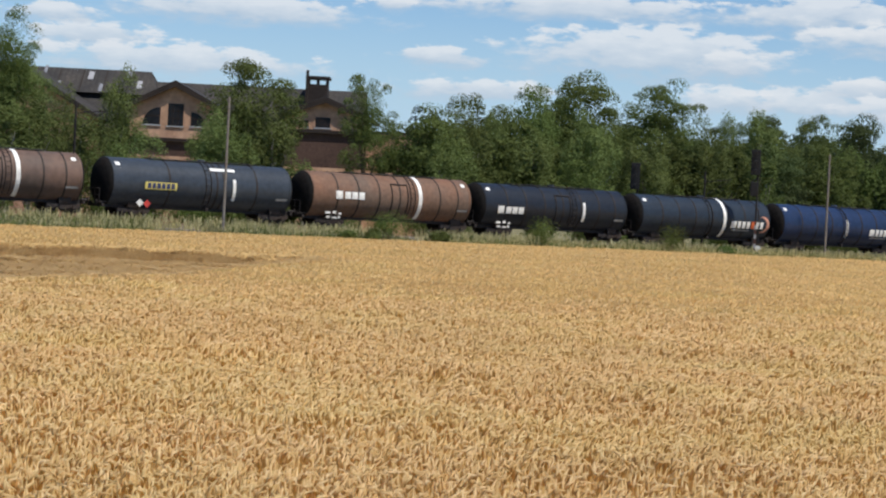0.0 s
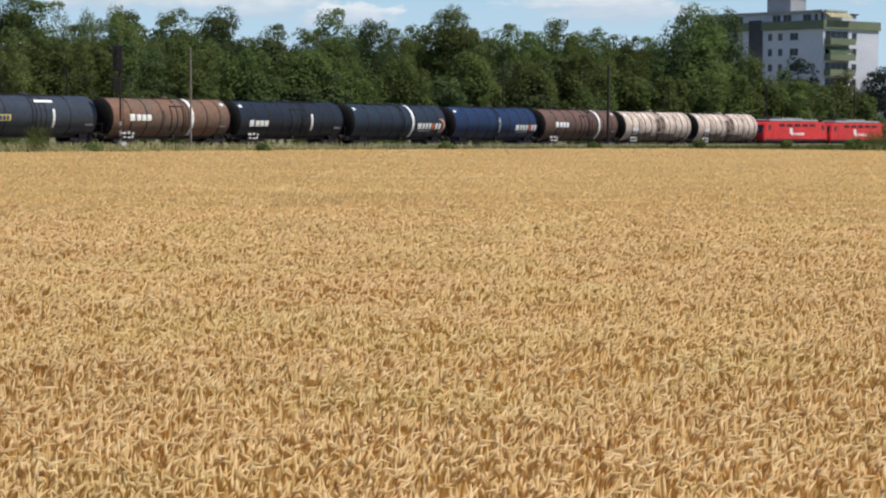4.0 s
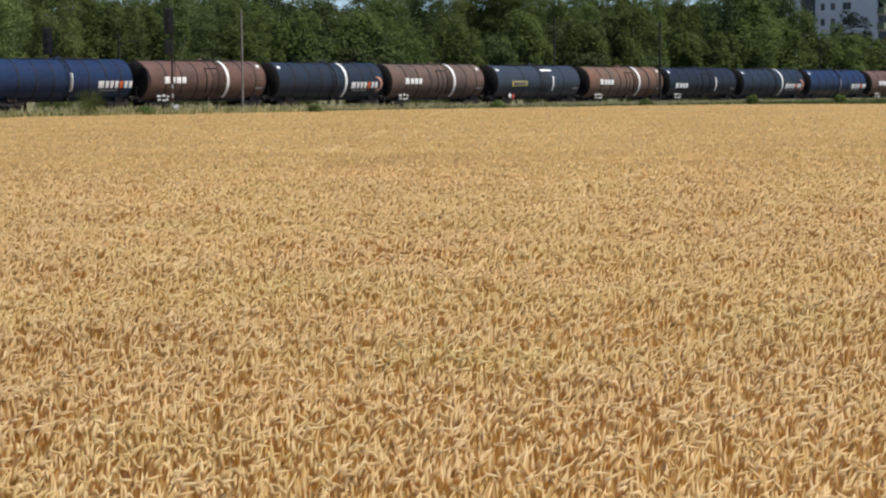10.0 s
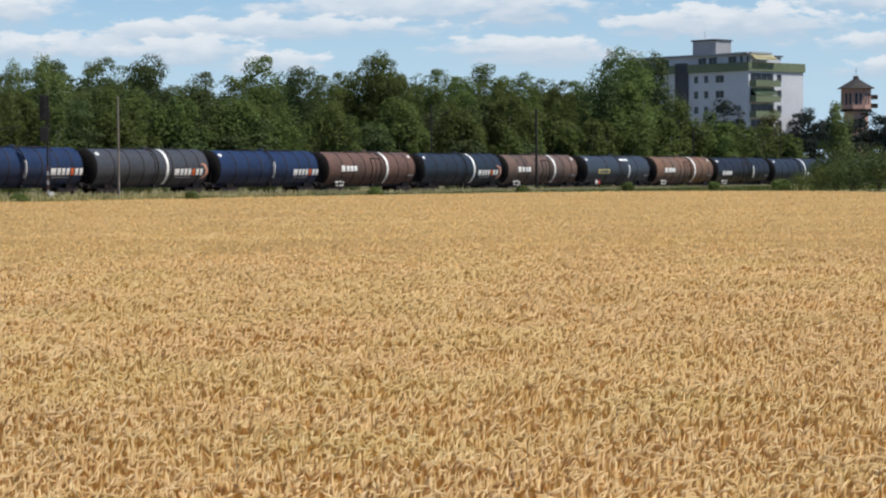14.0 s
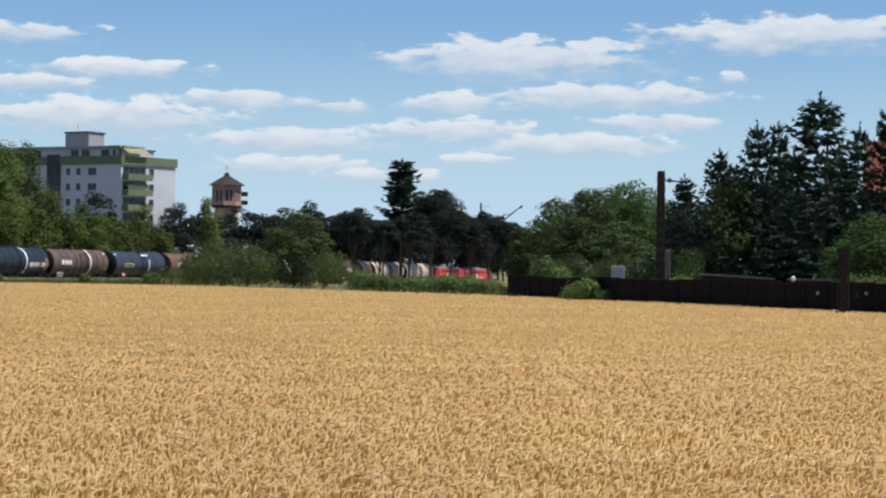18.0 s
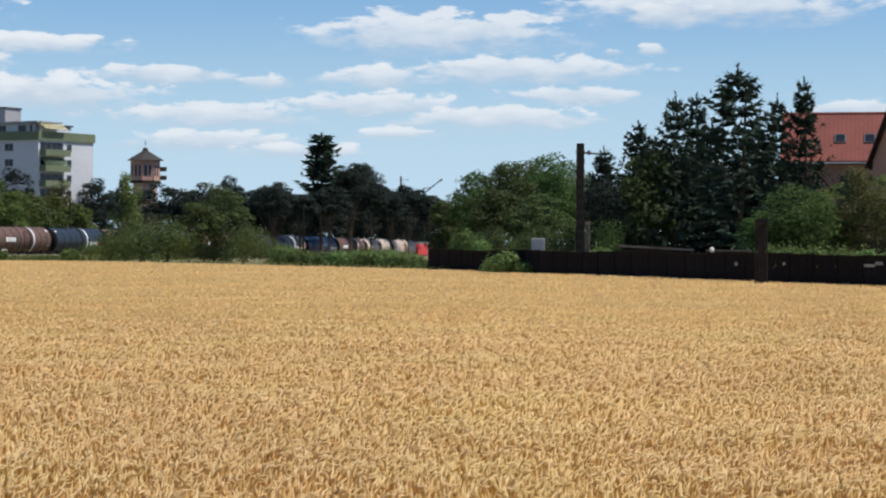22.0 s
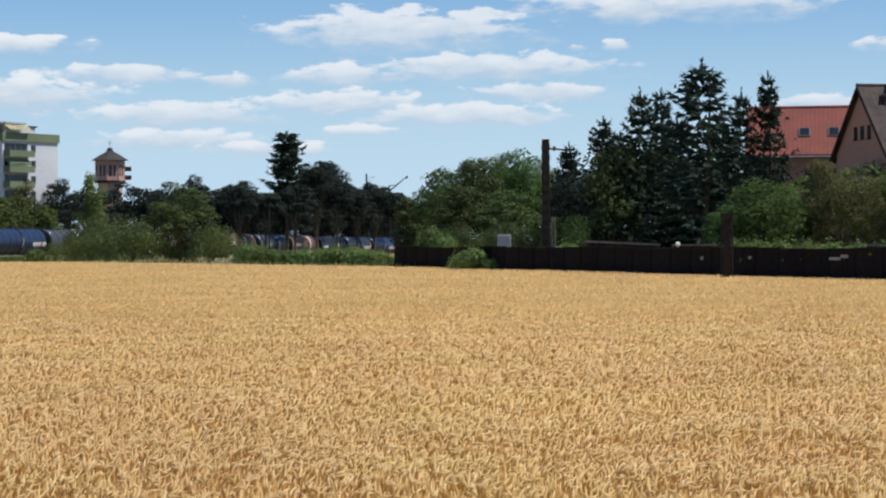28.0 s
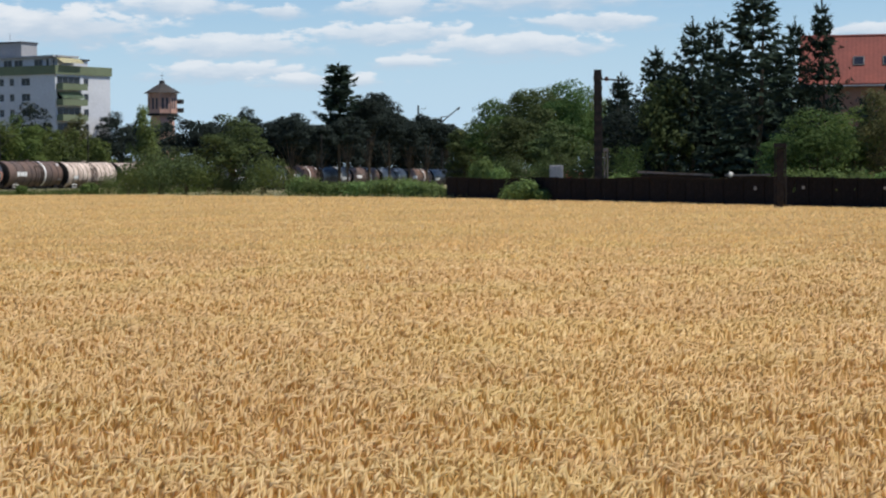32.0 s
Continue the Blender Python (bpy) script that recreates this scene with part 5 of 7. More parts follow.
def tank_wagon(colour, label, band=None, halfband=None, mark=None, sign=None, ribs=RIBS, patches=(), boards=True, word=11.0, crescent=False, stains=()):
    w = empty("tank_wagon")
    sh = SHELL[colour]
    body = hang("tank", w, ("tank", colour), shell_bm, sh, smooth=True)
    for e, m in (("rear", Matrix.Translation((TAIL, 0, 0))), ("front", Matrix.Translation((NOSE, 0, 0)) @ Matrix.Diagonal((-1, 1, 1, 1)))):
        hang("end_cap", w, ("end_cap", 0), end_cap_bm, M_end_shade, m, smooth=True, label="dished end with its shade in the near-black colour")
        hang("end_rim", w, ("end_rim", colour), lambda: ring(bmesh.new(), 0.50, 0.66, TANK_R + 0.025), sh, m)
    for x in ribs:
        hang("rib", w, ("rib", "dark"), lambda: ring(bmesh.new(), -0.06, 0.06, TANK_R + 0.03), M_dark, Matrix.Translation((x, 0, 0)))
    if band:
        hang("white_band", w, ("white_band", 0), lambda: ring(bmesh.new(), -0.17, 0.17, TANK_R + 0.036, a0=radians(-58), a1=radians(170)), M_white, Matrix.Translation((band, 0, 0)), label="white painted hoop")
    if halfband:
        hang("white_band", w, ("white_band", 1), lambda: ring(bmesh.new(), -0.13, 0.13, TANK_R + 0.036, a0=radians(-32), a1=radians(20)), M_white, Matrix.Translation((halfband, 0, 0)), label="short white painted stripe")
    hang("underframe", w, ("underframe", 0), underframe_bm, M_dark)
    hang("walkway", w, ("walkway", 0), walkway_bm, M_walk)
    hang("filling_dome", w, ("filling_dome", colour), dome_bm, sh, smooth=False)
    hang("end_platform", w, ("end_platform", 0), platform_bm, M_dark)
    hang("outlet_valve", w, ("outlet_valve", 0), valve_bm, M_dark, Matrix.Translation((TANK_L / 2, 0, 0)))
    if mark in ("badge", "badge_low"):
        hang("ladder", w, ("ladder", 0), ladder_bm, M_dark, Matrix.Translation((8.9, 0, 0)))
        hang("ladder_guard", w, ("ladder_guard", 0), guard_bm, M_dark, Matrix.Translation((7.1, 0, 0)))
    else:
        hang("ladder", w, ("ladder", 0), ladder_bm, M_dark, Matrix.Translation((7.4, 0, 0)))
    for x in (1.75, TANK_L - 1.75):
        b = hang("bogie", w, ("bogie", 0), bogie_frame_bm, M_dark, Matrix.Translation((x, 0, 0)))
        for dx in (-0.9, 0.9):
            hang("wheelset", b, ("wheelset", 0), wheel_bm, M_wheel, Matrix.Translation((dx, 0, 0)))
    for x, sgn in ((TAIL - 0.40, 1), (NOSE + 0.40, -1)):
        for y in (-0.87, 0.87):
            hang("buffer", w, ("buffer", 0), buffer_bm, M_dark, Matrix.Translation((x, y, 1.06)) @ Matrix.Diagonal((sgn, 1, 1, 1)))
    if boards:
        hang("data_board", w, ("data_board", 0), data_board_bm, M_white, Matrix.Translation((0.9, 0, 0.05)), label="small white lettered boards")
    x0 = {"badge": 1.7, "badge_low": 0.9}.get(mark, 0)
    if mark in ("badge", "badge_low"):         # an emblem and three block letters, as plain shapes
        z = -0.25 if mark == "badge" else -0.62
        hang("emblem", w, ("emblem", mark), lambda: patch_on(0.0, 0.62, z, z + 0.62), M_white, Matrix.Translation((x0, 0, 0)))
        for k in range(3):
            hang("letter_block", w, ("letter_block", mark), lambda: patch_on(0.0, 0.54, z + 0.02, z + 0.58), M_white, Matrix.Translation((x0 + 0.85 + k * 0.66, 0, 0)))
    if mark == "word":                         # seven block letters, as plain bars
        for k in range(7):
            hang("letter_block", w, ("letter_block", "word", k == 4, k == 0), lambda: patch_on(0.0, 0.38 if k else 0.66, -0.72, -0.1), M_orange if k == 4 else M_white, Matrix.Translation((word + k * 0.56 + (0.28 if k else 0), 0, 0)))
        hang("small_print", w, ("small_print", 0), lambda: patch_on(0.0, 2.2, -0.98, -0.86), M_faded, Matrix.Translation((word + 0.2, 0, 0)))
        if crescent:
            hang("crescent", w, ("crescent", 0), crescent_bm, M_crescent, label="pale orange crescent emblem")
    if mark == "panel":
        p = hang("name_panel", w, ("name_panel", 0), lambda: patch_on(0.0, 2.7, -0.42, 0.12), M_yellow, Matrix.Translation((2.2, 0, 0)), label="yellow name panel")
        for k in range(6):
            hang("letter_block", p, ("letter_block", "panel"), lambda: patch_on(0.0, 0.3, -0.34, 0.05, 0.056), M_inkblue, Matrix.Translation((0.2 + k * 0.40, 0, 0)))
        hang("hazard_diamond", w, ("hazard_diamond", 0), lambda: box(bmesh.new(), -0.22, 0.22, -1.72, -1.69, -0.22, 0.22), M_white, Matrix.Translation((1.9, 0, 1.15)) @ Matrix.Rotation(radians(45), 4, "Y"))
        hang("hazard_diamond", w, ("hazard_diamond", 1), lambda: box(bmesh.new(), -0.22, 0.22, -1.72, -1.69, -0.22, 0.22), M_redmark, Matrix.Translation((2.5, 0, 1.1)) @ Matrix.Rotation(radians(45), 4, "Y"))
        hang("roof_stripe", w, ("roof_stripe", 0), lambda: patch_on(0.0, 2.2, 1.2, 1.4), M_white, Matrix.Translation((7.9, 0, 0)))
    if mark and mark != "word":
        hang("side_label", w, ("side_label", 0), lambda: patch_on(0.0, 1.0, -0.80, -0.64), M_faded, Matrix.Translation((13.7, 0, 0)))
    hang("lifting_mark", w, ("lifting_mark", 0), lambda: patch_on(0.0, 0.38, 1.22, 1.46), M_white, Matrix.Translation((NOSE - 1.25 if mark == "badge" else TAIL + 0.8, 0, 0)), label="small white painted corner mark")
    for px, pw, pz, ph in stains:
        hang("spill_stain", w, ("spill_stain", px, pz), lambda: patch_on(0.0, pw, pz, pz + ph, 0.022), M_stain, Matrix.Translation((px, 0, 0)), label="dark brown spill stain on the shell")
    for i, (px, pw, pz, ph) in enumerate(patches):
        hang("paint_patch", w, ("paint_patch", px, pz), lambda: patch_on(0.0, pw, pz, pz + ph), M_white, Matrix.Translation((px, 0, 0)))
    return tagged(w, label, "tank wagon", "wagons of the tank train")


rs = random.Random(17)
STAINS = [(1.28 + 1.45 * k, 1.30, -1.7, rs.uniform(0.35, 1.0)) for k in range(9)] + [(6.6, 1.0, -0.6, 1.5), (7.9, 0.9, -0.3, 1.5)]
TIGHT = tuple(1.2 + 1.45 * k for k in range(10))
KINDS = {
    "pale": dict(colour="pale", label="dusty pale pinkish tank wagon with close dark ribs", ribs=TIGHT, patches=((1.2, 1.3, -0.6, 0.45),), stains=STAINS),
    "darkbrown": dict(colour="maroon", label="dark brown tank wagon with a white hoop and emblem", band=11.0, mark="badge"),
    "blue": dict(colour="blue", label="bright blue tank wagon with white block lettering", halfband=7.9, mark="word", boards=False),
    "navy": dict(colour="navy", label="navy blue tank wagon with a white hoop and lettering", band=9.4, mark="word", boards=False, word=10.2, crescent=True),
    "black": dict(colour="black", label="black tank wagon with a white emblem and boards", halfband=10.2, mark="badge_low"),
    "orange": dict(colour="orange", label="rusty orange-brown tank wagon with a white hoop", band=9.9, mark="badge"),
    "slate": dict(colour="slate", label="dark slate tank wagon with a yellow name panel", halfband=9.9, mark="panel", ribs=(4.3, 8.4, 9.0, 11.9), boards=False),
    "brown": dict(colour="brown", label="weathered brown tank wagon with a white hoop and emblem", band=9.9, mark="badge"),
    "grey": dict(colour="grey", label="grey tank wagon with a white hoop and faded lettering", band=9.2, mark="word", boards=False, word=10.2, crescent=True),
}
# from the locomotives backwards
ORDER = ("pale", "pale", "darkbrown", "blue", "navy", "black", "orange", "slate", "brown", "navy", "maroon", "blue", "grey", "blue", "pale", "pale", "brown", "grey", "blue", "brown", "slate")
KINDS["maroon"] = dict(KINDS["brown"], colour="maroon", label="maroon-brown tank wagon with a white hoop and emblem")
TRAIN = []                                     # each with how far its rear end trails the sixth wagon's
for i, k in enumerate(ORDER):
    TRAIN.append((tank_wagon(**KINDS[k]), (5 - i) * 17.35 + {6: 0.35, 7: 0.2, 8: -0.4}.get(i, 0.0)))

# the locomotives
M_red = paint("loco_red", (0.66, 0.040, 0.036), 0.4, (0.54, 0.032, 0.03))
M_roofgrey = material("loco_roof", (0.28, 0.29, 0.29), 0.6, grain=6)
M_glass = material("dark_glass", (0.015, 0.02, 0.025), 0.08, grain=2, spread=0.1, spec=0.6)


def locomotive():
    L = 18.4
    w = empty("locomotive")
    side = [(0.0, 1.0), (0.0, 1.9), (0.55, 3.35), (1.0, 3.6), (L - 1.0, 3.6), (L - 0.55, 3.35), (L, 1.9), (L, 1.0)]
    bm = bmesh.new()
    a = [bm.verts.new((x, -1.47, z)) for x, z in side]
    b = [bm.verts.new((x, 1.47, z)) for x, z in side]
    bm.faces.new(a); bm.faces.new(b[::-1])
    for i in range(len(side)):
        j = (i + 1) % len(side)
        bm.faces.new((a[j], a[i], b[i], b[j]))
    bmesh.ops.recalc_face_normals(bm, faces=bm.faces)
    bmesh.ops.bevel(bm, geom=bm.edges[:], offset=0.12, segments=2, affect="EDGES")
    part("body", bm, M_red, w)
    part("roof", cube(2.2, L - 2.2, -1.2, 1.2, 3.58, 3.95, bevel=0.12), M_roofgrey, w, "grey roof with equipment")
    part("roof_vent", cube(6.0, 12.0, -0.9, 0.9, 3.93, 4.15, bevel=0.05), M_roofgrey, w)
    for x in (1.15, L - 1.85):
        part("side_window", cube(x, x + 0.7, -1.49, -1.44, 2.5, 3.15), M_glass, w)
        part("cab_door", cube(x + 0.95, x + 1.65, -1.485, -1.45, 1.15, 3.2), M_red, w)
    for x, k in ((0.27, -1), (L - 0.27, 1)):
        bm = cube(-0.03, 0.03, -1.15, 1.15, -0.55, 0.55)
        o = part("windscreen", bm, M_glass, w)
        o.matrix_basis = Matrix.Translation((x, 0, 2.65)) @ Matrix.Rotation(radians(-k * 21), 4, "Y")
    for k in range(5):
        part("side_grille", cube(4.2 + k * 2.2, 5.8 + k * 2.2, -1.49, -1.45, 2.95, 3.3), M_dark, w)
    part("stripe", cube(0.15, L - 0.15, -1.485, -1.46, 1.08, 1.22), M_dark, w)
    bm = bmesh.new()
    box(bm, 7.2, 8.0, -1.488, -1.46, 1.9, 2.75)
    box(bm, 7.8, 8.3, -1.488, -1.46, 1.7, 2.2)
    part("emblem", bm, M_white, w)
    for k in range(6):
        part("letter_block", cube(8.6 + k * 0.5, 8.95 + k * 0.5, -1.488, -1.46, 1.75, 2.1), M_white, w)
    part("underframe", cube(0.3, L - 0.3, -1.3, 1.3, 0.75, 1.02), M_dark, w)
    for x in (3.6, L - 3.6):
        b = part("bogie", bogie_frame_bm(), M_dark, w)
        b.matrix_basis = Matrix.Translation((x, 0, 0))
        for dx in (-1.2, 1.2):
            hang("wheelset", b, ("wheelset", 0), wheel_bm, M_wheel, Matrix.Translation((dx, 0, 0)))
    for x, sgn in ((-0.45, 1), (L + 0.45, -1)):
        for y in (-0.87, 0.87):
            hang("buffer", w, ("buffer", 0), buffer_bm, M_dark, Matrix.Translation((x, y, 1.06)) @ Matrix.Diagonal((sgn, 1, 1, 1)))
    bm = bmesh.new()                           # folded current collector
    for y in (-0.6, 0.6):
        tube(bm, (3.0, y, 4.0), (5.2, y * 0.7, 4.35), 0.03, seg=5)
        tube(bm, (5.2, y * 0.7, 4.35), (3.2, y * 0.9, 4.45), 0.03, seg=5)
    tube(bm, (3.2, -0.8, 4.45), (3.2, 0.8, 4.45), 0.04, seg=5)
    part("pantograph", bm, M_dark, w)
    return tagged(w, "bright red electric locomotive with white lettering and grey roof", "locomotive", "locomotives of the train")


for k in range(2):
    TRAIN.append((locomotive(), 104.3 + k * 19.4))

RUN = ((0.0, -83.9), (2.0, -60.3), (4.0, -36.8), (9.0, 19.6), (13.0, 64.0), (17.0, 106.9), (19.0, 128.0), (23.0, 169.6), (27.0, 210.6), (32.0, 261.2))


def motions():
    for ob, lag in TRAIN:
        rows = []
        for t, s in RUN:
            p = beside(s + lag, 0, rail_z(s + lag))
            rows.append((t, pose(p.x, p.y, p.z, 0, 0, RAIL_TURN)))
        walk(ob, rows)

# ---- buildings ----
M_glasswin = material("window_glass", (0.02, 0.023, 0.03), 0.12, grain=1.0, spread=0.3, spec=0.35)
M_plaster_w = material("white_render", (0.56, 0.575, 0.605), 0.85, grain=2.0, patch=0.25, spread=0.08, tint=(0.50, 0.51, 0.54))
M_green = material("green_parapet", (0.155, 0.185, 0.112), 0.8, grain=2, patch=0.3, spread=0.1, tint=(0.135, 0.162, 0.098))
M_greyconc = material("grey_concrete", (0.34, 0.34, 0.35), 0.85, grain=2, patch=0.3, spread=0.1)
M_darkcore = material("dark_panel", (0.07, 0.07, 0.08), 0.7, grain=3, patch=0.4, spread=0.2)
M_brickplaster = material("ochre_plaster", (0.50, 0.31, 0.20), 0.9, grain=2.5, patch=0.45, spread=0.16, tint=(0.33, 0.19, 0.125), bump=0.01)
M_hollow = material("dark_hollow_window", (0.012, 0.012, 0.014), 0.4, grain=2, spread=0.4)
M_oldbrick = material("old_brick", (0.085, 0.050, 0.038), 0.9, grain=6, patch=0.4, spread=0.25)
M_slateroof = material("slate_roof", (0.034, 0.032, 0.031), 0.8, grain=4, patch=0.35, spread=0.3, tint=(0.06, 0.052, 0.045), stripes=0.6)
M_timber = material("dark_timber", (0.03, 0.021, 0.017), 0.8, grain=6, spread=0.3)
M_awning_y = material("cream_awning", (0.60, 0.56, 0.36), 0.8, grain=2, spread=0.06)
M_awning_g = material("green_awning", (0.36, 0.46, 0.30), 0.8, grain=2, spread=0.06)
M_tiles_r = material("red_roof_tiles", (0.215, 0.062, 0.045), 0.8, grain=5, patch=0.5, spread=0.14, tint=(0.17, 0.052, 0.04), stripes=0.34)
M_tiles_b = material("brown_roof_tiles", (0.074, 0.054, 0.045), 0.85, grain=2.2, patch=0.45, spread=0.28, tint=(0.044, 0.035, 0.033), stripes=0.34)
M_wall_pink = material("salmon_render", (0.42, 0.235, 0.175), 0.85, grain=2, patch=0.3, spread=0.06)
# white render greyed down: the near wall's weak light is put into its colour
M_wall_dimmed = material("shaded_white_render", (0.42, 0.43, 0.455), 0.85, grain=2, patch=0.3, spread=0.06)
M_wall_grey = material("grey_blue_render", (0.36, 0.37, 0.40), 0.85, grain=2, patch=0.3, spread=0.06)
M_chimney = material("chimney_brick", (0.085, 0.042, 0.034), 0.9, grain=7, patch=1.0, spread=0.25)
M_metal = material("zinc", (0.30, 0.31, 0.33), 0.5, metal=0.5, grain=4, spread=0.15)


def framed_window(parent, x, y, z, w, h, m=None, glass=None, frame=None, bars=1):
    """A window in a wall that faces local -y: frame, panes and sill, set into the reveal."""
    fr = bmesh.new()
    t = 0.07
    for a, b, c, d in ((x, x + t, z, z + h), (x + w - t, x + w, z, z + h), (x, x + w, z, z + t), (x, x + w, z + h - t, z + h)):
        box(fr, a, b, y - 0.04, y + 0.03, c, d)
    for k in range(bars):
        xm = x + w * (k + 1) / (bars + 1)
        box(fr, xm - 0.035, xm + 0.035, y - 0.035, y + 0.03, z, z + h)
    win = part("window", fr, frame or M_white, parent)
    part("pane", cube(x + t, x + w - t, y - 0.012, y + 0.012, z + t, z + h - t), glass or M_glasswin, win)
    part("sill", cube(x - 0.05, x + w + 0.05, y - 0.10, y + 0.02, z - 0.06, z), frame or M_greyconc, win)
    if m is not None:
        win.matrix_basis = m
    return win


def wall_with_holes(x0, x1, z0, z1, holes, y0=0.0, y1=0.3):
    """A wall along x with openings that go through it."""
    xs = sorted({x0, x1, *[h[0] for h in holes], *[h[0] + h[2] for h in holes]})
    zs = sorted({z0, z1, *[h[1] for h in holes], *[h[1] + h[3] for h in holes]})
    bm = bmesh.new()
    for a, b in zip(xs, xs[1:]):
        for c, d in zip(zs, zs[1:]):
            if not any(h[0] - 1e-6 <= a and b <= h[0] + h[2] + 1e-6 and h[1] - 1e-6 <= c and d <= h[1] + h[3] + 1e-6 for h in holes):
                box(bm, a, b, y0, y1, c, d)
    bmesh.ops.remove_doubles(bm, verts=bm.verts, dist=1e-4)
    return bm


# the tower block: its corner stands towards the camera
def tower_block():
    b = empty("apartment_building", Matrix.Translation(polar(9.64, 390)) @ Matrix.Rotation(radians(-9.64 + 0), 4, "Z"))
    FL, TOP = 2.78, 20.9
    A = Matrix.Rotation(radians(-36), 4, "Z") @ Matrix.Translation((-30, 0, 0))        # long face; its right end at the corner
    B = Matrix.Rotation(radians(48), 4, "Z")                                             # short face; from the corner to the right
    LB, LA = 14.9, 30.0
    # long face
    holes = []
    for k in range(7):
        z = TOP - FL * (k + 1) + 0.85
        for x in (17.7, 20.0, 22.6):
            holes.append((x, z, 1.0 if x < 22 else 1.9, 1.35))
        for x in (6.0, 9.5):
            holes.append((x, z, 1.4, 1.35))
    w = part("wall", wall_with_holes(0, LA, 0, TOP, holes), M_plaster_w, b)
    w.matrix_basis = A
    for x, z, ww, hh in holes:
        if z > 8:
            framed_window(b, x, 0.12, z, ww, hh, A, frame=M_metal)
    for nm, bmx, mt in (("stair_core", cube(13.6, 16.5, -0.35, 0.0, 0, TOP + 1.9), M_darkcore),
                        ("parapet", cube(-0.2, LA + 0.2, -0.32, -0.02, TOP, TOP + 1.55), M_green),
                        ("attic_wall", cube(0.5, LA - 0.6, 1.6, 1.9, TOP, TOP + 3.1), M_plaster_w),
                        ("roof_edge", cube(0.1, LA, 0.9, 4.5, TOP + 3.1, TOP + 3.42), M_greyconc)):
        o = part(nm, bmx, mt, b)
        o.matrix_basis = A
    for x in (2.0, 9.0, 17.6, 20.0, 24.4, 27.0):
        framed_window(b, x, 1.55, TOP + 1.5, 1.8, 1.3, A, frame=M_metal)
    for x0, x1 in ((11.0, 11.8),):
        o = part("downpipe", rod((x1, -0.1, 0), (x1, -0.1, TOP), 0.06), M_metal, b)
        o.matrix_basis = A
    # short face
    holes = [(0.5, TOP - FL * (k + 1) + 0.25, 6.2, 2.2) for k in range(7)] + [(7.6, TOP - FL * (k + 1) + 0.8, 1.3, 1.4) for k in range(7)]
    w = part("wall", wall_with_holes(0, LB, 0, TOP, holes), M_plaster_w, b)
    w.matrix_basis = B
    for k in range(7):
        z = TOP - FL * (k + 1)
        bal = part("balcony", cube(0.35, 6.9, -1.45, -0.02, z + 0.02, z + 0.16), M_greyconc, b)
        bal.matrix_basis = B
        part("balcony_front", cube(0.3, 6.95, -1.52, -1.42, z - 0.05, z + 1.1), M_green, bal)
        part("balcony_side", cube(6.86, 6.95, -1.42, -0.02, z + 0.0, z + 1.1), M_green, bal)
        part("balcony_side", cube(0.3, 0.39, -1.42, -0.02, z + 0.0, z + 1.1), M_green, bal)
        framed_window(b, 0.6, 0.15, z + 0.3, 6.0, 2.1, B, bars=3, frame=M_metal)
        framed_window(b, 7.6, 0.12, z + 0.8, 1.3, 1.4, B, frame=M_metal)
    for nm, bmx, mt in (("parapet", cube(-0.2, LB + 0.2, -0.32, -0.02, TOP, TOP + 1.55), M_green),
                        ("attic_wall", cube(0.6, LB - 4.3, 1.6, 1.9, TOP, TOP + 2.8), M_plaster_w),
                        ("roof_edge", cube(0.1, 7.0, 0.5, 3.2, TOP + 3.1, TOP + 3.42), M_greyconc),
                        ("roof_edge", cube(7.0, LB - 4.0, 1.3, 4.2, TOP + 2.75, TOP + 3.0), M_darkcore),
                        ("parapet", cube(LB - 0.1, LB + 0.2, 0, 12, TOP, TOP + 1.3), M_green)):
        o = part(nm, bmx, mt, b)
        o.matrix_basis = B
    for k, z, mt in ((0, TOP + 2.95, M_awning_y), (1, TOP - FL * 1 - 0.25, M_awning_g), (1, TOP - FL * 2 + 2.2, M_awning_g)):
        bm = bmesh.new()
        v = [bm.verts.new(c) for c in ((0.6, 0.2, z), (6.8, 0.2, z), (6.6, -1.2, z - 0.95), (0.8, -1.2, z - 0.95))]
        bm.faces.new(v)
        bmesh.ops.solidify(bm, geom=bm.faces[:], thickness=0.04)
        o = part("awning", bm, mt, b)
        o.matrix_basis = B
    for k in range(6):                         # balconies at the far side, seen edge on
        z = TOP - FL * (k + 1)
        o = part("balcony", cube(LB + 0.02, LB + 1.1, 3.0, 7.0, z, z + 1.1), M_darkcore, b)
        o.matrix_basis = B
    # inner mass, flat roof and lift house
    hull = bmesh.new()
    ax, bx = A.to_3x3() @ Vector((1, 0, 0)), B.to_3x3() @ Vector((1, 0, 0))
    c0 = -ax * (LA - 0.2)
    c1 = Vector((0, 0.35, 0))
    c2 = bx * (LB - 0.15)
    pts = [c0 + Vector((0.2, 0.35, 0)), c1, c2 + Vector((-0.2, 0.3, 0)), c2 - ax * LA + Vector((0, 4, 0))]
    lo = [hull.verts.new((p.x, p.y, 0)) for p in pts]
    hi = [hull.verts.new((p.x, p.y, TOP + 0.2)) for p in pts]
    hull.faces.new(lo[::-1]); hull.faces.new(hi)
    for i in range(4):
        hull.faces.new((lo[i], lo[(i + 1) % 4], hi[(i + 1) % 4], hi[i]))
    bmesh.ops.recalc_face_normals(hull, faces=hull.faces)
    part("core", hull, M_greyconc, b)
    lift = part("lift_house", cube(15.2, 20.5, 3.0, 7.7, TOP + 3.3, TOP + 6.0), M_greyconc, b)
    lift.matrix_basis = A
    e = part("lift_house_roof", cube(15.0, 20.7, 2.8, 7.9, TOP + 6.0, TOP + 6.25), M_darkcore, b)
    e.matrix_basis = A
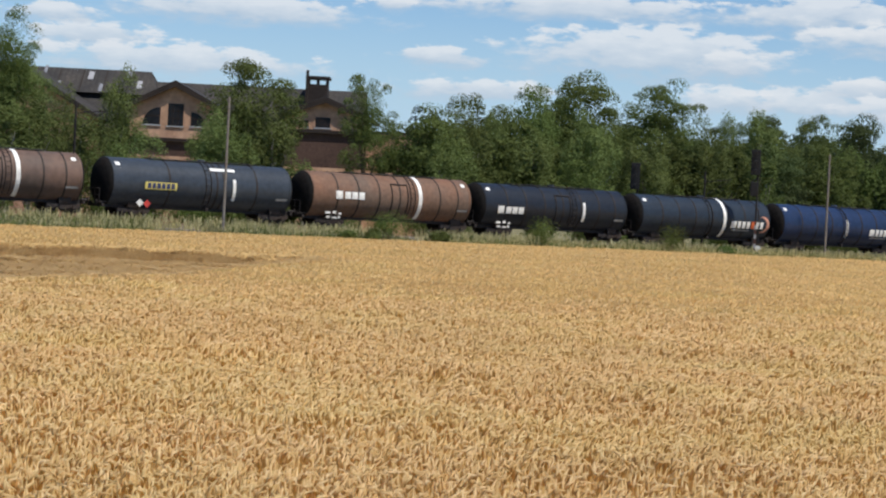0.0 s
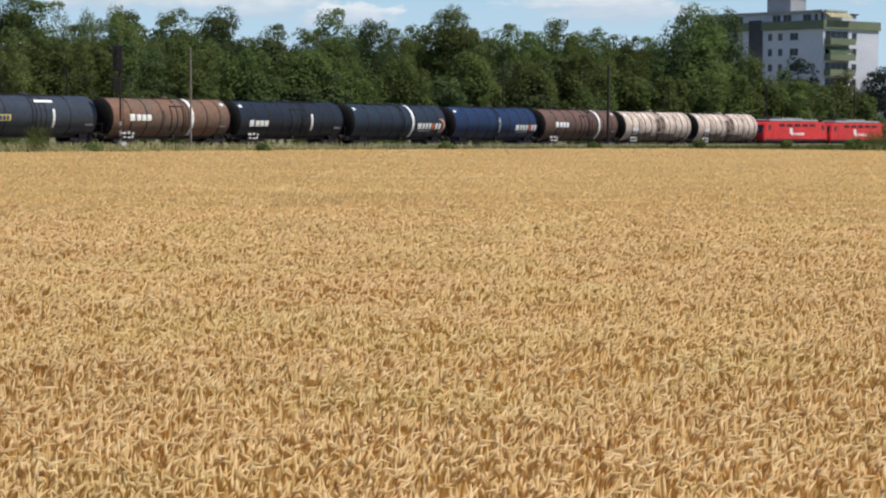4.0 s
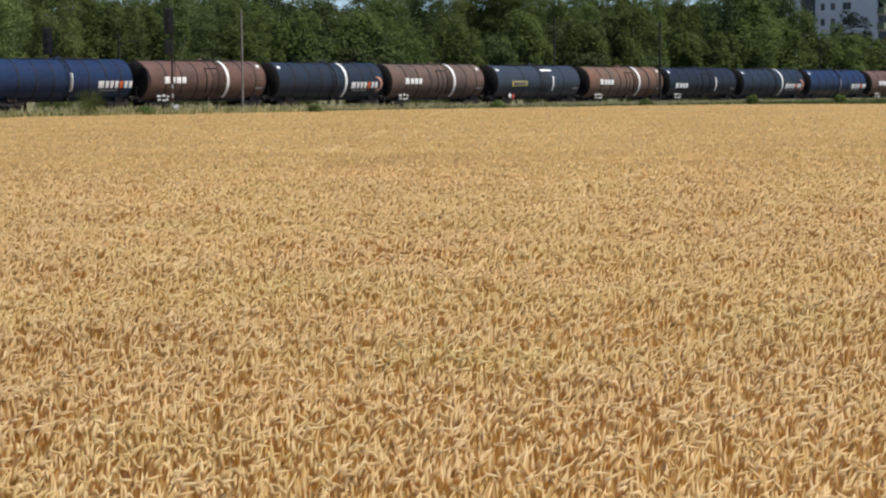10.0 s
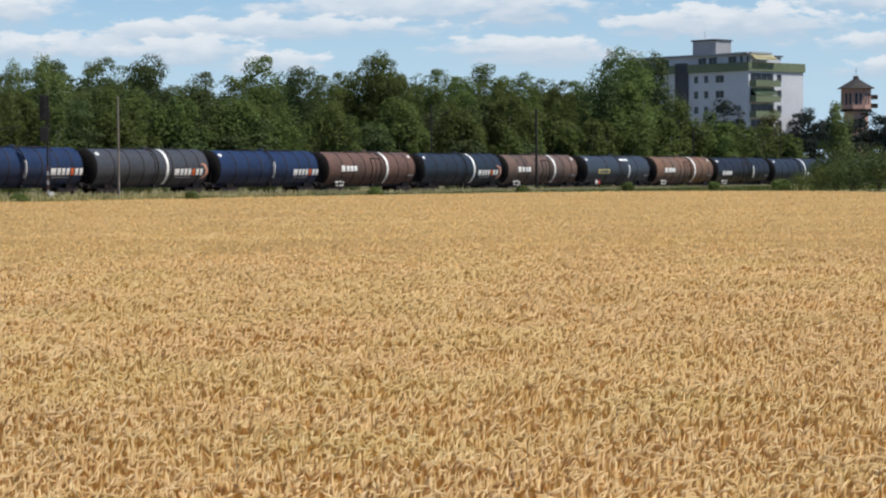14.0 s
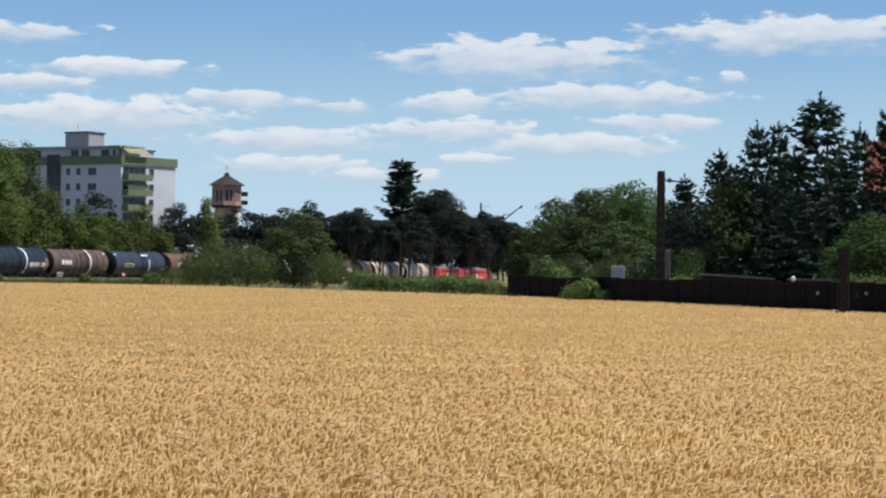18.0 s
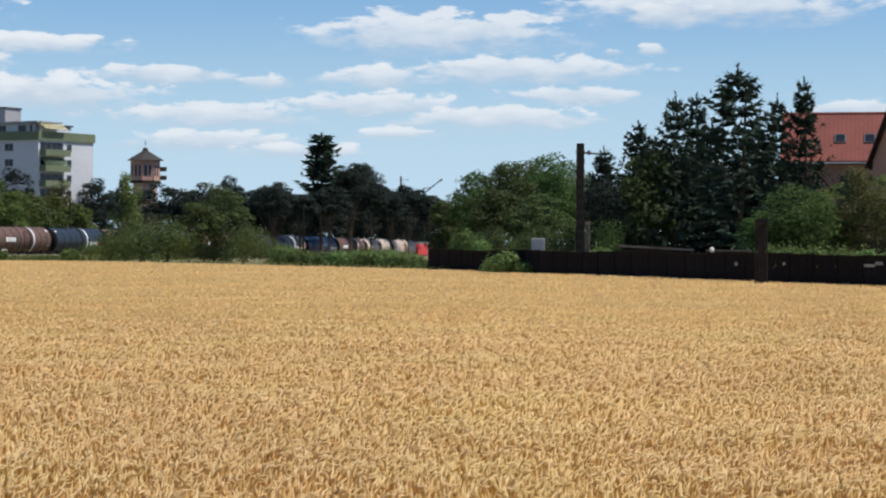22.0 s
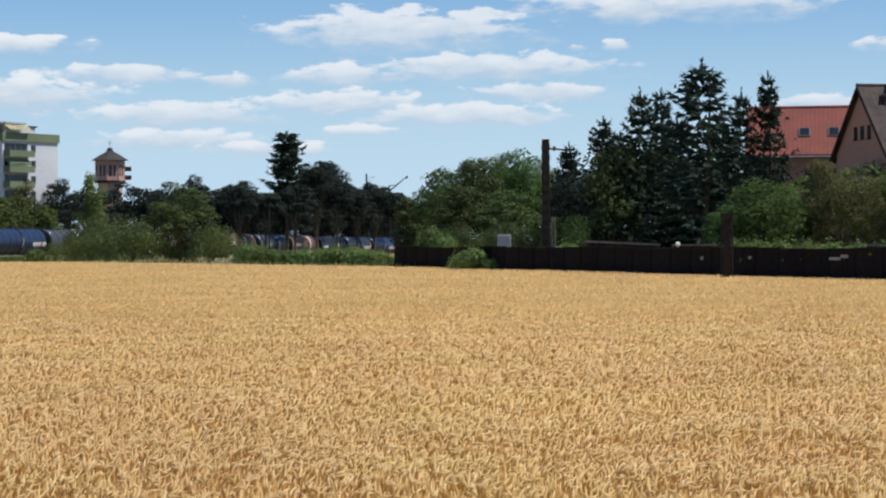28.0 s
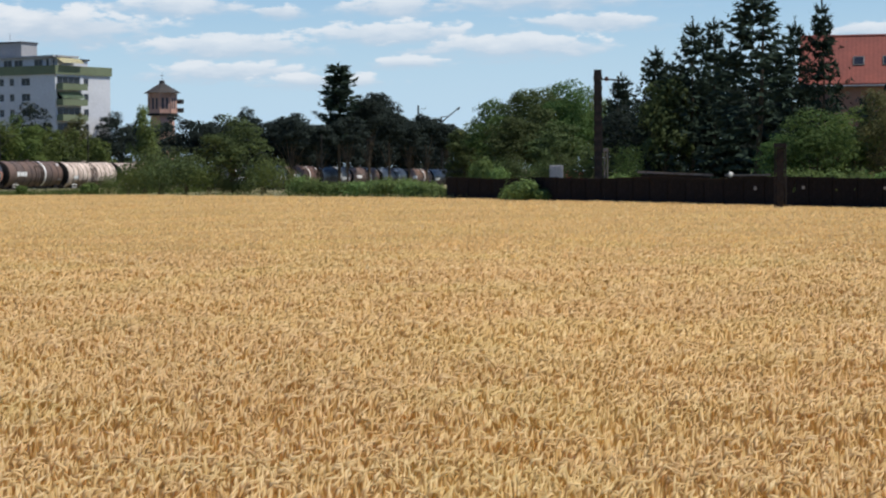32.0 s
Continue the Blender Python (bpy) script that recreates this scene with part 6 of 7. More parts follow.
    e = part("aerial", rod((16.5, 5, TOP + 6.2), (16.5, 5, TOP + 8.0), 0.04), M_metal, b)
    e.matrix_basis = A
    return tagged(b, "white apartment tower block with green balconies and awnings", "apartment building")


tower_block()


def water_tower():
    d = 450
    b = empty("water_tower", Matrix.Translation(polar(12.42, d)) @ Matrix.Rotation(radians(-12.42 + 12), 4, "Z"))
    M_pink = material("pink_brick", (0.53, 0.32, 0.245), 0.85, grain=2, patch=0.5, spread=0.12)
    z0, z1 = 15.4, 19.6

    def octo(r, za, zb, r2=None):
        bm = bmesh.new()
        bmesh.ops.create_cone(bm, cap_ends=True, segments=8, radius1=r, radius2=r if r2 is None else r2, depth=zb - za, matrix=Matrix.Translation((0, 0, (za + zb) / 2)) @ Matrix.Rotation(radians(22.5), 4, "Z"))
        return bm
    part("shaft", octo(2.6, 0, z0, 2.5), M_pink, b)
    part("ledge", octo(3.2, z0 - 0.5, z0), M_timber, b, "dark ledge")
    part("head", octo(2.95, z0, z1), M_pink, b)
    part("roof", octo(3.95, z1, z1 + 2.0, 0.6), M_slateroof, b, "dark pyramid roof")
    part("lantern", octo(0.65, z1 + 1.95, z1 + 2.6, 0.5), M_slateroof, b)
    part("finial", rod((0, 0, z1 + 2.5), (0, 0, z1 + 4.3), 0.05), M_metal, b)
    part("finial_vane", cube(-0.35, 0.35, -0.03, 0.03, z1 + 3.6, z1 + 3.7), M_metal, b)
    for k in range(8):
        a = radians(45 * k)
        m = Matrix.Rotation(a, 4, "Z")
        for dx in (-0.75, 0.15):
            o = part("window", cube(dx, dx + 0.5, -2.76, -2.68, z0 + 0.9, z0 + 3.2), M_darkcore, b)
            o.matrix_basis = m
        o = part("pilaster", cube(-1.2, -1.02, -2.85, -2.68, z0, z1), M_pink, b)
        o.matrix_basis = m
    for z in (z0 + 0.2, z0 + 2.0):
        o = part("side_balcony", cube(2.75, 4.3, -0.9, 0.9, z, z + 0.9), M_timber, b)
    return tagged(b, "old pink water tower with a dark pyramid roof", "water tower")


water_tower()


# the old works behind the trees
def old_works():
    d = 235.0
    b = empty("factory_building", Matrix.Translation(polar(-22.5, d)) @ Matrix.Rotation(radians(22.5 - 6), 4, "Z"))
    # long hall: ridge across the view
    ex0, ex1 = -31.5, 12.0
    part("hall_wall", cube(ex0, ex1, 0, 14, 0, 10.6), M_oldbrick, b)
    bm = prism([(-0.9, 10.1), (7.0, 15.75), (14.9, 10.1), (14.9, 10.45), (7.0, 16.15), (-0.9, 10.45)], ex0 - 0.6, ex1 + 0.6)
    part("hall_roof", bm, M_slateroof, b, "grey slate roof")
    part("hall_roof_infill", prism([(0.0, 10.6), (7.0, 15.6), (14.0, 10.6)], ex0 + 0.05, ex1 - 0.05), M_oldbrick, b)
    # raised ridge vent with a hipped end
    bm = prism([(3.4, 14.4), (7.0, 17.2), (10.6, 14.4)], ex0 + 0.2, -10.2)
    for v in bm.verts:
        if v.co.z > 17 and v.co.x > -11:
            v.co.x = -11.6
    part("ridge_vent", bm, M_slateroof, b, "raised vent along the ridge with broken panes")
    for k, (x, f, w) in enumerate(((-27.0, 0.5, 0.5), (-23.4, 0.12, 0.35), (-21.6, 0.75, 0.55), (-18.2, 0.3, 0.6), (-16.8, 0.8, 0.4), (-14.0, 0.15, 0.5), (-12.6, 0.6, 0.55), (-25.2, 0.8, 0.3))):
        pane = part("roof_light", cube(-w / 2, w / 2, -0.75, 0.75, 0, 0.05), M_metal if k % 3 else M_greyconc, b)
        pane.matrix_basis = Matrix.Translation((x, 3.4 + 3.6 * (1 - f), 14.4 + 2.8 * (1 - f) + 0.03)) @ Matrix.Rotation(math.atan2(2.8, 3.6), 4, "X")
    for k in range(7):                         # glazing ribs of the vent
        rb = part("vent_rib", cube(-0.05, 0.05, -2.25, 2.25, 0, 0.07), M_timber, b)
        rb.matrix_basis = Matrix.Translation((-29.5 + k * 2.6, 5.2, 15.82)) @ Matrix.Rotation(math.atan2(2.8, 3.6), 4, "X")

    def wing(cx, w, eave, apex, label, win, arches=(), porch=None):
        """A gabled wing that comes forward from the hall."""
        y0 = -7.0
        h = w / 2
        body = part("wing_wall", prism_y([(-h, 0), (h, 0), (h, eave), (0, apex), (-h, eave)], y0, 1.0), M_brickplaster, b, label)
        body.matrix_basis = Matrix.Translation((cx, 0, 0))
        sl = (apex - eave) / h
        lo = eave - sl * 0.9
        rf = part("wing_roof", prism_y([(-h - 0.9, lo), (0, apex + 0.05), (h + 0.9, lo), (h + 0.9, lo + 0.4), (0, apex + 0.5), (-h - 0.9, lo + 0.4)], y0 - 0.6, 7.0), M_slateroof, b)
        rf.matrix_basis = Matrix.Translation((cx, 0, 0))
        fa = part("barge_board", prism_y([(-h - 0.95, lo - 0.2), (0, apex - 0.2), (h + 0.95, lo - 0.2), (h + 0.95, lo + 0.35), (0, apex + 0.42), (-h - 0.95, lo + 0.35)], y0 - 0.74, y0 - 0.60), M_timber, b)
        fa.matrix_basis = Matrix.Translation((cx, 0, 0))
        for x, z, ww, hh in win:
            wn_ = part("window", cube(cx + x, cx + x + ww, y0 - 0.04, y0 + 0.1, z, z + hh), M_hollow, b)
            for k in range(2):
                part("glazing_bar", cube(cx + x + ww * (k + 1) / 3 - 0.04, cx + x + ww * (k + 1) / 3 + 0.04, y0 - 0.09, y0 - 0.045, z, z + hh), M_timber, wn_)
            for k in range(2):
                part("glazing_bar", cube(cx + x, cx + x + ww, y0 - 0.09, y0 - 0.045, z + hh * (k + 1) / 3 - 0.04, z + hh * (k + 1) / 3 + 0.04), M_timber, wn_)
            part("surround", cube(cx + x - 0.16, cx + x - 0.01, y0 - 0.07, y0 - 0.003, z - 0.1, z + hh + 0.15), M_brickplaster, wn_)
            part("surround", cube(cx + x + ww + 0.01, cx + x + ww + 0.16, y0 - 0.07, y0 - 0.003, z - 0.1, z + hh + 0.15), M_brickplaster, wn_)
            part("sill", cube(cx + x - 0.1, cx + x + ww + 0.1, y0 - 0.15, y0 - 0.045, z - 0.14, z), M_greyconc, wn_)
        for x, z, r, sg in arches:             # quarter-round windows either side
            pts = [(0, 0)] + [(sg * r * math.cos(radians(q)), r * math.sin(radians(q))) for q in range(0, 91, 15)]
            ar = part("arched_window", prism_y(pts, y0 - 0.04, y0 + 0.1), M_hollow, b)
            ar.matrix_basis = Matrix.Translation((cx + x, 0, z))
            part("glazing_bar", cube(min(0, sg * r * 0.8), max(0, sg * r * 0.8), y0 - 0.09, y0 - 0.045, r * 0.45, r * 0.53), M_timber, ar)
            part("sill", cube(min(0, sg * r) - 0.1, max(0, sg * r) + 0.1, y0 - 0.15, y0 - 0.045, -0.14, 0), M_greyconc, ar)
        if porch:
            z0, z1 = porch
            part("cornice", cube(cx - h - 0.1, cx + h + 0.1, y0 - 0.5, y0 - 0.01, z1 - 0.35, z1), M_timber, b, "dark weathered ledge")
            part("boarded_front", cube(cx - h + 0.1, cx + h - 0.1, y0 - 0.12, y0 - 0.01, z0, z1 - 0.35), M_oldbrick, b, "dark brick band")
            part("string_course", cube(cx - h, cx + h, y0 - 0.16, y0 - 0.01, z0 - 0.4, z0), M_brickplaster, b)
        return body

    wing(-6.9, 9.4, 12.75, 15.1, "ochre plastered gable", ((-0.7, 10.8, 1.65, 2.35),), ((-1.5, 10.86, 1.85, -1), (1.75, 10.86, 1.5, 1)), (7.6, 9.5))
    wing(9.0, 8.4, 12.6, 14.2, "ochre plastered gable", ((-1.0, 11.4, 1.6, 1.1), (-2.15, 11.4, 0.45, 0.7)), (), (7.2, 11.15))
    wing(-23.5, 15.0, 11.75, 16.1, "ochre plastered gable", ((1.6, 10.2, 1.6, 2.0), (-1.6, 10.2, 1.6, 2.0)), (), (6.0, 8.6))
    cup = part("roof_turret", cube(6.1, 8.4, 3.4, 6.0, 12.5, 16.55), M_timber, b, "dark louvred turret on the roof")
    part("turret_roof", cube(5.95, 8.6, 3.2, 6.2, 17.15, 17.45), M_timber, cup)
    for x in (6.12, 7.15, 8.2):
        for y in (3.45, 5.8):
            part("turret_post", cube(x, x + 0.17, y, y + 0.15, 16.55, 17.15), M_timber, cup)
    part("flue", cube(6.0, 6.3, 3.1, 3.38, 14, 18.05), M_timber, cup)
    # low pale annexe
    part("annexe", cube(12.7, 20.0, -2, 6, 0, 11.2), M_brickplaster, b, "pale annexe")
    part("annexe_roof", cube(12.65, 20.2, -2.2, 6.2, 11.2, 11.5), M_slateroof, b)
    return tagged(b, "derelict ochre factory with gables and dark slate roof", "factory")


def prism_y(pts, y0, y1):
    """A solid of the outline pts (x, z), drawn out from y0 to y1."""
    bm = prism([(p[0], p[1]) for p in pts], y0, y1)
    for v in bm.verts:
        v.co = Vector((v.co.y, v.co.x, v.co.z))
    bmesh.ops.recalc_face_normals(bm, faces=bm.faces)
    return bm


old_works()

# ---- the gardens' long dark wall, houses, masts ----
WALL_X = 58.0
M_wall = material("tarred_boards", (0.0115, 0.010, 0.0108), 0.95, grain=7, patch=0.8, spread=0.5, tint=(0.0145, 0.0125, 0.013), rnd=0.12, spec=0.1)
M_tag = material("faded_paint", (0.30, 0.30, 0.29), 0.9, grain=9, spread=0.4)
M_wallcap = material("wall_coping", (0.018, 0.013, 0.012), 0.85, grain=6, spread=0.3, spec=0.1)
garden_wall = tagged(empty("garden_wall"), "long black tarred board wall beside the field", "wall", kind="structure")
BAY = 2.5
panel = None
for k in range(52):
    y = 30 + k * BAY
    h = 2.28 + 0.03 * math.sin(k * 1.7)
    if panel is None:
        bm = bmesh.new()
        for j in range(8):                     # upright boards of uneven depth
            box(bm, -0.03 - 0.008 * (j * 7 % 3), 0.03, 0.06 + j * 0.30, 0.06 + j * 0.30 + 0.292, 0.02, 2.2)
        panel = part("panel", bm, M_wall, garden_wall)
        panel.matrix_basis = Matrix.Translation((WALL_X, y, 0))
        post = part("post", cube(-0.09, 0.07, -0.06, 0.06, 0, 2.3, bevel=0.01), M_wall, garden_wall)
        post.matrix_basis = Matrix.Translation((WALL_X, y, 0))
        cap = part("coping", cube(-0.10, 0.10, 0.0, BAY - 0.01, 2.2, 2.27), M_wallcap, garden_wall, "dull reddish coping")
        cap.matrix_basis = Matrix.Translation((WALL_X, y, 0))
    else:
        dz = 0.05 * math.sin(k * 0.9)
        for n, src in (("panel", panel), ("post", post), ("coping", cap)):
            share(n, src, garden_wall, Matrix.Translation((WALL_X, y, dz)))

for y, z, w, h in ((78.2, 1.44, 0.16, 0.16), (108.5, 1.66, 0.14, 0.2), (103.0, 1.72, 0.14, 0.16), (94.3, 1.72, 0.5, 0.14), (93.4, 1.84, 0.35, 0.16)):
    part("tag_plate", cube(WALL_X - 0.10, WALL_X - 0.065, y - w, y + w, z - h / 2, z + h / 2), M_tag, garden_wall, "small faded pale mark")


def gabled_house(name, at, turn, length, half, eave, ridge, wall, roof, label, near_wall=None):
    """Ridge along local x from the gable at x = 0; the near slope faces local -y."""
    b = empty(name, Matrix.Translation(at) @ Matrix.Rotation(radians(turn), 4, "Z"))
    t = 0.3
    gab = [(-half, 0), (half, 0), (half, eave), (0, ridge - 0.1), (-half, eave)]
    part("gable_wall", prism(gab, 0, t), wall, b)
    part("gable_wall", prism(gab, length - t, length), wall, b)
    part("near_wall", cube(t, length - t, -half, -half + t, 0, eave), near_wall or wall, b)
    part("far_wall", cube(t, length - t, half - t, half, 0, eave), wall, b)
    sl = (ridge - eave) / half
    o = 0.55
    for sgn, nm in ((-1, "roof_slope"), (1, "roof_slope")):
        pts = [(0, ridge), (sgn * (half + o), eave - sl * o), (sgn * (half + o), eave - sl * o + 0.22), (0, ridge + 0.22)]
        r = part(nm, prism(pts, -0.35, length + 0.35), roof, b)
    part("ridge_tiles", rod((-0.37, 0, ridge + 0.2), (length + 0.37, 0, ridge + 0.2), 0.13, seg=8), roof, b)
    for x in (-0.38, length + 0.31):
        part("verge_board", prism([(0, ridge - 0.12), (-(half + o), eave - sl * o - 0.12), (-(half + o), eave - sl * o + 0.1), (0, ridge + 0.1)], x, x + 0.06), M_timber, b)
        part("verge_board", prism([(0, ridge - 0.12), (half + o, eave - sl * o - 0.12), (half + o, eave - sl * o + 0.1), (0, ridge + 0.1)], x, x + 0.06), M_timber, b)
    part("gutter", rod((-0.3, -(half + o + 0.06), eave - sl * o + 0.02), (length + 0.3, -(half + o + 0.06), eave - sl * o + 0.02), 0.08, seg=6), M_metal, b)
    return tagged(b, label, "house")


def on_slope(b, name, mat, x, f, w, l, thick, half, eave, ridge):
    """A piece lying on the near slope: x along the ridge, f from ridge (0) to eave (1)."""
    ang = math.atan2(ridge - eave, half)
    o = part(name, cube(-w / 2, w / 2, -l / 2, l / 2, 0, thick, bevel=0.01), mat, b)
    o.matrix_basis = Matrix.Translation((x, -half * f, ridge - (ridge - eave) * f + 0.22)) @ Matrix.Rotation(ang, 4, "X")
    return o


M_skyframe = material("skylight_frame", (0.12, 0.115, 0.11), 0.6, grain=4, spread=0.2)


def skylight(b, x, f, half, eave, ridge, w=0.9, l=1.2):
    o = on_slope(b, "skylight", M_skyframe, x, f, w, l, 0.1, half, eave, ridge)
    part("pane", cube(-w / 2 + 0.09, w / 2 - 0.09, -l / 2 + 0.09, l / 2 - 0.09, 0.10, 0.115), M_glasswin, o)
    return o


def chimney(b, x, y, z0, z1, w, d, pots=1):
    c = part("chimney", cube(x - w / 2, x + w / 2, y - d / 2, y + d / 2, z0, z1 - 0.15), M_chimney, b)
    part("chimney_cap", cube(x - w / 2 - 0.07, x + w / 2 + 0.07, y - d / 2 - 0.07, y + d / 2 + 0.07, z1 - 0.15, z1), M_darkcore, c)
    for k in range(pots):
        px = x + (k - (pots - 1) / 2) * 0.35
        part("flue_pot", rod((px, y, z1), (px, y, z1 + 0.3), 0.10, 0.08), M_darkcore, c)


# long brown-roofed house with the grey-blue gable
M_darkpanel = material("balcony_dark", (0.02, 0.024, 0.036), 0.8, grain=5, spread=0.2)
G = polar(35.32, 125)
h2 = gabled_house("house", (G.x, G.y, 0), -35.32 + 30, 24, 3.6, 9.15, 12.75, M_wall_grey, M_tiles_b, "long house with brown tiled roof and grey gable", near_wall=M_wall_dimmed)
E2 = (3.6, 9.15, 12.75)
for x, y, z1, w in ((3.6, 0.2, 13.5, 0.55), (4.9, -0.5, 13.5, 1.0), (8.6, 0.3, 13.45, 0.7), (9.3, 0.3, 13.2, 0.3), (10.6, -0.8, 13.2, 1.1), (18.4, -0.5, 13.4, 2.2), (18.0, -1.6, 12.5, 1.2), (20.5, 0, 13.4, 0.9)):
    chimney(h2, x, y, 10.6, z1, w, 0.7, 2 if w > 0.9 else 1)
for x, f in ((8.2, 0.50), (12.2, 0.48), (15.0, 0.5), (18.2, 0.66), (18.8, 0.85), (20.8, 0.6)):
    skylight(h2, x, f, *E2)
on_slope(h2, "vent_cowl", M_metal, 5.6, 0.25, 0.35, 0.35, 0.35, *E2)
on_slope(h2, "vent_cowl", M_metal, 8.8, 0.3, 0.35, 0.35, 0.35, *E2)
o = framed_window(h2, 0, 0, 0, 0.8, 1.3)
o.matrix_basis = Matrix.Translation((-0.02, 1.2, 8.9)) @ Matrix.Rotation(radians(-90), 4, "Z")
o = framed_window(h2, 0, 0, 0, 1.0, 1.4)
o.matrix_basis = Matrix.Translation((-0.02, -1.2, 5.6)) @ Matrix.Rotation(radians(-90), 4, "Z")
for x, z, w, h in ((11.1, 7.15, 1.45, 1.05), (11.1, 5.75, 1.45, 1.05), (11.1, 3.6, 1.45, 1.4), (13.7, 1.4, 1.6, 1.8), (18.6, 5.95, 1.6, 2.0), (20.8, 5.95, 1.4, 2.0), (8.4, 6.4, 1.2, 1.5), (5.4, 6.4, 1.2, 1.5)):
    framed_window(h2, x, -3.66, z, w, h)
bal = part("balcony", cube(12.8, 21.5, -5.2, -3.6, 4.6, 4.75), M_greyconc, h2)
part("balcony_rail", cube(12.8, 21.5, -5.2, -5.15, 5.65, 5.72), M_dark, bal)
for k in range(30):
    part("baluster", rod((12.85 + k * 0.295, -5.17, 4.75), (12.85 + k * 0.295, -5.17, 5.65), 0.03, seg=4), M_dark, bal)

# dark panel put in for the dark rectangle above the balcony, white box on top
part("balcony_panel", cube(13.75, 17.4, -5.12, -5.06, 5.75, 7.75, bevel=0.01), M_darkpanel, h2, "plain dark blue panel over the balcony")
part("panel_box", cube(13.6, 17.55, -5.2, -3.62, 7.75, 7.95, bevel=0.02), M_white, h2)

# salmon house behind it
G = polar(32.26, 150)
h1 = gabled_house("house", (G.x, G.y, 0), -32.26 + 23, 15, 4.4, 8.6, 13.0, M_wall_pink, M_tiles_b, "salmon house with a steep brown tiled roof")
E1 = (4.4, 8.6, 13.0)
for x, y, z1, w in ((2.4, -0.6, 13.9, 0.6), (1.5, -1.2, 12.5, 0.9), (6.6, 0.0, 13.8, 0.9)):
    chimney(h1, x, y, 10.5, z1, w, 0.6)
for k in range(3):
    o = framed_window(h1, 0, 0, 0, 0.5, 0.9, frame=M_timber)
    o.matrix_basis = Matrix.Translation((-0.02, 1.2 - k * 1.15, 9.5)) @ Matrix.Rotation(radians(-90), 4, "Z")
on_slope(h1, "vent_cowl", M_metal, 7.4, 0.3, 0.3, 0.3, 0.3, *E1)

# red roof farther back
G = polar(29.4, 176)
h0 = gabled_house("house", (G.x, G.y, 0), -29.4 - 2, 11.5, 4.0, 9.6, 13.1, M_wall_pink, M_tiles_r, "house with a bright red tiled roof and skylights")
for x in (4.3, 6.6):
    skylight(h0, x, 0.62, 4.0, 9.6, 13.1, 0.9, 1.1)

# masts of the electric line, in front of the wall
M_mast = material("mast_green_grey", (0.045, 0.055, 0.046), 0.7, grain=5, spread=0.25)
M_mastdark = material("mast_dark", (0.022, 0.019, 0.018), 0.8, grain=5, spread=0.3)
M_pole_grey = material("pale_weathered_steel", (0.16, 0.15, 0.15), 0.8, grain=6, spread=0.3)
M_mastrust = material("mast_rust", (0.034, 0.027, 0.024), 0.85, grain=6, spread=0.4)
M_bright = material("galvanised_tube", (0.62, 0.62, 0.62), 0.4, metal=0.3, grain=4, spread=0.1)


def lattice_mast(at, height, w0, w1, mat, turn=0.0, label="", bays=10, arms=0):
    m = empty("catenary_mast", Matrix.Translation(at) @ Matrix.Rotation(radians(turn), 4, "Z"))
    for sx in (-1, 1):
        for sy in (-1, 1):
            part("leg", rod((sx * w0 / 2, sy * w0 / 3, -0.1), (sx * w1 / 2, sy * w1 / 3, height), 0.04, seg=4), mat, m)
    for k in range(bays):
        f0, f1 = k / bays, (k + 1) / bays
        a, b = w0 + (w1 - w0) * f0, w0 + (w1 - w0) * f1
        bm = bmesh.new()
        for sy in (-1, 1):
            tube(bm, (-a / 2, sy * a / 3, height * f0), (b / 2, sy * b / 3, height * f1), 0.022, seg=4)
            tube(bm, (-b / 2, sy * b / 3, height * f1), (b / 2, sy * b / 3, height * f1), 0.022, seg=4)
        part("bracing", bm, mat, m)
    part("mast_head", cube(-w1 / 2 - 0.06, w1 / 2 + 0.06, -w1 / 2, w1 / 2, height - 0.02, height + 0.22), mat, m)
    return tagged(m, label, "catenary mast", "masts of the electric line")


cm = lattice_mast(polar(40.42, 80), 8.95, 0.34, 0.22, M_mast, -40, "green-grey lattice catenary mast with a bracket arm", 14)
bm = bmesh.new()
tube(bm, (0.1, 0, 8.7), (2.6, -0.2, 8.72), 0.045, seg=6)
part("top_tube", bm, M_bright, cm)
part("stay_tube", rod((0.25, 0, 6.4), (2.9, -0.2, 8.6), 0.045, seg=6), M_bright, cm)
part("stay_tube", rod((1.0, 0, 6.3), (3.0, -0.2, 7.6), 0.04, seg=6), M_bright, cm)
part("bracket", rod((0.1, 0, 6.35), (1.2, 0, 6.4), 0.05, seg=6), M_mastdark, cm)
for x, z in ((0.35, 8.7), (1.1, 8.7), (0.5, 6.5)):
    part("insulator", rod((x, -0.05, z), (x + 0.35, -0.07, z), 0.09, seg=8), M_chimney, cm)
lattice_mast(polar(41.5, 80), 4.9, 0.32, 0.30, M_mast, -40, "short green-grey lattice post by the wall", 9)
sp = lattice_mast(polar(28.75, 116), 3.9, 0.62, 0.55, M_mastdark, -30, "short dark steel post in front of the wall", 6)
part("web_plate", cube(-0.2, 0.2, -0.03, 0.03, 0, 3.85), M_mastrust, sp)
lattice_mast(polar(24.17, 142), 4.0, 0.24, 0.2, M_pole_grey, -24, "slim grey post in front of the wall", 5)
dm = empty("line_mast", Matrix.Translation(polar(23.97, 150)) @ Matrix.Rotation(radians(-24), 4, "Z"))
part("post", cube(-0.27, 0.27, -0.2, 0.2, 0, 9.75, bevel=0.03), M_mastdark, dm)
for k in range(13):                            # lacing plates with open slots between
    part("batten", cube(-0.30, 0.30, -0.225, -0.2, 0.6 + k * 0.7, 0.95 + k * 0.7), M_mastrust, dm)
part("cross_arm", rod((0.25, 0, 9.1), (1.5, 0, 9.0), 0.06, seg=6), M_mastdark, dm)
part("insulator", rod((0.6, 0, 8.95), (0.6, 0, 9.25), 0.11, seg=8), M_chimney, dm)
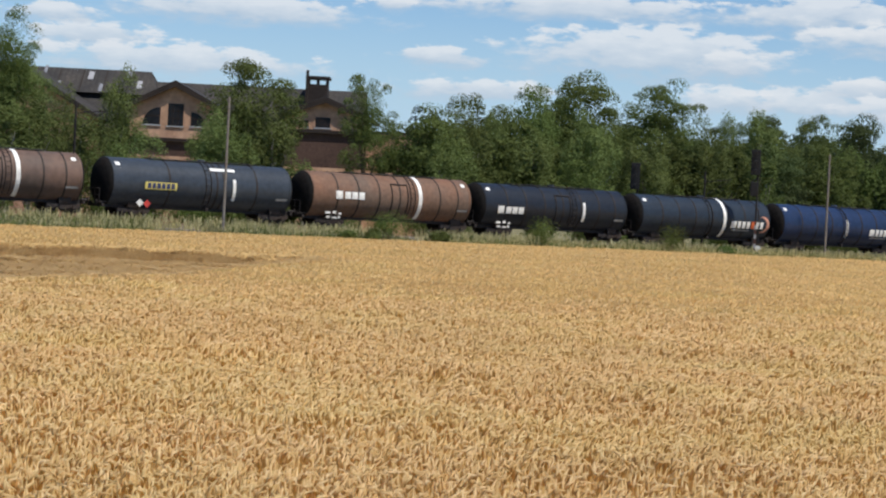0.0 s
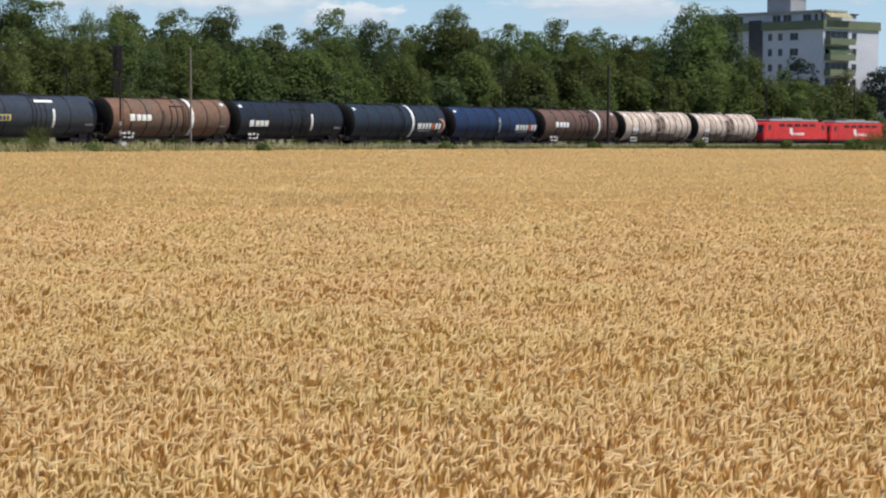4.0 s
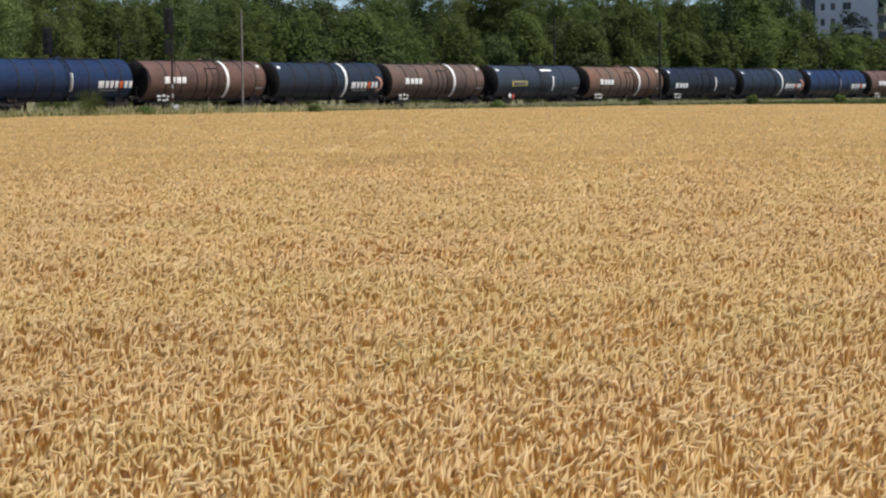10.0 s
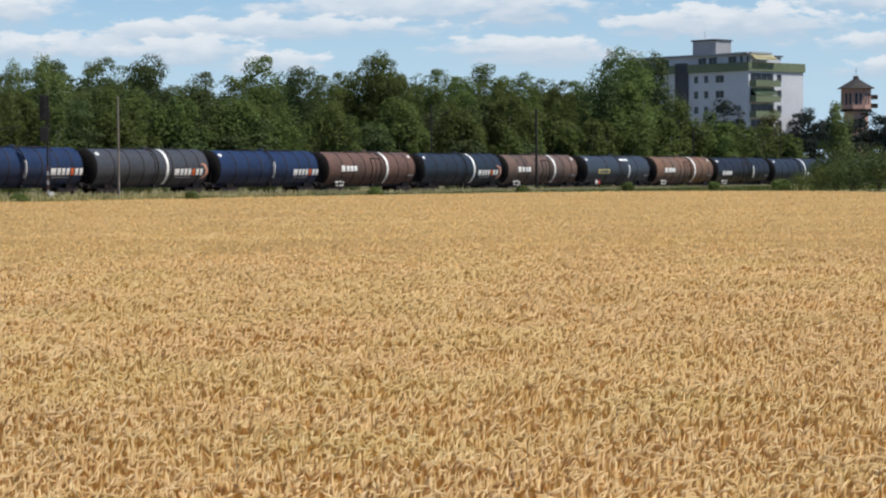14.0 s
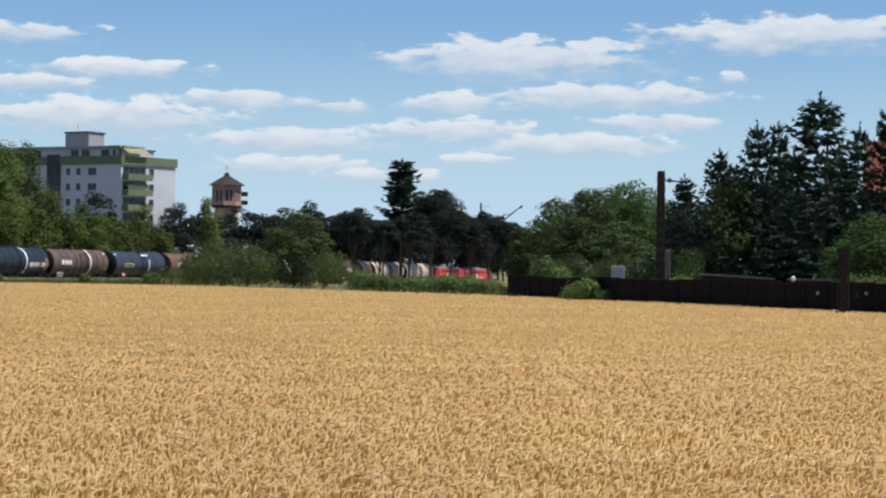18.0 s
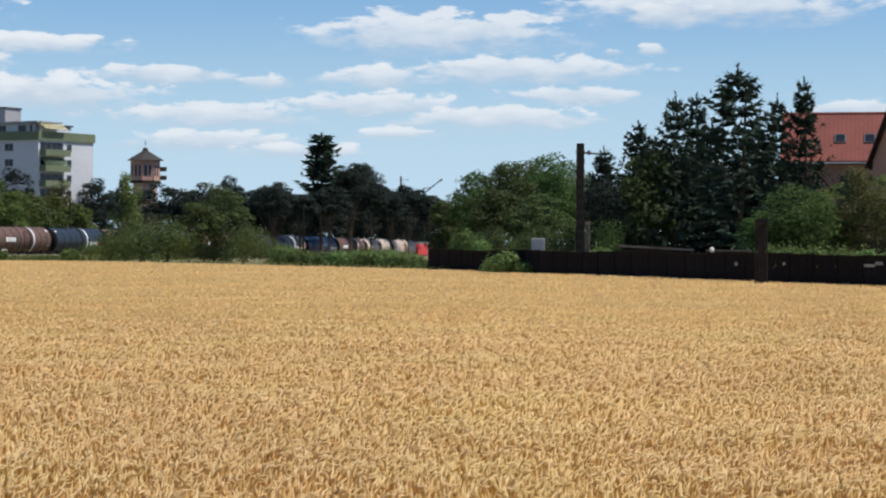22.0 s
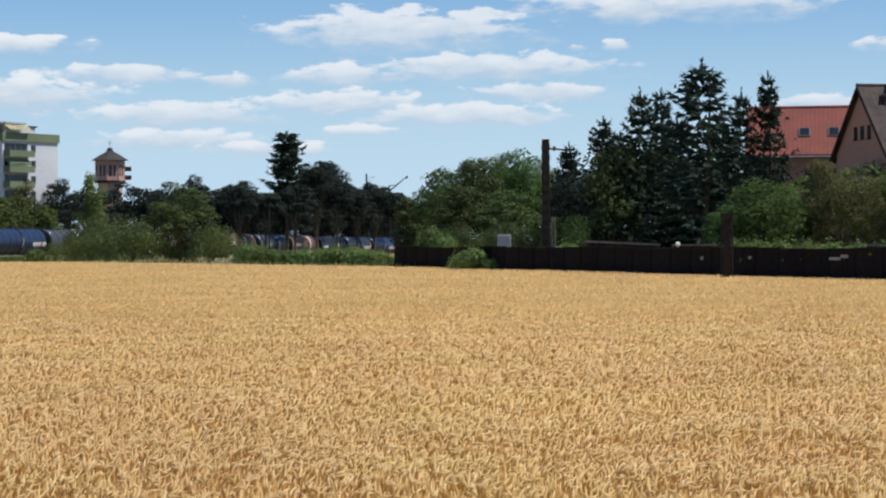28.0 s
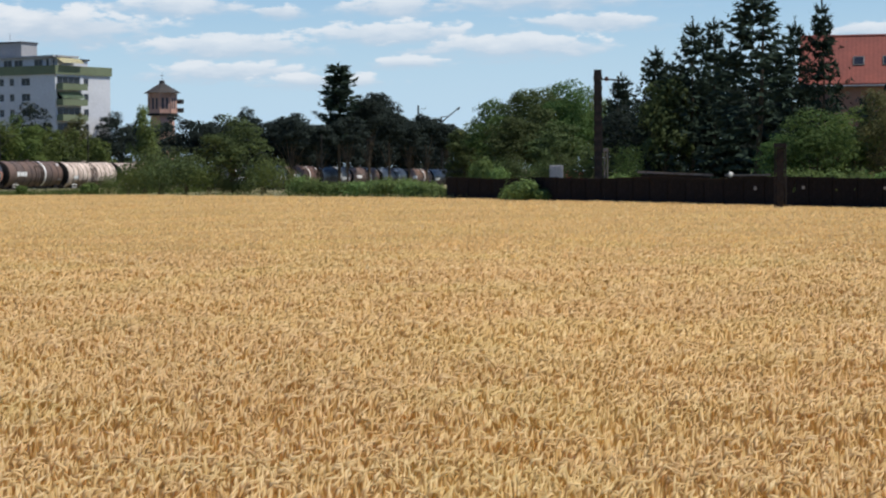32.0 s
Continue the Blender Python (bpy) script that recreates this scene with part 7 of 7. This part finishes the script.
part("wire_stub", rod((1.5, 0, 9.0), (1.75, -0.1, 9.2), 0.03, seg=5), M_mastdark, dm)
tagged(dm, "tall dark riveted steel mast at the wall", "mast", "masts of the electric line")

# sheds, cabinet and parasol behind the wall
M_shed = material("shed_roof", (0.20, 0.17, 0.15), 0.8, grain=4, patch=0.6, spread=0.25)


def shed(az, d, w, z, label, slant=0.0):
    m = empty("garden_shed", Matrix.Translation(polar(az, d)) @ Matrix.Rotation(radians(-az), 4, "Z"))
    part("body", cube(-w / 2, w / 2, 0, 3, 0, z - 0.1), M_timber, m)
    tip = Matrix.Translation((0, 0, z)) @ Matrix.Rotation(radians(slant), 4, "Y")
    part("roof", cube(-w / 2 - 0.2, w / 2 + 0.2, -0.3, 3.2, -0.1, 0.02), M_metal if slant else M_shed, m).matrix_basis = tip
    part("fascia", cube(-w / 2 - 0.22, w / 2 + 0.22, -0.33, -0.3, -0.08, 0.03), M_shed, m).matrix_basis = tip
    return tagged(m, label, "shed", "garden sheds")


shed(26.0, 139, 4.4, 2.55, "low garden shed with a slanting pale roof behind the wall", 3.0)
shed(27.9, 136, 2.4, 2.4, "low flat-roofed garden shed behind the wall")
shed(33.6, 112, 5.6, 2.42, "low flat-roofed garden shed behind the wall")
dish = empty("satellite_dish", Matrix.Translation(polar(27.45, 134)))
part("pole", rod((0, 0, 0), (0, 0, 2.4), 0.03), M_metal, dish)
bm = bmesh.new()
bmesh.ops.create_uvsphere(bm, u_segments=14, v_segments=7, radius=0.17, matrix=Matrix.Translation((0, -0.05, 2.42)) @ Matrix.Diagonal((1, 0.35, 1, 1)))
part("bowl", bm, M_white, dish, smooth=True)
tagged(dish, "small round white dish on a pole behind the wall", "dish")
cab = empty("relay_cabinet", Matrix.Translation(polar(22.85, 158)) @ Matrix.Rotation(radians(-22), 4, "Z"))
part("body", cube(-0.5, 0.5, 0, 0.8, 0.0, 3.15, bevel=0.03), M_greyconc, cab)
part("door", cube(-0.42, -0.02, -0.03, 0.0, 1.9, 3.0), M_metal, cab)
part("door", cube(0.02, 0.42, -0.03, 0.0, 1.9, 3.0), M_metal, cab)
tagged(cab, "pale grey metal relay cabinet behind the wall", "cabinet")
par = empty("garden_parasol", Matrix.Translation(polar(41.55, 98)))
part("pole", rod((0, 0, 0), (0, 0, 3.8), 0.03), M_metal, par)
M_cloth = material("parasol_cloth", (0.55, 0.62, 0.55), 0.8, grain=3, spread=0.06)
bm = bmesh.new()
bmesh.ops.create_cone(bm, cap_ends=False, segments=8, radius1=1.8, radius2=0.05, depth=0.7, matrix=Matrix.Translation((0, 0, 3.4)))
part("canopy", bm, M_cloth, par, "pale green canopy")
tagged(par, "pale green garden parasol behind the wall", "parasol")

# hedges and creeper along the wall
for az, d, h, w in ((34.2, 103, 2.9, 0.9), (35.0, 101, 3.0, 0.9), (35.8, 99, 3.1, 0.9), (36.6, 97, 3.5, 0.9), (37.4, 95, 3.9, 0.8), (33.6, 106, 2.7, 0.9)):
    plant("bush", az, d + 3.2, h, w, label="light green garden shrub behind the wall", group="garden shrubs")
for az, d, h in ((37.9, 95, 4.7), (38.5, 94, 4.5), (39.1, 93, 4.6), (39.7, 92, 4.4), (38.2, 98, 4.3), (40.3, 94, 4.6), (40.9, 95, 4.9), (41.5, 96, 3.7), (42.1, 95, 3.9), (40.6, 99, 4.3), (41.8, 100, 4.2)):
    plant("bush", az, d + 2.5, h, 0.55, leafy="olive", label="clipped green hedge behind the wall", group="garden shrubs")
for az, h in ((29.0, 2.7), (29.6, 2.75), (30.2, 2.7), (30.8, 2.65), (31.4, 2.6), (24.6, 2.6), (32.2, 2.5), (33.0, 2.6)):
    d = 59.3 / math.sin(radians(az))
    plant("bush", az, d, h, 0.8, label="green creeper hanging over the wall", group="garden shrubs")
plant("dark", 26.25, 194, 11.2, 1.15)
plant("dark", 27.55, 192, 11.8, 1.15)
plant("dark", 28.85, 190, 11.0, 1.15)

# ---- poles and signals beside the track ----
M_pole = material("weathered_pole", (0.20, 0.18, 0.16), 0.9, grain=8, spread=0.25)
M_sigblack = material("signal_black", (0.010, 0.010, 0.011), 0.6, grain=5, spread=0.3)
M_lens = material("signal_lens", (0.05, 0.05, 0.05), 0.15, grain=3)


def pole(az, gap, up, r, mat, label, lean=0.0, arm=False):
    d = line_dist(az) + gap
    h = 2.8 + d * math.tan(radians(up))
    p = empty("line_pole", Matrix.Translation(polar(az, d)))
    part("shaft", rod((0, 0, -0.1), (lean, 0, h), r, r * 0.75, 8), mat, p)
    if arm:
        part("cross_arm", rod((lean - 0.1, 0, h - 0.9), (lean + 2.4, 0.5, h - 0.6), 0.04, seg=5), mat, p)
        part("stay", rod((lean, 0, h - 2.2), (lean + 2.2, 0.5, h - 0.7), 0.03, seg=5), mat, p)
    part("cap", rod((lean, 0, h), (lean, 0, h + 0.05), r * 0.9, r * 0.6, 8), mat, p)
    return tagged(p, label, "pole", "poles beside the track")


pole(-22.98, -7, 2.84, 0.12, M_pole, "thin weathered grey pole in front of the train")
pole(-7.04, -7, 2.10, 0.11, M_pole, "thin weathered grey pole in front of the train")
pole(4.03, -6, 1.70, 0.17, M_mastdark, "dark catenary mast beside the track", arm=False)
for az, up in ((-26.97, 2.49), (-10.26, 1.5), (1.24, 1.85), (8.19, 1.18), (10.46, 1.1)):
    pole(az, 6, up, 0.12, M_mastdark, "dark catenary mast behind the train", arm=True)
pole(19.19, 540 - line_dist(19.19), 1.76, 0.30, M_mastdark, "far catenary mast above the dark trees", arm=True)
sm = pole(19.80, 520 - line_dist(19.80), 1.46, 0.22, M_mastdark, "far catenary mast with a slanting bracket")
part("slanting_bracket", rod((0.0, 0, 14.6), (4.0, -0.6, 17.9), 0.16, 0.12, 6), M_mastdark, sm)
part("stay", rod((0.0, 0, 15.9), (1.6, -0.3, 16.1), 0.10, seg=5), M_mastdark, sm)
part("insulator", rod((3.9, -0.6, 17.7), (4.5, -0.7, 18.2), 0.25, 0.2, 8), M_mastdark, sm)
pole(16.6, 380 - line_dist(16.6), 1.0, 0.14, M_mastdark, "dark catenary mast behind the bushes")


def signal(az, gap, up, down, label, board):
    d = line_dist(az) + gap
    z = lambda e: 2.8 + d * math.tan(radians(e))
    s = empty("railway_signal", Matrix.Translation(polar(az, d)) @ Matrix.Rotation(radians(-az), 4, "Z"))
    part("mast", rod((0.25, 0, -0.1), (0.25, 0, z(up) - 0.2), 0.09, seg=8), M_mastdark, s)
    h = part("signal_head", cube(-0.42, 0.42, -0.18, 0.1, z(up) - board, z(up), bevel=0.04), M_sigblack, s)
    for k in range(3):
        zz = z(up) - 0.4 - k * (board - 0.7) / 2
        part("lens", rod((0.0, -0.2, zz), (0.0, -0.26, zz), 0.11, seg=12), M_lens, h)
        part("hood", rod((0.0, -0.18, zz + 0.12), (0.0, -0.42, zz + 0.1), 0.14, 0.12, 10), M_sigblack, h)
    if down:
        c = part("lower_head", cube(-0.4, 0.3, -0.18, 0.1, z(up) - board - 1.9, z(up) - board - 0.6, bevel=0.04), M_sigblack, s)
        part("bracket", rod((-0.35, 0, z(up) - board - 0.7), (0.25, 0, z(up) - board - 0.2), 0.06, seg=6), M_sigblack, s)
        for k in range(7):                     # red and white mast plate
            part("plate_stripe", cube(0.16, 0.34, -0.13, -0.1, 0.9 + k * 0.42, 0.9 + k * 0.42 + 0.38), M_greyconc if k % 2 else M_chimney, s)
        part("ladder", rod((0.5, 0.1, 0), (0.45, 0.1, z(up) - 1), 0.03, seg=5), M_mastdark, s)
        part("marker_disc", rod((0.55, -0.2, 1.3), (0.55, -0.24, 1.3), 0.26, seg=14), M_white, s)
    return tagged(s, label, "railway signal", "railway signals")


signal(-8.95, -6, 2.16, True, "black colour-light signal with red-white mast plate", 2.3)
signal(-12.1, 5, 1.66, False, "black colour-light signal behind the train", 2.4)

motions()
